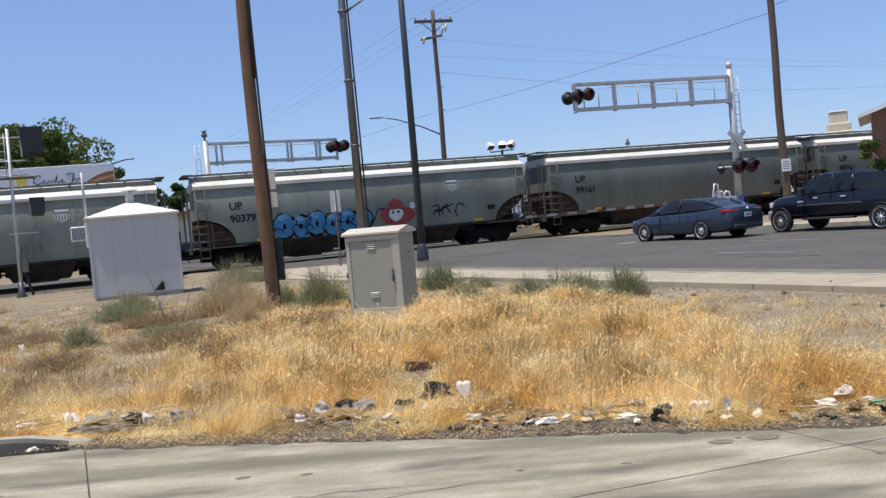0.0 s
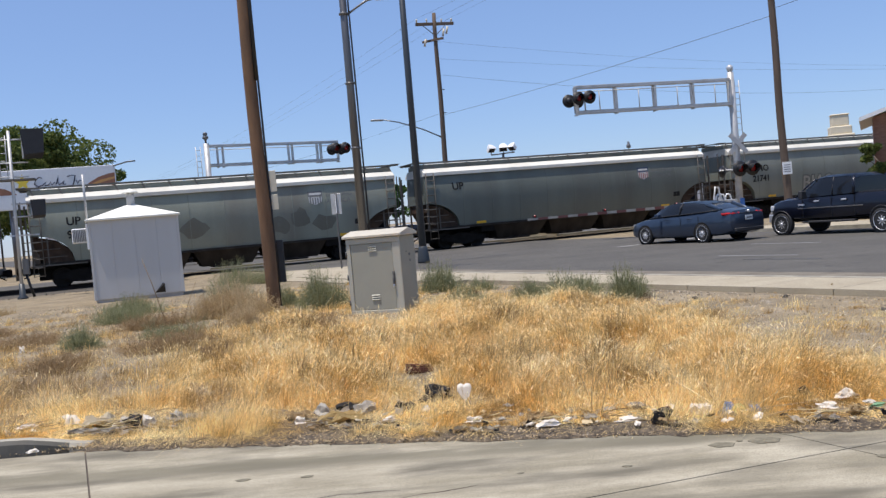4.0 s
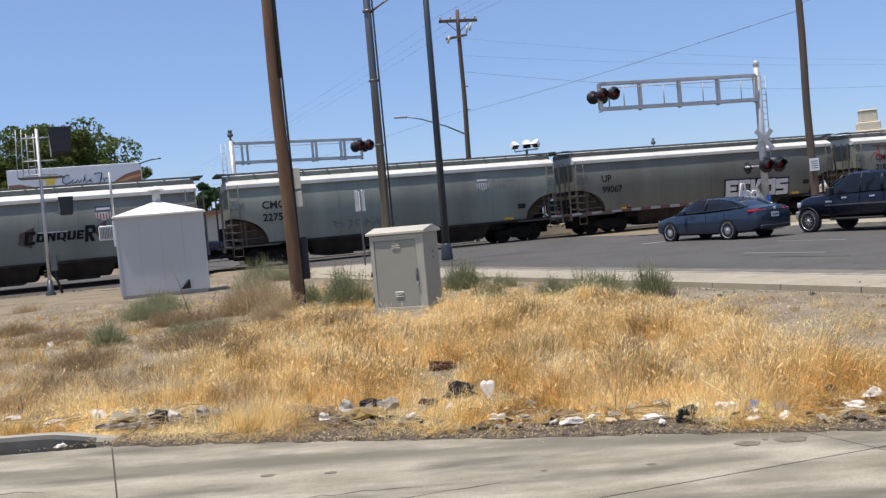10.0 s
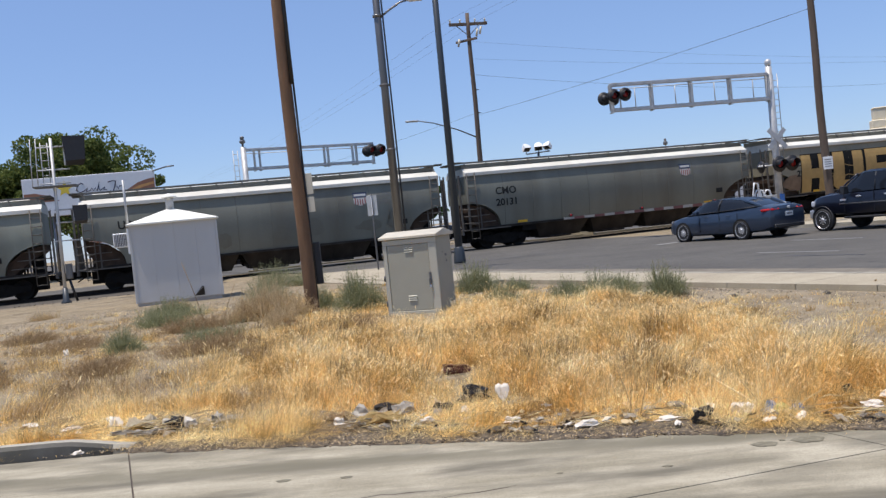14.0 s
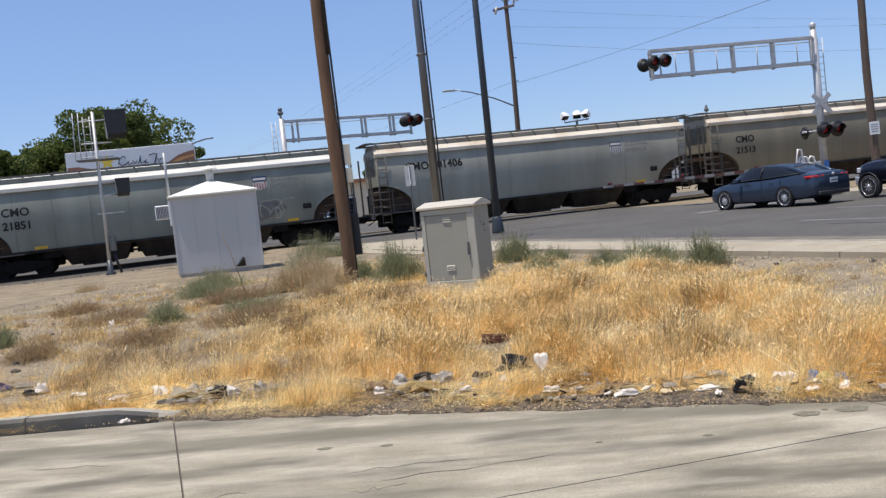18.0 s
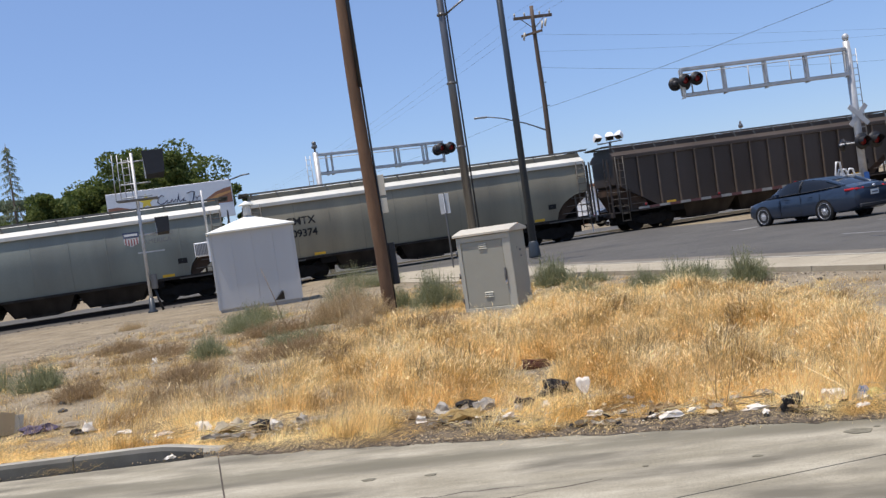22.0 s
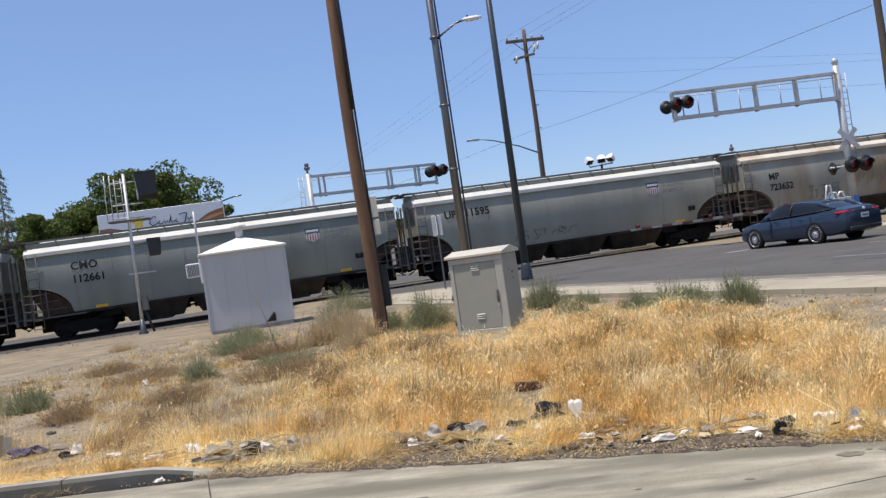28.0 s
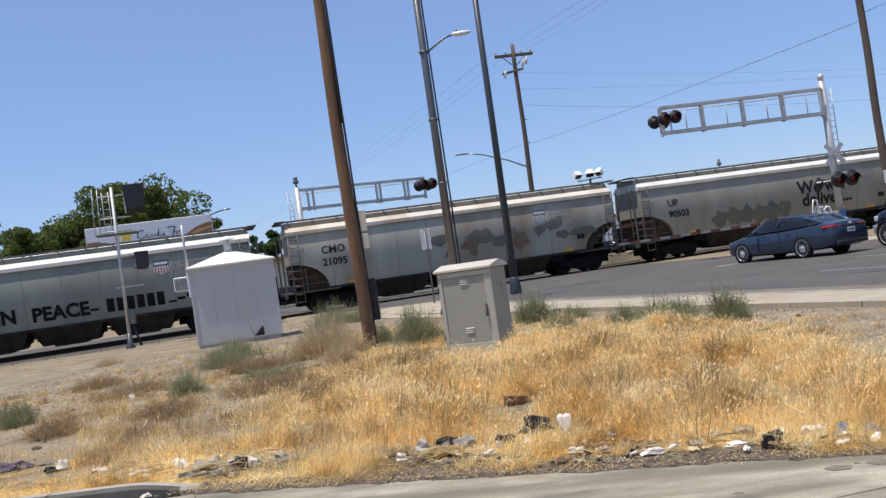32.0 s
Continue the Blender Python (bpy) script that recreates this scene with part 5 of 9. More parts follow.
def wagon(no):
    kind, paint, roof, marks, number, logo, extra = CARS[no]
    flat = kind == "rib"
    label = "%s %s hopper wagon %s" % (WORDS[paint], "ribbed" if flat else "round-sided", EXTRA_WORDS.get(extra, "on rails"))
    car = thing("hopper_wagon", pose(0, 0, 0), label.strip(), "freight wagon", "wagons of the train")
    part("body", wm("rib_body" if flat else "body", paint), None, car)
    part("roof", wm("roof", paint if flat else roof), None, car, "pale sloping roof sheet" if roof == "roof_pale" and not flat else "stained roof sheet")
    part("coaming", wm("coaming", paint if roof != "roof_rust" else "coaming_tan"), None, car)
    part("walkway", wm("walkway", "grate"), None, car, "grated metal roof walkway on slanting brackets")
    for i in range(5):
        part("hatch_cover", wm("hatch", roof), None, car, at=pose((i - 2) * (2 * HALF - 1.0) / 5, 0, 0))
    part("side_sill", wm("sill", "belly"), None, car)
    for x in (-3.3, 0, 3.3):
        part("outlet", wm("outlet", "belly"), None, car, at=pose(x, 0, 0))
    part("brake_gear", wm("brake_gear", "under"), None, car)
    for turn in (0, 180):
        part("end_platform", wm("end", "hop_brown" if paint == "hop_brown" else "frame_pale"), None, car, at=pose(0, 0, 0, 0, 0, turn))
        ends = "hop_brown" if paint == "hop_brown" else "frame_pale"
        for x in (HALF + .34, HALF - .06):
            for y in (-1.42, 1.42):
                q = pose(0, 0, 0, 0, 0, turn) @ Vector((x, y, 0))
                part("end_post", wm("end_post", ends), None, car, at=pose(q.x, q.y, 0))
        part("end_railing", wm("end_railing", ends), None, car, at=pose(0, 0, 0, 0, 0, turn) if turn == 0 else Matrix.Scale(-1, 4, (1, 0, 0)))
        part("end_ladder", wm("end_ladder", ends), None, car, at=pose(0, 0, 0, 0, 0, turn) if turn == 0 else Matrix.Scale(-1, 4, (1, 0, 0)))
        part("brake_cylinder", wm("brake_cylinder", "under"), None, car, at=pose(0, 0, 0, 0, 0, turn))
        part("slope_sheet", wm("slope_sheet" if turn == 0 else "slope_sheet_shade_fill", "slope_rust"), None, car, "rust-brown sloping end sheet darkened for the arch's shade", at=pose(0, 0, 0, 0, 0, turn))
        part("coupler", wm("coupler", "under"), None, car, at=pose(0, 0, 0, 0, 0, turn))
    part("ladder", wm("ladder", "frame_pale"), None, car)
    part("ladder", wm("ladder", "frame_pale"), None, car, at=pose(-2 * HALF + .52, 0, 0))
    for x in (-6.6, 6.6):
        bogie = part("bogie", wm("bogie_frame", "under"), None, car, "dark greasy bogie", at=pose(x, 0, 0))
        for d in (-.89, .89):
            part("wheelset", wm("wheelset", "wheel"), None, bogie, at=pose(d, 0, 0))
    if flat:
        for turn in (0, 180):
            part("top_chord", wm("top_chord", paint), None, car, at=pose(0, 0, 0, 0, 0, turn))
        bm_key = ("post", paint)
        if bm_key not in W_ME:
            bm = bmesh.new()
            box(bm, -.035, .035, -1.575, -1.449, SILL, EAVE - .02, .012)
            # posts are coloured lighter than the body; the pale ones have sunlight painted in
            W_ME[bm_key] = finish(bm, "side_post", M["post_brown" if paint == "hop_brown" else "post_pale"])
        for i in range(16):
            x = -HALF + .25 + i * (2 * HALF - .5) / 15
            d = HALF - abs(x)
            z0 = SILL if d > 2.4 else 2.55 - (2.55 - SILL) * d / 2.4
            f = (EAVE - z0) / (EAVE - SILL)
            o = part("side_post", W_ME[bm_key], None, car)
            o.scale = (1, 1, f)
            o.location = (x, 0, EAVE * (1 - f))
    else:
        if ("seam", paint) not in W_ME:
            bm = bmesh.new()
            rings = [[(-.02, -bulge(z) - .001, z), (0, -bulge(z) - .014, z), (.02, -bulge(z) - .001, z)] for z in np.linspace(SILL, EAVE - .02, 8)]
            loft(bm, rings, closed=False, caps=False)
            W_ME["seam", paint] = finish(bm, "weld_seam", M[paint])
        for i in range(9):
            part("weld_seam", W_ME["seam", paint], None, car, at=pose(-6.6 + i * 1.65, 0, 0))
    ink = "ink"
    if marks and number:
        up, x = (.28, -6.75) if number.startswith("11") else (0, -7.1)
        side_text(car, marks, x, 2.80 + up, .52, ink, .012, flat=flat)
        side_text(car, number, x, 2.20 + up, .50, ink, .012, flat=flat)
    elif marks:
        side_text(car, marks, -7.2, 3.08, .54, ink, .015, flat=flat)
    if logo:
        shield(car, 4.1, 2.85, logo, flat)
        if not flat:
            side_text(car, "BUILDING", 5.0, 3.22, .30, "ink_grey")
            side_text(car, "AMERICA", 5.0, 2.90, .30, "ink_grey")
    for x in (-5.9, 5.6):
        bar(car, x, 1.2, .55, .13, "yellow", "reflector", flat)
    bar(car, 6.4, 1.75, .42, .25, "ink", "data_panel", flat)
    decorate(car, no, extra, flat)
    return car


RUN = [(0, 0.0), (3.5, 72.34), (5.5, 113.68), (8, 165.72), (10, 207.8), (13.5, 280.63), (15.5, 321.77), (18, 373.53), (21, 435.77), (25.5, 527.94), (27.5, 569.55), (29, 600.61), (32, 661.74)]


def joint_place(i):
    if i < 0:
        return JOINTS[0] + 18.9 * i
    if i >= len(JOINTS):
        return JOINTS[-1] + 18.9 * (i - len(JOINTS) + 1)
    return JOINTS[i]


# cut all stencils once, before the wagons fill the scene
for kind_, paint_, roof_, marks_, number_, logo_, extra_ in CARS.values():
    if marks_ and number_:
        lettering(marks_, .52, .012), lettering(number_, .50, .012)
    elif marks_:
        lettering(marks_, .54, .015)
lettering("BUILDING", .30), lettering("AMERICA", .30)
TRAIN = []
for no in sorted(CARS):
    TRAIN.append((wagon(no), 0.5 * (joint_place(no) + joint_place(no + 1))))


def motions():
    for car, s0 in TRAIN:
        rows = []
        for t, run in RUN:
            p = rail_point(s0 - run)
            rows.append((t, pose(p.x, p.y, 0, 0, 0, math.degrees(ANGLE))))
        walk(car, rows)


# ---------------------------------------------------------------- things near the railway and the lot
def cabinet():
    c = thing("utility_cabinet", pose(-1.22, 15.83, -0.03, 0, 0, -24.6), "tan-grey metal utility cabinet on a concrete plinth in dry grass", "utility cabinet")
    w, d, h = 0.53, 0.56, 1.42
    bm = bmesh.new()
    box(bm, -w - .04, w + .04, -.02, d + .06, -.2, .07, .012)
    part("plinth", bm, M["plinth"], c)
    bm = bmesh.new()
    box(bm, -w, w, .02, d, .07, h, .012, 2)
    part("body", bm, M["cabinet"], c)
    # door frame round a recessed door panel
    for name, q in (("frame_rail", (-w + .004, w - .004, .075, .16)), ("frame_rail", (-w + .004, w - .004, h - .10, h - .01)), ("frame_stile", (-w + .004, -w + .085, .162, h - .102)), ("frame_stile", (w - .15, w - .004, .162, h - .102))):
        bm = bmesh.new()
        box(bm, q[0], q[1], -.008, .02, q[2], q[3], .005)
        part(name, bm, M["cabinet_trim"], c)
    bm = bmesh.new()
    box(bm, -w + .09, w - .155, .004, .022, .167, h - .107, .006)
    door = part("door", bm, M["cabinet"], c)
    for z in (1.18, .34):
        for i in range(3):
            bm = bmesh.new()
            loft(bm, [[(x, -.002, z + i * .036), (x, -.016, z + i * .036 + .004), (x, -.002, z + i * .036 + .018)] for x in (-.09, .07)], smooth=False)
            part("louvre", bm, M["cabinet_trim"], door, "pale pressed louvre")
    bm = bmesh.new()
    box(bm, w - .175, w - .135, -.035, -.008, .62, .82, .008)
    box(bm, w - .168, w - .142, -.06, -.03, .60, .72, .006)
    part("handle", bm, M["galv"], door, "worn steel latch handle")
    bm = bmesh.new()
    rod(bm, (w - .155, -.03, .60), (w - .155, -.03, .54), .018, seg=8)
    part("padlock", bm, M["chrome"], door)
    for z in (.3, .75, 1.15):
        bm = bmesh.new()
        rod(bm, (-w + .0, -.012, z - .05), (-w + .0, -.012, z + .05), .014, seg=8)
        part("hinge", bm, M["galv"], door)
    # shallow sloped lid with a lip
    bm = bmesh.new()
    ring = lambda x: [(x, -.05, h), (x, -.05, h + .045), (x, d * .5, h + .13), (x, d + .05, h + .045), (x, d + .05, h)]
    loft(bm, [ring(-w - .045), ring(w + .045)], smooth=False)
    bmesh.ops.bevel(bm, geom=bm.edges[:], offset=.006, segments=1, affect="EDGES")
    part("lid", bm, M["pale_metal"], c, "pale weathered sloping lid")
    for x, y, z, s in ((w + .004, .30, 1.06, .04), (w + .004, .32, .96, .03), (w + .004, .2, 1.12, .02)):
        bm = bmesh.new()
        box(bm, w, x, y, y + s * 1.5, z, z + s)
        part("sticker", bm, M["ink_grey"], c, "small dark sticker")
    bm = bmesh.new()
    pipe(bm, [(-w - .03, .1, 0), (-w - .03, .1, 1.0), (-w - .03, .12, 1.2), (-w + .02, .14, 1.24)], .018)
    part("conduit", bm, M["galv"], c)


def shed():
    tilt = 20.0
    s = thing("equipment_shed", pose(-9.06, 27.17, 0.06, 0, 0, tilt), "white lavender metal equipment shed with a pyramid roof", "shed")
    w, d, h = 1.24, 2.1, 2.36
    bm = bmesh.new()
    box(bm, -w + .02, w - .02, .02, d - .02, -.3, .05)
    part("base", bm, M["plinth"], s)
    bm = bmesh.new()
    box(bm, -w, w, .012, d, .05, h)
    part("body", bm, M["shed"], s)
    for i in range(4):
        x0 = -w + i * 2 * w / 4
        bm = bmesh.new()
        box(bm, x0 + .0015, x0 + 2 * w / 4 - .0015, -.012 - .002 * (i % 2), .012, .06, h, .002)
        part("wall_panel", bm, M["shed"], s)
    for x in (-w, w):
        bm = bmesh.new()
        box(bm, x - .035, x + .035, -.03, .04, .05, h, .006)
        part("corner_trim", bm, M["shed"], s)
    # bent-up lower corner of a panel
    bm = bmesh.new()
    vs = [bm.verts.new(p) for p in ((.42, -.03, .10), (.72, -.03, .10), (.70, -.17, .36), (.66, -.03, .38))]
    bm.faces.new(vs[:3])
    bm.faces.new((vs[0], vs[2], vs[3]))
    bm.faces.new((vs[1], vs[3], vs[2]))
    part("bent_flap", bm, M["black"], s, "dark bent panel corner")
    bm = bmesh.new()
    box(bm, -w - .10, w + .10, -.10, d + .10, h, h + .05, .01)
    part("eave", bm, M["shed_roof"], s)
    bm = bmesh.new()
    a = [bm.verts.new(p) for p in ((-w - .1, -.1, h + .052), (w + .1, -.1, h + .052), (w + .1, d + .1, h + .052), (-w - .1, d + .1, h + .052))]
    t = [bm.verts.new(p) for p in ((-.10, d * .5 - .1, h + .45), (.10, d * .5 - .1, h + .45), (.10, d * .5 + .1, h + .45), (-.10, d * .5 + .1, h + .45))]
    for i in range(4):
        bm.faces.new((a[i], a[(i + 1) % 4], t[(i + 1) % 4], t[i]))
    bm.faces.new(t)
    bm.faces.new(a[::-1])
    part("roof", bm, M["shed_roof"], s)
    bm = bmesh.new()
    rod(bm, (0, d * .5, h + .42), (0, d * .5, h + .82), .12, seg=16)
    part("flue", bm, M["shed"], s)
    bm = bmesh.new()
    lathe(bm, [(.13, h + .80), (.24, h + .80), (.235, h + .83), (.02, h + .94)], 16, (0, d * .5, 0))
    part("flue_cap", bm, M["shed_roof"], s)
    bm = bmesh.new()
    box(bm, -w - .50, -w - .04, .55, 1.15, 1.76, 2.19, .02)
    ac = part("air_conditioner", bm, M["white"], s, "boxy window air conditioner")
    for i in range(9):
        bm = bmesh.new()
        x = -w - .47 + i * .046
        box(bm, x, x + .02, .53, .55, 1.80, 2.15)
        part("grille_bar", bm, M["ink_grey"], ac)
    bm = bmesh.new()
    pipe(bm, [(-w - .04, .25, 2.3), (-w - .04, .25, 3.1), (-w - .04, .25, 3.75)], .035)
    part("conduit_mast", bm, M["silver"], s, "thin upright conduit mast")
    bm = bmesh.new()
    box(bm, -w - .09, -w - .03, -.02, .10, 1.55, 2.3, .01)
    part("downpipe", bm, M["white"], s)


def wood_pole(name, x, y, h, r0, r1, mat, lean, label, low=-0.6, group="utility poles"):
    """A slightly crooked tapering pole."""
    p = thing(name, pose(x, y, level(x, y), 0, lean, 0), label, "utility pole", group)
    bm = bmesh.new()
    n = 14
    pipe(bm, [(0.02 * math.sin(i * .9), 0.02 * math.cos(i * 1.3), low + (h - low) * i / n) for i in range(n + 1)], [r0 + (r1 - r0) * i / n for i in range(n + 1)], 16)
    part("shaft", bm, M[mat], p)
    return p


def poles():
    p = wood_pole("utility_pole", -3.58, 18.87, 12.5, .145, .105, "wood", -0.55, "brown weathered wooden utility pole standing in dry brush")
    bm = bmesh.new()
    pipe(bm, [(.15, -.02, -.3), (.155, -.02, 2.0), (.15, -.02, 5.0), (.13, -.02, 12.0)], .022)
    part("ground_cable", bm, M["black"], p, "dark cable down the side")
    bm = bmesh.new()
    pipe(bm, [(.13, -.06, 4.7), (.14, -.06, 6.6), (.12, -.06, 8.8)], .045)
    part("conduit", bm, M["black"], p, "dark conduit")
    for z0, z1 in ((2.42, 2.85), (2.05, 2.36)):
        bm = bmesh.new()
        box(bm, .17, .31, -.02, -.008, z0, z1, .004)
        part("warning_sign", bm, M["pale_metal"], p, "bleached blank sign plate")
    bm = bmesh.new()
    box(bm, .15, .30, .02, .10, .55, 1.42, .01)
    part("meter_box", bm, M["black"], p, "black metal box")
    # wooden pole beyond the road
    x, y = 14.15, 37.4
    p = wood_pole("utility_pole", x, y, 14, .165, .12, "wood_grey", -0.6, "tall brown wooden utility pole with a white notice")
    bm = bmesh.new()
    box(bm, -.19, .19, -.225, -.205, 2.25, 2.75, .006)
    part("notice", bm, M["white"], p, "white paper notice")
    for i in range(4):
        bm = bmesh.new()
        box(bm, -.13, .13, -.229, -.226, 2.35 + i * .09, 2.38 + i * .09)
        part("notice_line", bm, M["ink_grey"], p)
    bm = bmesh.new()
    lathe(bm, [(.205, .85), (.225, .86), (.225, 1.02), (.205, 1.03)], 18)
    part("band", bm, M["yellow"], p, "yellow band")
    # far pole with a crossarm and a street lamp
    p = wood_pole("utility_pole", 0.62, 64.0, 15.9, .21, .13, "wood_grey", 0.4, "grey wooden utility pole with a crossarm and street lamp")
    bm = bmesh.new()
    box(bm, -1.35, 1.35, -.08, .08, 15.05, 15.25, .015)
    arm = part("crossarm", bm, M["wood_grey"], p, at=pose(0, 0, 0, 0, 0, 12))
    for x in (-1.25, -.55, .5, 1.2):
        bm = bmesh.new()
        lathe(bm, [(.03, 15.25), (.07, 15.3), (.04, 15.36), (.075, 15.4), (.035, 15.5)], 10, (x, 0, 0))
        part("insulator", bm, M["pale_metal"], arm)
    for s in (-1, 1):
        bm = bmesh.new()
        rod(bm, (s * .8, -.09, 15.06), (0, -.12, 14.3), .03, seg=6)
        part("brace", bm, M["galv"], p)
    bm = bmesh.new()
    box(bm, -1.0, .75, -.25, -.12, 13.95, 14.1, .01)
    part("lower_arm", bm, M["wood_grey"], p, at=pose(0, 0, 0, 0, 0, -35))
    for x, z in ((-.8, 13.6), (.5, 14.2), (.75, 14.35)):
        bm = bmesh.new()
        rod(bm, (x, -.3, z), (x + .12, -.3, z + .5), .07, seg=8)
        part("cutout_fuse", bm, M["pale_metal"], p)
    bm = bmesh.new()
    pipe(bm, [(-.15, 0, 7.35), (-1.4, -.4, 7.95), (-3.0, -.9, 8.5), (-4.1, -1.3, 8.72)], [.05, .045, .04, .035])
    part("lamp_arm", bm, M["galv"], p)
    bm = bmesh.new()
    loft(bm, [[(-4.0 - a, -1.28 - .3 * a, 8.74 + .02) , (-4.0 - a, -1.28 - .3 * a + b, 8.72), (-4.0 - a, -1.28 - .3 * a, 8.72 - .10), (-4.0 - a, -1.28 - .3 * a - b, 8.72)] for a, b in ((0, .05), (.2, .15), (.6, .16), (.85, .05))])
    part("lamp_head", bm, M["silver"], p)
    for z, dx in ((10.6, .6), (9.0, .5)):
        bm = bmesh.new()
        rod(bm, (.1, 0, z), (.35, 0, z), .03, seg=6)
        part("cable_clamp", bm, M["black"], p)


def light_poles():
    p = thing("street_light", pose(-2.56, 30.0, 0, 0, 0.0, 0), "tall galvanised steel street light pole with one lamp arm", "street light")
    bm = bmesh.new()
    rod(bm, (0, 0, 0.02), (0, 0, 13.5), .15, .10, 20)
    part("shaft", bm, M["galv"], p)
    bm = bmesh.new()
    box(bm, -.25, .25, -.25, .25, 0.02, .06, .01)
    part("base_plate", bm, M["galv"], p)
    for z in (4.1, 6.2, 8.45, 10.5):
        bm = bmesh.new()
        lathe(bm, [(.13, z), (.165, z + .01), (.165, z + .07), (.13, z + .08)], 18)
        part("collar", bm, M["galv"], p)
    bm = bmesh.new()
    pipe(bm, [(.05 + .165, -.05, .5), (.05 + .15, -.06, 4), (.05 + .12, -.06, 9), (.14, -.05, 13)], .028)
    part("conduit", bm, M["black"], p, "dark conduit strapped to the pole")
    bm = bmesh.new()
    pipe(bm, [(.1, 0, 8.45), (.35, 0, 8.62), (.75, .02, 8.86), (1.05, .03, 8.92)], .035)
    part("lamp_arm", bm, M["galv"], p)
    bm = bmesh.new()
    loft(bm, [[(x, .03 - b, 8.93 - c), (x, .03 - b * .7, 8.93 + c * .8), (x, .03 + b * .7, 8.93 + c * .8), (x, .03 + b, 8.93 - c)] for x, b, c in ((.98, .05, .03), (1.1, .13, .06), (1.45, .14, .06), (1.62, .05, .03))])
    part("lamp_head", bm, M["white"], p, "pale oval lamp head")
    bm = bmesh.new()
    rod(bm, (1.15, .03, 8.97), (1.15, .03, 9.05), .04, seg=8)
    part("photocell", bm, M["black"], p)
    q = thing("light_mast", pose(-0.78, 34.48, 0, 0, 0.25, 0), "tall dark painted steel mast at the kerb", "mast")
    bm = bmesh.new()
    rod(bm, (0, 0, 0.03), (0, 0, 14), .145, .10, 20)
    part("shaft", bm, M["dark_pole"], q)
    bm = bmesh.new()
    lathe(bm, [(.23, .02), (.23, .10), (.19, .5), (.16, .62), (.145, .64)], 20)
    part("base_cover", bm, M["dark_pole"], q, "grey base cover")
    # back of a small road sign on a post
    g = thing("road_sign", pose(-4.0, 35.6, 0.02, 0, 0, -8), "grey blank back of a small sign on a post", "road sign")
    bm = bmesh.new()
    box(bm, -.03, .03, -.03, .03, 0, 2.95, .005)
    part("post", bm, M["galv"], g)
    bm = bmesh.new()
    box(bm, -.20, .20, .032, .045, 2.12, 2.92, .004)
    part("plate", bm, M["silver"], g)
    bm = bmesh.new()
    box(bm, -.02, .02, -.035, -.031, 2.15, 2.9)
    part("bracket", bm, M["white"], g)


def lamp_unit(root, x, y, z, turn, s=1.0, face=1):
    """A round red flasher with a black backing disc and hood."""
    bm = bmesh.new()
    lathe(bm, [(.02, .03), (.31 * s, .02), (.31 * s, -.0), (.02, -.005)], 24, (0, 0, 0), "y")
    disc = part("backing_disc", bm, M["black"], root, "black round backing", at=pose(x, y, z, 0, 0, turn))
    bm = bmesh.new()
    n = 16
    rings = []
    for d in (-.01, -.34 * s):
        rings.append([(.17 * s * math.cos(a), d * (1 if math.sin(a) > -.2 else .35), .17 * s * math.sin(a)) for a in [2 * math.pi * i / n for i in range(n)]])
    loft(bm, rings, caps=False)
    part("hood", bm, M["black"], disc)
    bm = bmesh.new()
    lathe(bm, [(.01, -.05), (.10 * s, -.045), (.155 * s, -.02), (.155 * s, -.008), (.01, -.006)], 20, (0, 0, 0), "y")
    part("lens", bm, M["lens_red"], disc, "dark red lens")
    bm = bmesh.new()
    lathe(bm, [(.10 * s, .03), (.17 * s, .05), (.15 * s, .16), (.05 * s, .2)], 16, (0, 0, 0), "y")
    part("housing", bm, M["black"], disc)


def gantry(root, a, b, z0, z1, stops, y=0.0, slim=.045):
    """A two-chord signal bridge between x = a and b."""
    for nm, z in (("lower_chord", z0), ("upper_chord", z1)):
        for dy in (-.10, .10):
            bm = bmesh.new()
            box(bm, min(a, b), max(a, b), y + dy - .05, y + dy + .05, z - .07, z + .07, .008)
            part(nm, bm, M["silver"], root)
    for i in stops:
        x = a + (b - a) * i
        for dy in (-.10, .10):
            bm = bmesh.new()
            box(bm, x - slim, x + slim, y + dy - .04, y + dy + .04, z0, z1)
            part("upright", bm, M["silver"], root)
        bm = bmesh.new()
        box(bm, x - .04, x + .04, y - .16, y + .16, z0 - .13, z0 - .075)
        part("cross_tie", bm, M["silver"], root)
    bm = bmesh.new()
    rod(bm, (a, y - .2, z1 - .22), (b, y - .2, z1 - .22), .02, seg=6)
    part("hand_rail", bm, M["silver"], root)
    bm = bmesh.new()
    box(bm, min(a, b), max(a, b), y - .08, y + .08, z0 + .072, z0 + .09)
    part("walk_grating", bm, M["grate"], root)


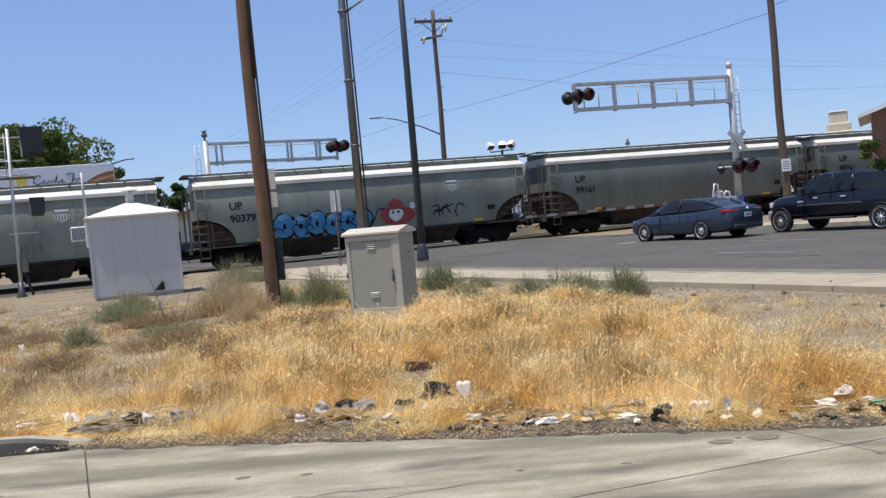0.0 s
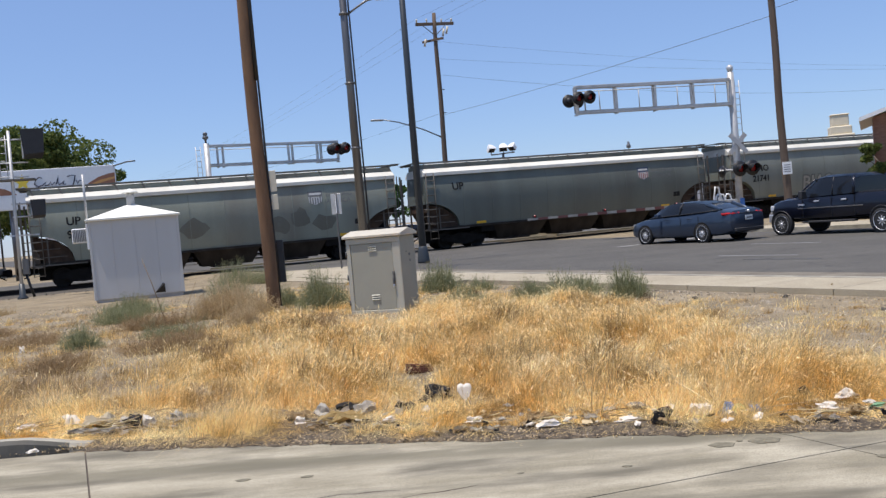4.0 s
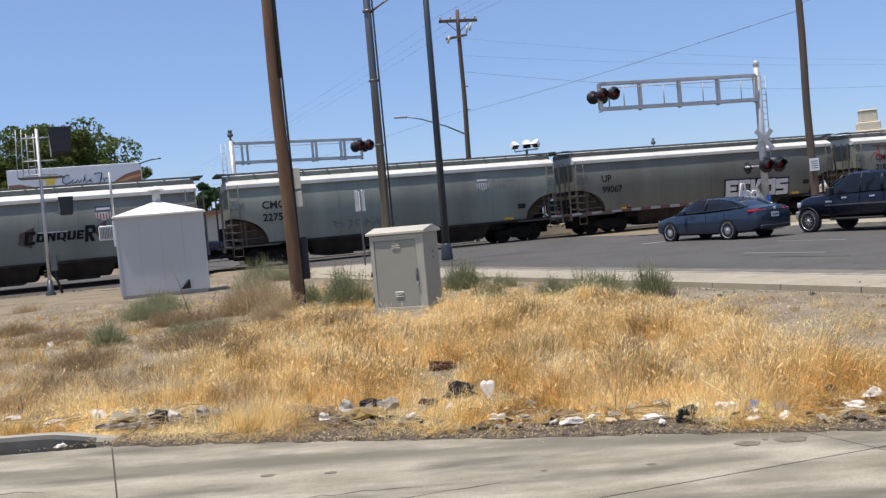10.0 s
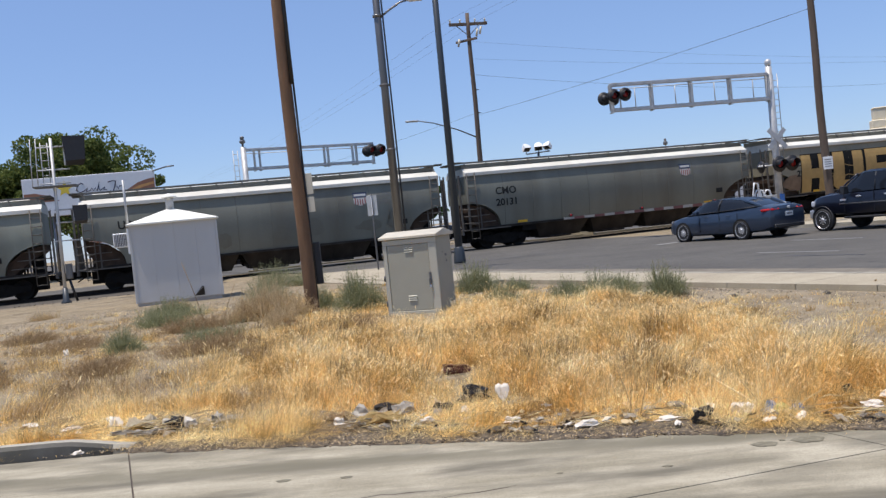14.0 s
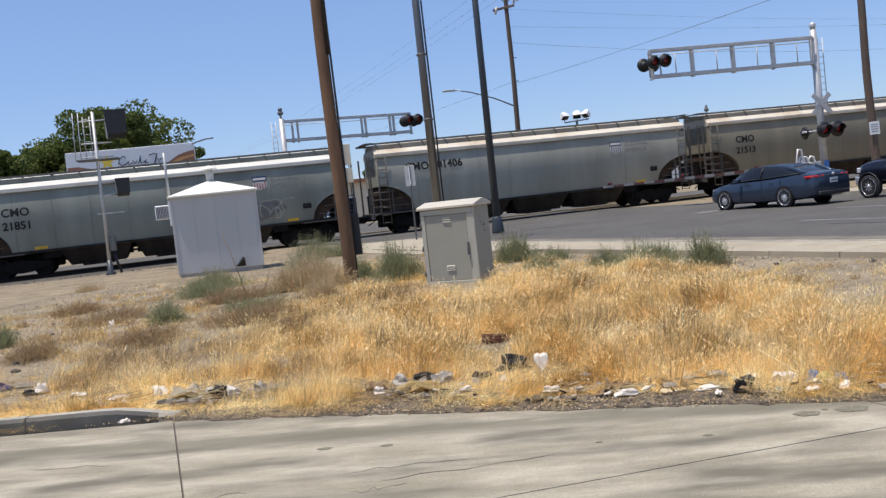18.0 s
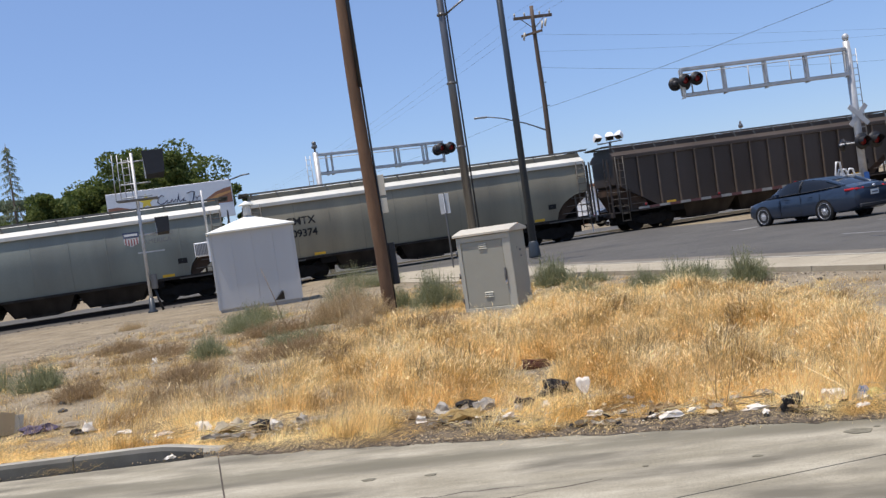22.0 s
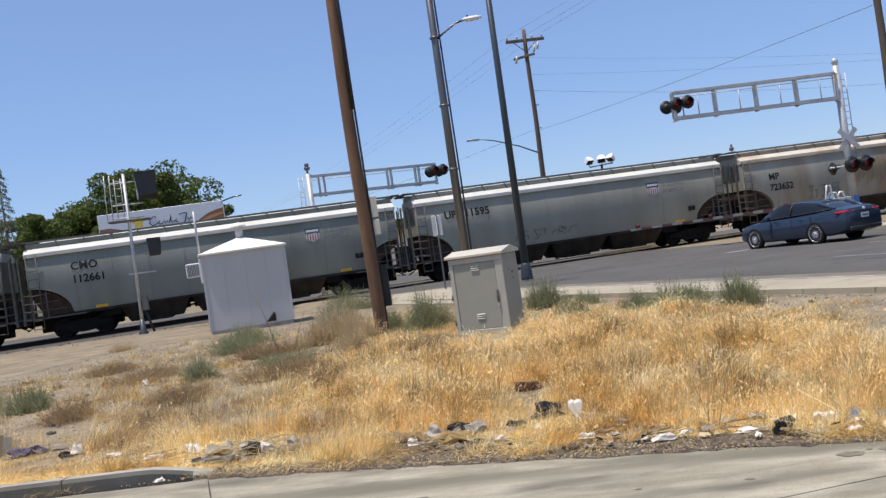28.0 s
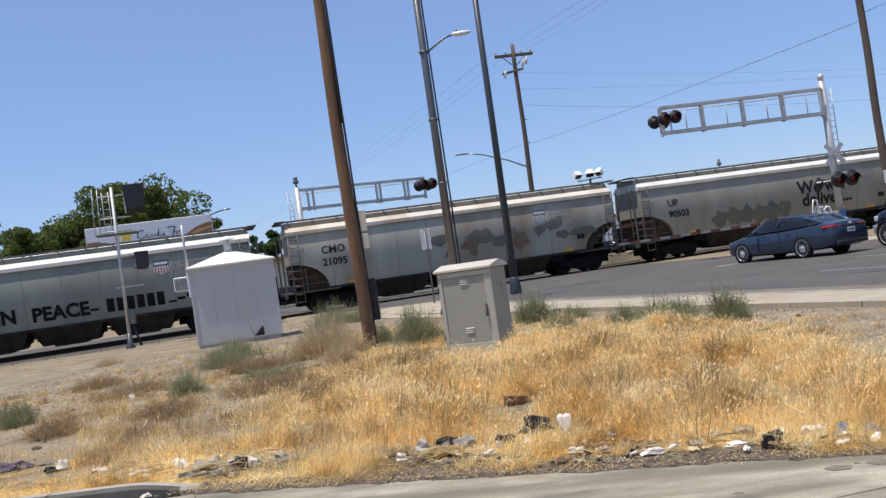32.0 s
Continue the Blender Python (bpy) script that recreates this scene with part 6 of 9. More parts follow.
def crossing_signals():
    # mast beyond the road, its arm over the approach lanes
    m = Vector((14.3, 43.9, 0))
    arm = Vector((6.4 - 14.3, 41.8 - 43.9, 0))
    turn = math.degrees(math.atan2(-arm.y, -arm.x))
    L = arm.length
    r = thing("crossing_signal", pose(m.x, m.y, 0, 0, 0, turn), "silver cantilever railway crossing signal with red flashers", "crossing signal", "crossing signals")
    bm = bmesh.new()
    rod(bm, (0, 0, 0), (0, 0, 7.35), .17, .15, 18)
    part("mast", bm, M["silver"], r)
    bm = bmesh.new()
    box(bm, -.35, .35, -.35, .35, 0, .35, .02)
    part("footing", bm, M["plinth"], r)
    bm = bmesh.new()
    lathe(bm, [(.03, 7.35), (.10, 7.37), (.15, 7.48), (.15, 7.60), (.09, 7.68), (.03, 7.70)], 16)
    part("bell", bm, M["silver"], r, "round pale signal bell")
    gantry(r, -L + .15, -.12, 5.85, 7.0, (0, .25, .5, .75, 1))
    for i in range(4):
        x = -L + .15 + (L - .27) * (i + .55) / 4
        bm = bmesh.new()
        rod(bm, (x, -.2, 5.9), (x, -.2, 6.78), .025, seg=6)
        part("rail_post", bm, M["silver"], r)
    for x, yy, z in ((-L - .10, .20, 6.43), (-L + .14, -.38, 6.47), (-L + .42, .38, 6.42), (-L + .68, -.38, 6.50)):
        lamp_unit(r, x, yy, z, 0 if yy < 0 else 180, .98)
    for x in (-L + .25, -L + .6):
        bm = bmesh.new()
        rod(bm, (x, 0, 5.95), (x, 0, 6.6), .035, seg=8)
        part("lamp_hanger", bm, M["silver"], r)
    # crossbuck
    for a in (45, -45):
        bm = bmesh.new()
        box(bm, -.62, .62, -.012, .012, -.11, .11)
        part("crossbuck_blade", bm, M["silver"], r, "grey back of a crossbuck blade", at=pose(.0, -.20 - (a > 0) * .03, 3.95, 0, a, 0))
    for x in (-.05, .62):
        lamp_unit(r, x, -.30, 2.75, 0, 1.2)
    bm = bmesh.new()
    rod(bm, (-1.1, -.2, 2.72), (.75, -.2, 2.72), .04, seg=8)
    part("lamp_bar", bm, M["silver"], r)
    lamp_unit(r, -.85, -.05, 2.68, 90, .95)
    # ladder beside the mast
    bm = bmesh.new()
    for x in (.26, .50):
        rod(bm, (x, .12, 3.0), (x, .12, 7.0), .022, seg=6)
    for z in np.arange(3.1, 7.0, .3):
        rod(bm, (.26, .12, z), (.50, .12, z), .015, seg=6)
    part("ladder", bm, M["silver"], r, "narrow steel ladder")
    bm = bmesh.new()
    box(bm, -.10, .12, -.22, -.17, 1.0, 1.35)
    part("blue_notice", bm, M["notice_blue"], r, "small blue notice")
    # gate mechanism: motor box, white counterweight arms
    bm = bmesh.new()
    box(bm, -1.05, -.5, -.25, .25, .75, 1.35, .03)
    part("gate_motor", bm, M["silver"], r)
    for x, y, z in ((-1.45, -.30, 1.98), (-1.2, -.28, 1.62), (-1.0, .28, 1.62), (-.85, -.28, 1.60)):
        bm = bmesh.new()
        if z > 2:
            box(bm, x - .05, x + .05, y - .03, y + .03, 1.1, z, .01)
        else:
            pipe(bm, [(x - .12, y, 1.0), (x - .1, y, 1.45), (x, y, z), (x + .16, y, z - .03), (x + .22, y, 1.35), (x + .2, y, 1.0)], .045)
        part("gate_arm_bracket", bm, M["white"], r, "white gate counterweight bracket")
    # lowered gate arm across the lanes, red and white stripes
    g = thing("crossing_gate", pose(m.x, m.y, 0, 0, 0, turn), "lowered striped crossing gate arm before the train", "crossing gate")
    n = 21
    for i in range(n):
        x0, x1 = -.9 - (10.94 - .9) * i / n, -.9 - (10.94 - .9) * (i + 1) / n
        h = .075 - .03 * i / n
        bm = bmesh.new()
        box(bm, x1 + .002, x0 - .002, -.42, -.38, 1.24 - h, 1.24 + h)
        part("stripe", bm, M["gate_red" if i % 2 else "gate_white"], g)
    for f in (.97, .66, .33):
        bm = bmesh.new()
        box(bm, -10.94 * f - .09, -10.94 * f + .09, -.45, -.35, 1.30, 1.42, .015)
        lamp = part("gate_lamp", bm, M["black"], g, "small dark gate lamp")
        bm = bmesh.new()
        lathe(bm, [(.01, -.47), (.05, -.46), (.05, -.45), (.01, -.449)], 12, (-10.94 * f, 0, 1.36), "y")
        part("lens", bm, M["lens_red"], lamp)
    bm = bmesh.new()
    box(bm, -1.0, -.4, -.45, -.26, 1.12, 1.34, .02)
    part("arm_clamp", bm, M["silver"], g)
    # far mast beyond the train
    a, b = Vector((-12.25, 49.6, 0)), Vector((-5.55, 53.6, 0))
    turn = math.degrees(math.atan2((b - a).y, (b - a).x))
    L = (b - a).length
    r = thing("crossing_signal", pose(a.x, a.y, 0, 0, 0, turn), "silver cantilever railway crossing signal beyond the track", "crossing signal", "crossing signals")
    bm = bmesh.new()
    rod(bm, (0, 0, 0), (0, 0, 6.75), .17, .15, 18)
    part("mast", bm, M["silver"], r)
    bm = bmesh.new()
    lathe(bm, [(.05, 6.75), (.06, 6.95), (.16, 7.0), (.16, 7.12), (.08, 7.16), (.12, 7.2), (.12, 7.32), (.03, 7.36)], 14)
    part("bell", bm, M["galv"], r)
    gantry(r, .12, L - .1, 5.55, 6.6, (.06, .1, .60, .63, .83, .86, 1), slim=.022)
    for x, yy, z in ((L - .1, -.45, 6.2), (L + .5, -.45, 6.2), (L + .02, .42, 6.2), (L + .6, .42, 6.2)):
        lamp_unit(r, x - .3, yy, z, 0 if yy < 0 else 180, 1.05)
    bm = bmesh.new()
    for x in (-.55, -.30):
        rod(bm, (x, .1, 3), (x, .1, 6.6), .022, seg=6)
    for z in np.arange(3.1, 6.6, .3):
        rod(bm, (-.55, .1, z), (-.30, .1, z), .015, seg=6)
    part("ladder", bm, M["silver"], r)


M["gate_red"] = material("faded red gate paint", (0.15, 0.055, 0.045), 0.6, var=0.25, scale=4)
M["gate_white"] = material("dusty white gate paint", (0.33, 0.305, 0.265), 0.6, var=0.2, scale=4)
M["notice_blue"] = material("blue enamel", (0.04, 0.14, 0.42), 0.4, var=0.1)


def block_signal():
    """The tall railway signal with its big black hoods."""
    r = thing("railway_signal", pose(-16.5, 35.75, -0.08, 0, 0.6, 18), "tall silver railway signal mast with large black hooded heads", "railway signal")
    bm = bmesh.new()
    rod(bm, (0, 0, 0), (0, 0, 6.55), .07, .06, 16)
    part("mast", bm, M["silver"], r)
    bm = bmesh.new()
    lathe(bm, [(.20, 0), (.20, .05), (.12, .14), (.10, .6)], 16)
    part("base", bm, M["dark_pole"], r)
    bm = bmesh.new()
    box(bm, .10, .34, -.12, .12, .95, 1.55, .015)
    part("junction_box", bm, M["galv"], r, "grey junction box")
    bm = bmesh.new()
    pipe(bm, [(.2, 0, .95), (.3, 0, .5), (.42, .05, .05)], .05)
    part("cable_pipe", bm, M["black"], r)

    def head(x, z, s):
        bm = bmesh.new()
        loft(bm, [[(x - .36 * s, -.02, z - .52 * s), (x + .30 * s, -.02, z - .52 * s), (x + .30 * s, -.02, z + .52 * s), (x - .36 * s, -.02, z + .52 * s)],
                  [(x - .28 * s, -.70 * s, z - .40 * s), (x + .44 * s, -.70 * s, z - .36 * s), (x + .48 * s, -.70 * s, z + .56 * s), (x - .36 * s, -.70 * s, z + .56 * s)]], smooth=False)
        h = part("hood", bm, M["black"], r, "large black tapered hood")
        for i in range(3):
            bm = bmesh.new()
            rod(bm, (x - .3 * s, .05, z - .35 * s + .35 * s * i), (x - .3 * s, .28, z - .35 * s + .35 * s * i), .13 * s, .10 * s, 14)
            part("lamp_back", bm, M["silver"], h)
        bm = bmesh.new()
        box(bm, x - .42 * s, x + .2 * s, -.015, .05, z - .5 * s, z + .5 * s, .02)
        part("backplate", bm, M["silver"], h)
    head(.85, 5.95, 1.0)
    head(.85, 3.45, .66)
    for z in (4.75, 5.3, 6.2, 3.2, 3.7):
        bm = bmesh.new()
        rod(bm, (-.55 if z > 4 else -.1, 0, z), (.62, 0, z), .03, seg=8)
        part("bracket", bm, M["silver"], r)
    bm = bmesh.new()
    box(bm, -.75, .85, -.45, .35, 4.60, 4.65)
    part("platform", bm, M["grate"], r, "small grated platform")
    for x in (-.75, -.55):
        bm = bmesh.new()
        pipe(bm, [(x, -.40, 4.62), (x + .02, -.42, 5.6), (x + .05, -.4, 6.5)], .018)
        part("guard_rail", bm, M["silver"], r)
    bm = bmesh.new()
    for x in (-.42, -.16):
        rod(bm, (x, .2, 4.65), (x, .2, 6.4), .02, seg=6)
    for z in np.arange(4.8, 6.4, .3):
        rod(bm, (-.42, .2, z), (-.16, .2, z), .013, seg=6)
    part("ladder", bm, M["silver"], r, "thin steel ladder")
    bm = bmesh.new()
    box(bm, -.25, .8, -.06, .06, 2.45, 2.5)
    part("lower_bracket", bm, M["silver"], r)


cabinet()
shed()
poles()
light_poles()
crossing_signals()
block_signal()


# ---------------------------------------------------------------- vehicles
M["paint_blue"] = material("dark blue-grey car paint", (0.022, 0.036, 0.062), 0.36, 0.2, var=0.05, scale=3, bump=0, coat=0.6)
M["paint_navy"] = material("black-navy truck paint", (0.006, 0.007, 0.014), 0.3, 0.0, var=0.05, scale=3, bump=0, coat=0.35, spec=0.35)
M["paint_silver"] = material("silver car paint", (0.50, 0.51, 0.52), 0.3, 0.6, var=0.05, scale=3, bump=0, coat=1.0)
M["paint_pale"] = material("white car paint", (0.74, 0.74, 0.73), 0.35, 0.0, var=0.04, scale=3, bump=0, coat=1.0)
M["tail"] = glass("red tail lamp", (0.42, 0.015, 0.015), 0.1)
M["head"] = glass("clear head lamp", (0.55, 0.56, 0.58), 0.08)
M["plastic"] = material("black plastic trim", (0.025, 0.025, 0.027), 0.6, var=0.1)
M["plate"] = material("number plate white", (0.66, 0.66, 0.64), 0.5, var=0.04)


def body_ring(x, w, zl, zt, crown=.03):
    h = zt - zl
    side = [(.78 * w, zl), (.95 * w, zl + .06), (w, zl + .28 * h), (.995 * w, zl + .55 * h), (.965 * w, zl + .80 * h), (.90 * w, zl + .94 * h), (.74 * w, zt)]
    return [(x, -y, z) for y, z in side] + [(x, 0, zt + crown)] + [(x, y, z) for y, z in side[::-1]]


def wheel(car, x, y, r, width, spokes, label):
    out = -1 if y < 0 else 1
    bm = bmesh.new()
    w = width / 2
    lathe(bm, [(r * .74, -w * .8), (r * .94, -w), (r, -w * .7), (r, w * .7), (r * .94, w), (r * .74, w * .8)], 28, (0, 0, 0), "y")
    t = part("wheel", bm, M["tyre"], car, label, at=pose(x, y, r))
    bm = bmesh.new()
    lathe(bm, [(r * .70, out * w * .2), (r * .76, out * w * .85), (r * .79, out * w * .92), (r * .79, out * w * .6), (r * .70, -out * w * .5)], 28, (0, 0, 0), "y")
    for i in range(spokes):
        a = 2 * math.pi * i / spokes
        c, s = math.cos(a), math.sin(a)
        u = Vector((c, 0, s))
        v = Vector((-s, 0, c))
        o = Vector((0, out * w * .82, 0))
        b2 = [bm.verts.new(u * rr + v * k + o * f) for rr, k, f in ((r * .10, -.018, 1.0), (r * .10, .018, 1.0), (r * .75, .02, .95), (r * .75, -.02, .95))]
        b3 = [bm.verts.new(vv.co - Vector((0, out * .03, 0))) for vv in b2]
        bm.faces.new(b2)
        bm.faces.new(b3[::-1])
        for j in range(4):
            bm.faces.new((b2[j], b2[(j + 1) % 4], b3[(j + 1) % 4], b3[j]))
    lathe(bm, [(.01, out * w * .9), (r * .17, out * w * .86), (r * .17, out * w * .5), (.01, out * w * .4)], 14, (0, 0, 0), "y")
    part("rim", bm, M["chrome"], t, "bright alloy rim")
    bm = bmesh.new()
    lathe(bm, [(.01, out * w * .3), (r * .70, out * w * .3), (r * .70, out * w * .1), (.01, out * w * .1)], 20, (0, 0, 0), "y")
    part("brake_disc", bm, M["under"], t)


def pane(car, name, pts, mat="car_glass", label=""):
    bm = bmesh.new()
    bm.faces.new([bm.verts.new(p) for p in pts])
    return part(name, bm, M[mat], car, label)


def sedan(m, paint, label, detail=True):
    c = thing("sedan", m, label, "car")
    st = [(-2.47, .70, .50, .92), (-2.42, .82, .33, 1.04), (-2.2, .895, .24, 1.10), (-1.85, .92, .22, 1.10), (-1.3, .925, .20, 1.06), (-.5, .925, .19, 1.01), (.4, .925, .19, .98), (1.05, .92, .19, .955), (1.6, .915, .20, .90), (2.05, .88, .22, .82), (2.32, .80, .26, .72), (2.44, .68, .34, .62), (2.47, .55, .42, .55)]
    bm = bmesh.new()
    loft(bm, [body_ring(*s) for s in st])
    part("body", bm, M[paint], c, smooth=True)
    gh = [(-2.02, .70, 1.09, 1.10), (-1.45, .74, 1.05, 1.335), (-.85, .735, 1.02, 1.435), (-.2, .73, 1.00, 1.455), (.35, .715, .98, 1.42), (.75, .69, .96, 1.27), (1.32, .66, .93, .945)]

    def ring(x, w, zb, zt, g=0.0):
        f = .80
        return [(x, -w * 1.14 - g, zb), (x, -w * (1.14 - .14 * f) - g, zb + (zt - zb) * .62), (x, -w * .86 - g, zt - .03 * (zt - zb) * 4 * .5), (x, -w * .55, zt + g), (x, 0, zt + .012 + g), (x, w * .55, zt + g), (x, w * .86 + g, zt - .06 * (zt - zb)), (x, w * (1.14 - .14 * f) + g, zb + (zt - zb) * .62), (x, w * 1.14 + g, zb)]
    bm = bmesh.new()
    loft(bm, [ring(*s) for s in gh])
    part("glasshouse", bm, M["car_glass"], c, "dark tinted windows", smooth=True)
    bm = bmesh.new()
    rs = [ring(x, w, zb, zt, .006)[2:7] for x, w, zb, zt in gh[1:6]]
    loft(bm, rs, closed=False, caps=False)
    bmesh.ops.solidify(bm, geom=bm.faces[:], thickness=.012)
    part("roof", bm, M[paint], c, smooth=True)
    # pillars along the glass edges
    for s in (1, -1):
        def strip(name, path, wd):
            bm = bmesh.new()
            pipe(bm, [(x, s * y, z) for x, y, z in path], wd, 6)
            part(name, bm, M[paint], c)
        def edge(i, k):
            p = ring(*gh[i], .004)[k]
            return (p[0], abs(p[1]), p[2])
        strip("pillar", [edge(5, 2), edge(6, 2), (1.36, .66, .93)], .03)
        strip("pillar", [edge(1, 2), edge(0, 2), (-2.08, .70, 1.08)], .06)
        bm = bmesh.new()
        pipe(bm, [(-.33, s * .835, .99), (-.36, s * .79, 1.25), (-.37, s * .64, 1.42)], .028, 6)
        part("pillar", bm, M["plastic"], c)
        bm = bmesh.new()
        pipe(bm, [(x, s * (w * 1.14 + .012), zb + .015) for x, w, zb, zt in gh], .014, 6)
        part("window_trim", bm, M["plastic"], c)
        bm = bmesh.new()
        loft(bm, [[(x, s * (.93 + .001), z) for x, z in ((.62, .95), (.62, 1.08))], [(x, s * 1.08, z) for x, z in ((.55, .97), (.57, 1.07))]], closed=False, caps=False)
        box(bm, .48, .66, min(s * .95, s * 1.13), max(s * .95, s * 1.13), .96, 1.09, .03, 2)
        part("mirror", bm, M[paint], c)
        for x in (-.95, .12):
            bm = bmesh.new()
            box(bm, x, x + .22, min(s * .918, s * .945), max(s * .918, s * .945), .84, .87, .01)
            part("door_handle", bm, M[paint], c)
        for x in (-1.42, 1.43):
            bm = bmesh.new()
            lathe(bm, [(.01, s * .78), (.375, s * .78), (.385, s * .926), (.36, s * .929), (.01, s * .90)], 28, (x, 0, .335), "y")
            part("wheel_arch", bm, M["under"], c)
            wheel(c, x, s * .835, .335, .22, 10, "dark tyre on a bright spoked rim")
        for x in (-.42, .55, -1.28):
            bm = bmesh.new()
            box(bm, x - .003, x + .003, min(s * .91, s * .9262), max(s * .91, s * .9262), .32, .93)
            part("door_gap", bm, M["plastic"], c)
        bm = bmesh.new()
        loft(bm, [[(-2.45, s * .40, .90), (-2.47, s * .40, .94), (-2.45, s * .40, .99)], [(-2.43, s * .72, .88), (-2.455, s * .74, .95), (-2.42, s * .72, 1.0)], [(-2.22, s * .905, .90), (-2.22, s * .925, .94), (-2.2, s * .905, .98)]])
        part("tail_lamp", bm, M["tail"], c, "red wrap-round tail lamp")
        bm = bmesh.new()
        loft(bm, [[(2.42, s * .62, .60), (2.44, s * .64, .66), (2.38, s * .62, .70)], [(2.1, s * .86, .70), (2.1, s * .89, .75), (2.05, s * .86, .80)]])
        part("head_lamp", bm, M["head"], c)
    bm = bmesh.new()
    box(bm, -2.50, -2.44, -.70, .70, .32, .46, .03)
    part("rear_diffuser", bm, M["plastic"], c)
    bm = bmesh.new()
    box(bm, -2.49, -2.465, -.17, .17, .70, .86, .005)
    p = part("number_plate", bm, M["plate"], c, "white plate with a dark bar")
    bm = bmesh.new()
    box(bm, -2.494, -2.491, -.13, .13, .755, .80)
    part("plate_bar", bm, M["ink_grey"], p)
    bm = bmesh.new()
    box(bm, -2.485, -2.46, -.42, .42, .925, .955, .006)
    part("tail_strip", bm, M["plastic"], c)
    bm = bmesh.new()
    lathe(bm, [(.01, -2.50), (.05, -2.495), (.05, -2.46), (.01, -2.46)], 14, (0, 0, .99), "x")
    part("badge", bm, M["chrome"], c)
    # long tail, short nose
    for o in c.children:
        if not o.name.startswith("wheel"):
            for v in o.data.vertices:
                if v.co.x < -1.85:
                    v.co.x = -1.85 + (v.co.x + 1.85) * 1.38
                elif v.co.x > 1.85:
                    v.co.x = 1.85 + (v.co.x - 1.85) * .76
    for o in [q for p in c.children if p.name.startswith("number_plate") for q in p.children]:
        for v in o.data.vertices:
            v.co.x = -1.85 + (v.co.x + 1.85) * 1.38
    return c


def pickup():
    c = thing("pickup_truck", pose(13.70, 30.9, -.02, 0, 0, 117), "dark navy crew-cab pickup truck with chrome wheels on the road", "pickup truck")
    st = [(-2.95, .92, .62, 1.28), (-2.9, .98, .55, 1.32), (-1.5, 1.0, .55, 1.33), (-.95, 1.0, .52, 1.32), (0, 1.0, .50, 1.30), (1.0, 1.0, .50, 1.28), (1.25, .99, .52, 1.27), (1.8, .98, .55, 1.25), (2.25, .96, .58, 1.20), (2.45, .92, .60, 1.12), (2.53, .84, .64, 1.02)]
    bm = bmesh.new()
    loft(bm, [body_ring(*s) for s in st])
    part("body", bm, M["paint_navy"], c, smooth=True)
    gh = [(-1.02, .86, 1.30, 1.32), (-.98, .84, 1.30, 1.82), (-.7, .82, 1.30, 1.93), (.3, .82, 1.28, 1.95), (.62, .80, 1.27, 1.90), (1.38, .80, 1.25, 1.27)]

    def ring(x, w, zb, zt, g=0.0):
        return [(x, -w * 1.12 - g, zb), (x, -w * 1.04 - g, zb + (zt - zb) * .62), (x, -w * .92 - g, zt - .10 * (zt - zb)), (x, -w * .6, zt + g), (x, w * .6, zt + g), (x, w * .92 + g, zt - .10 * (zt - zb)), (x, w * 1.04 + g, zb + (zt - zb) * .62), (x, w * 1.12 + g, zb)]
    bm = bmesh.new()
    loft(bm, [ring(*s) for s in gh])
    part("glasshouse", bm, M["car_glass"], c, "dark tinted windows", smooth=True)
    bm = bmesh.new()
    loft(bm, [ring(*s, .008)[2:6] for s in gh[1:5]], closed=False, caps=False)
    bmesh.ops.solidify(bm, geom=bm.faces[:], thickness=.015)
    part("roof", bm, M["paint_navy"], c, smooth=True)
    bm = bmesh.new()
    box(bm, -2.75, -1.1, -.82, .82, 1.20, 1.345)
    part("bed_floor", bm, M["plastic"], c, "dark load bed")
    for s in (1, -1):
        for path, wd, mt in (([(.62, .75, 1.86), (1.0, .84, 1.58), (1.40, .89, 1.28)], .03, "paint_navy"), ([(-.92, .78, 1.86), (-.95, .86, 1.6), (-.97, .93, 1.30)], .05, "paint_navy"), ([(-.12, .76, 1.88), (-.13, .85, 1.6), (-.13, .93, 1.3)], .025, "plastic")):
            bm = bmesh.new()
            pipe(bm, [(x, s * y, z) for x, y, z in path], wd, 6)
            part("pillar", bm, M[mt], c)
        y0, y1 = sorted((s * .985, s * 1.012))
        bm = bmesh.new()
        box(bm, -1.35, 1.25, y0, y1, .88, .92, .008)
        part("side_moulding", bm, M["galv"], c, "grey side moulding")
        bm = bmesh.new()
        box(bm, -1.0, 1.1, min(s * .80, s * 1.02), max(s * .80, s * 1.02), .40, .47, .02)
        part("side_step", bm, M["plastic"], c)
        for x in (-.75, .35):
            bm = bmesh.new()
            box(bm, x, x + .2, min(s * .99, s * 1.03), max(s * .99, s * 1.03), 1.10, 1.15, .01)
            part("door_handle", bm, M["chrome"], c)
        bm = bmesh.new()
        box(bm, .82, .98, min(s * .99, s * 1.26), max(s * .99, s * 1.26), 1.22, 1.50, .03)
        part("mirror", bm, M["plastic"], c)
        for x in (-1.99, 2.02):
            bm = bmesh.new()
            lathe(bm, [(.01, s * .82), (.43, s * .82), (.44, s * 1.003), (.415, s * 1.006), (.41, s * .93), (.01, s * .93)], 28, (x, 0, .43), "y")
            part("wheel_arch", bm, M["plastic"], c)
            wheel(c, x, s * .885, .385, .28, 8, "black tyre on a chrome wheel")
        for x in (-1.03, -.13, 1.05):
            bm = bmesh.new()
            box(bm, x - .004, x + .004, min(s * .97, s * 1.003), max(s * .97, s * 1.003), .58, 1.27)
            part("door_gap", bm, M["plastic"], c)
        bm = bmesh.new()
        box(bm, 2.36, 2.54, min(s * .62, s * .94), max(s * .62, s * .94), .86, 1.05, .03)
        part("head_lamp", bm, M["head"], c)
        bm = bmesh.new()
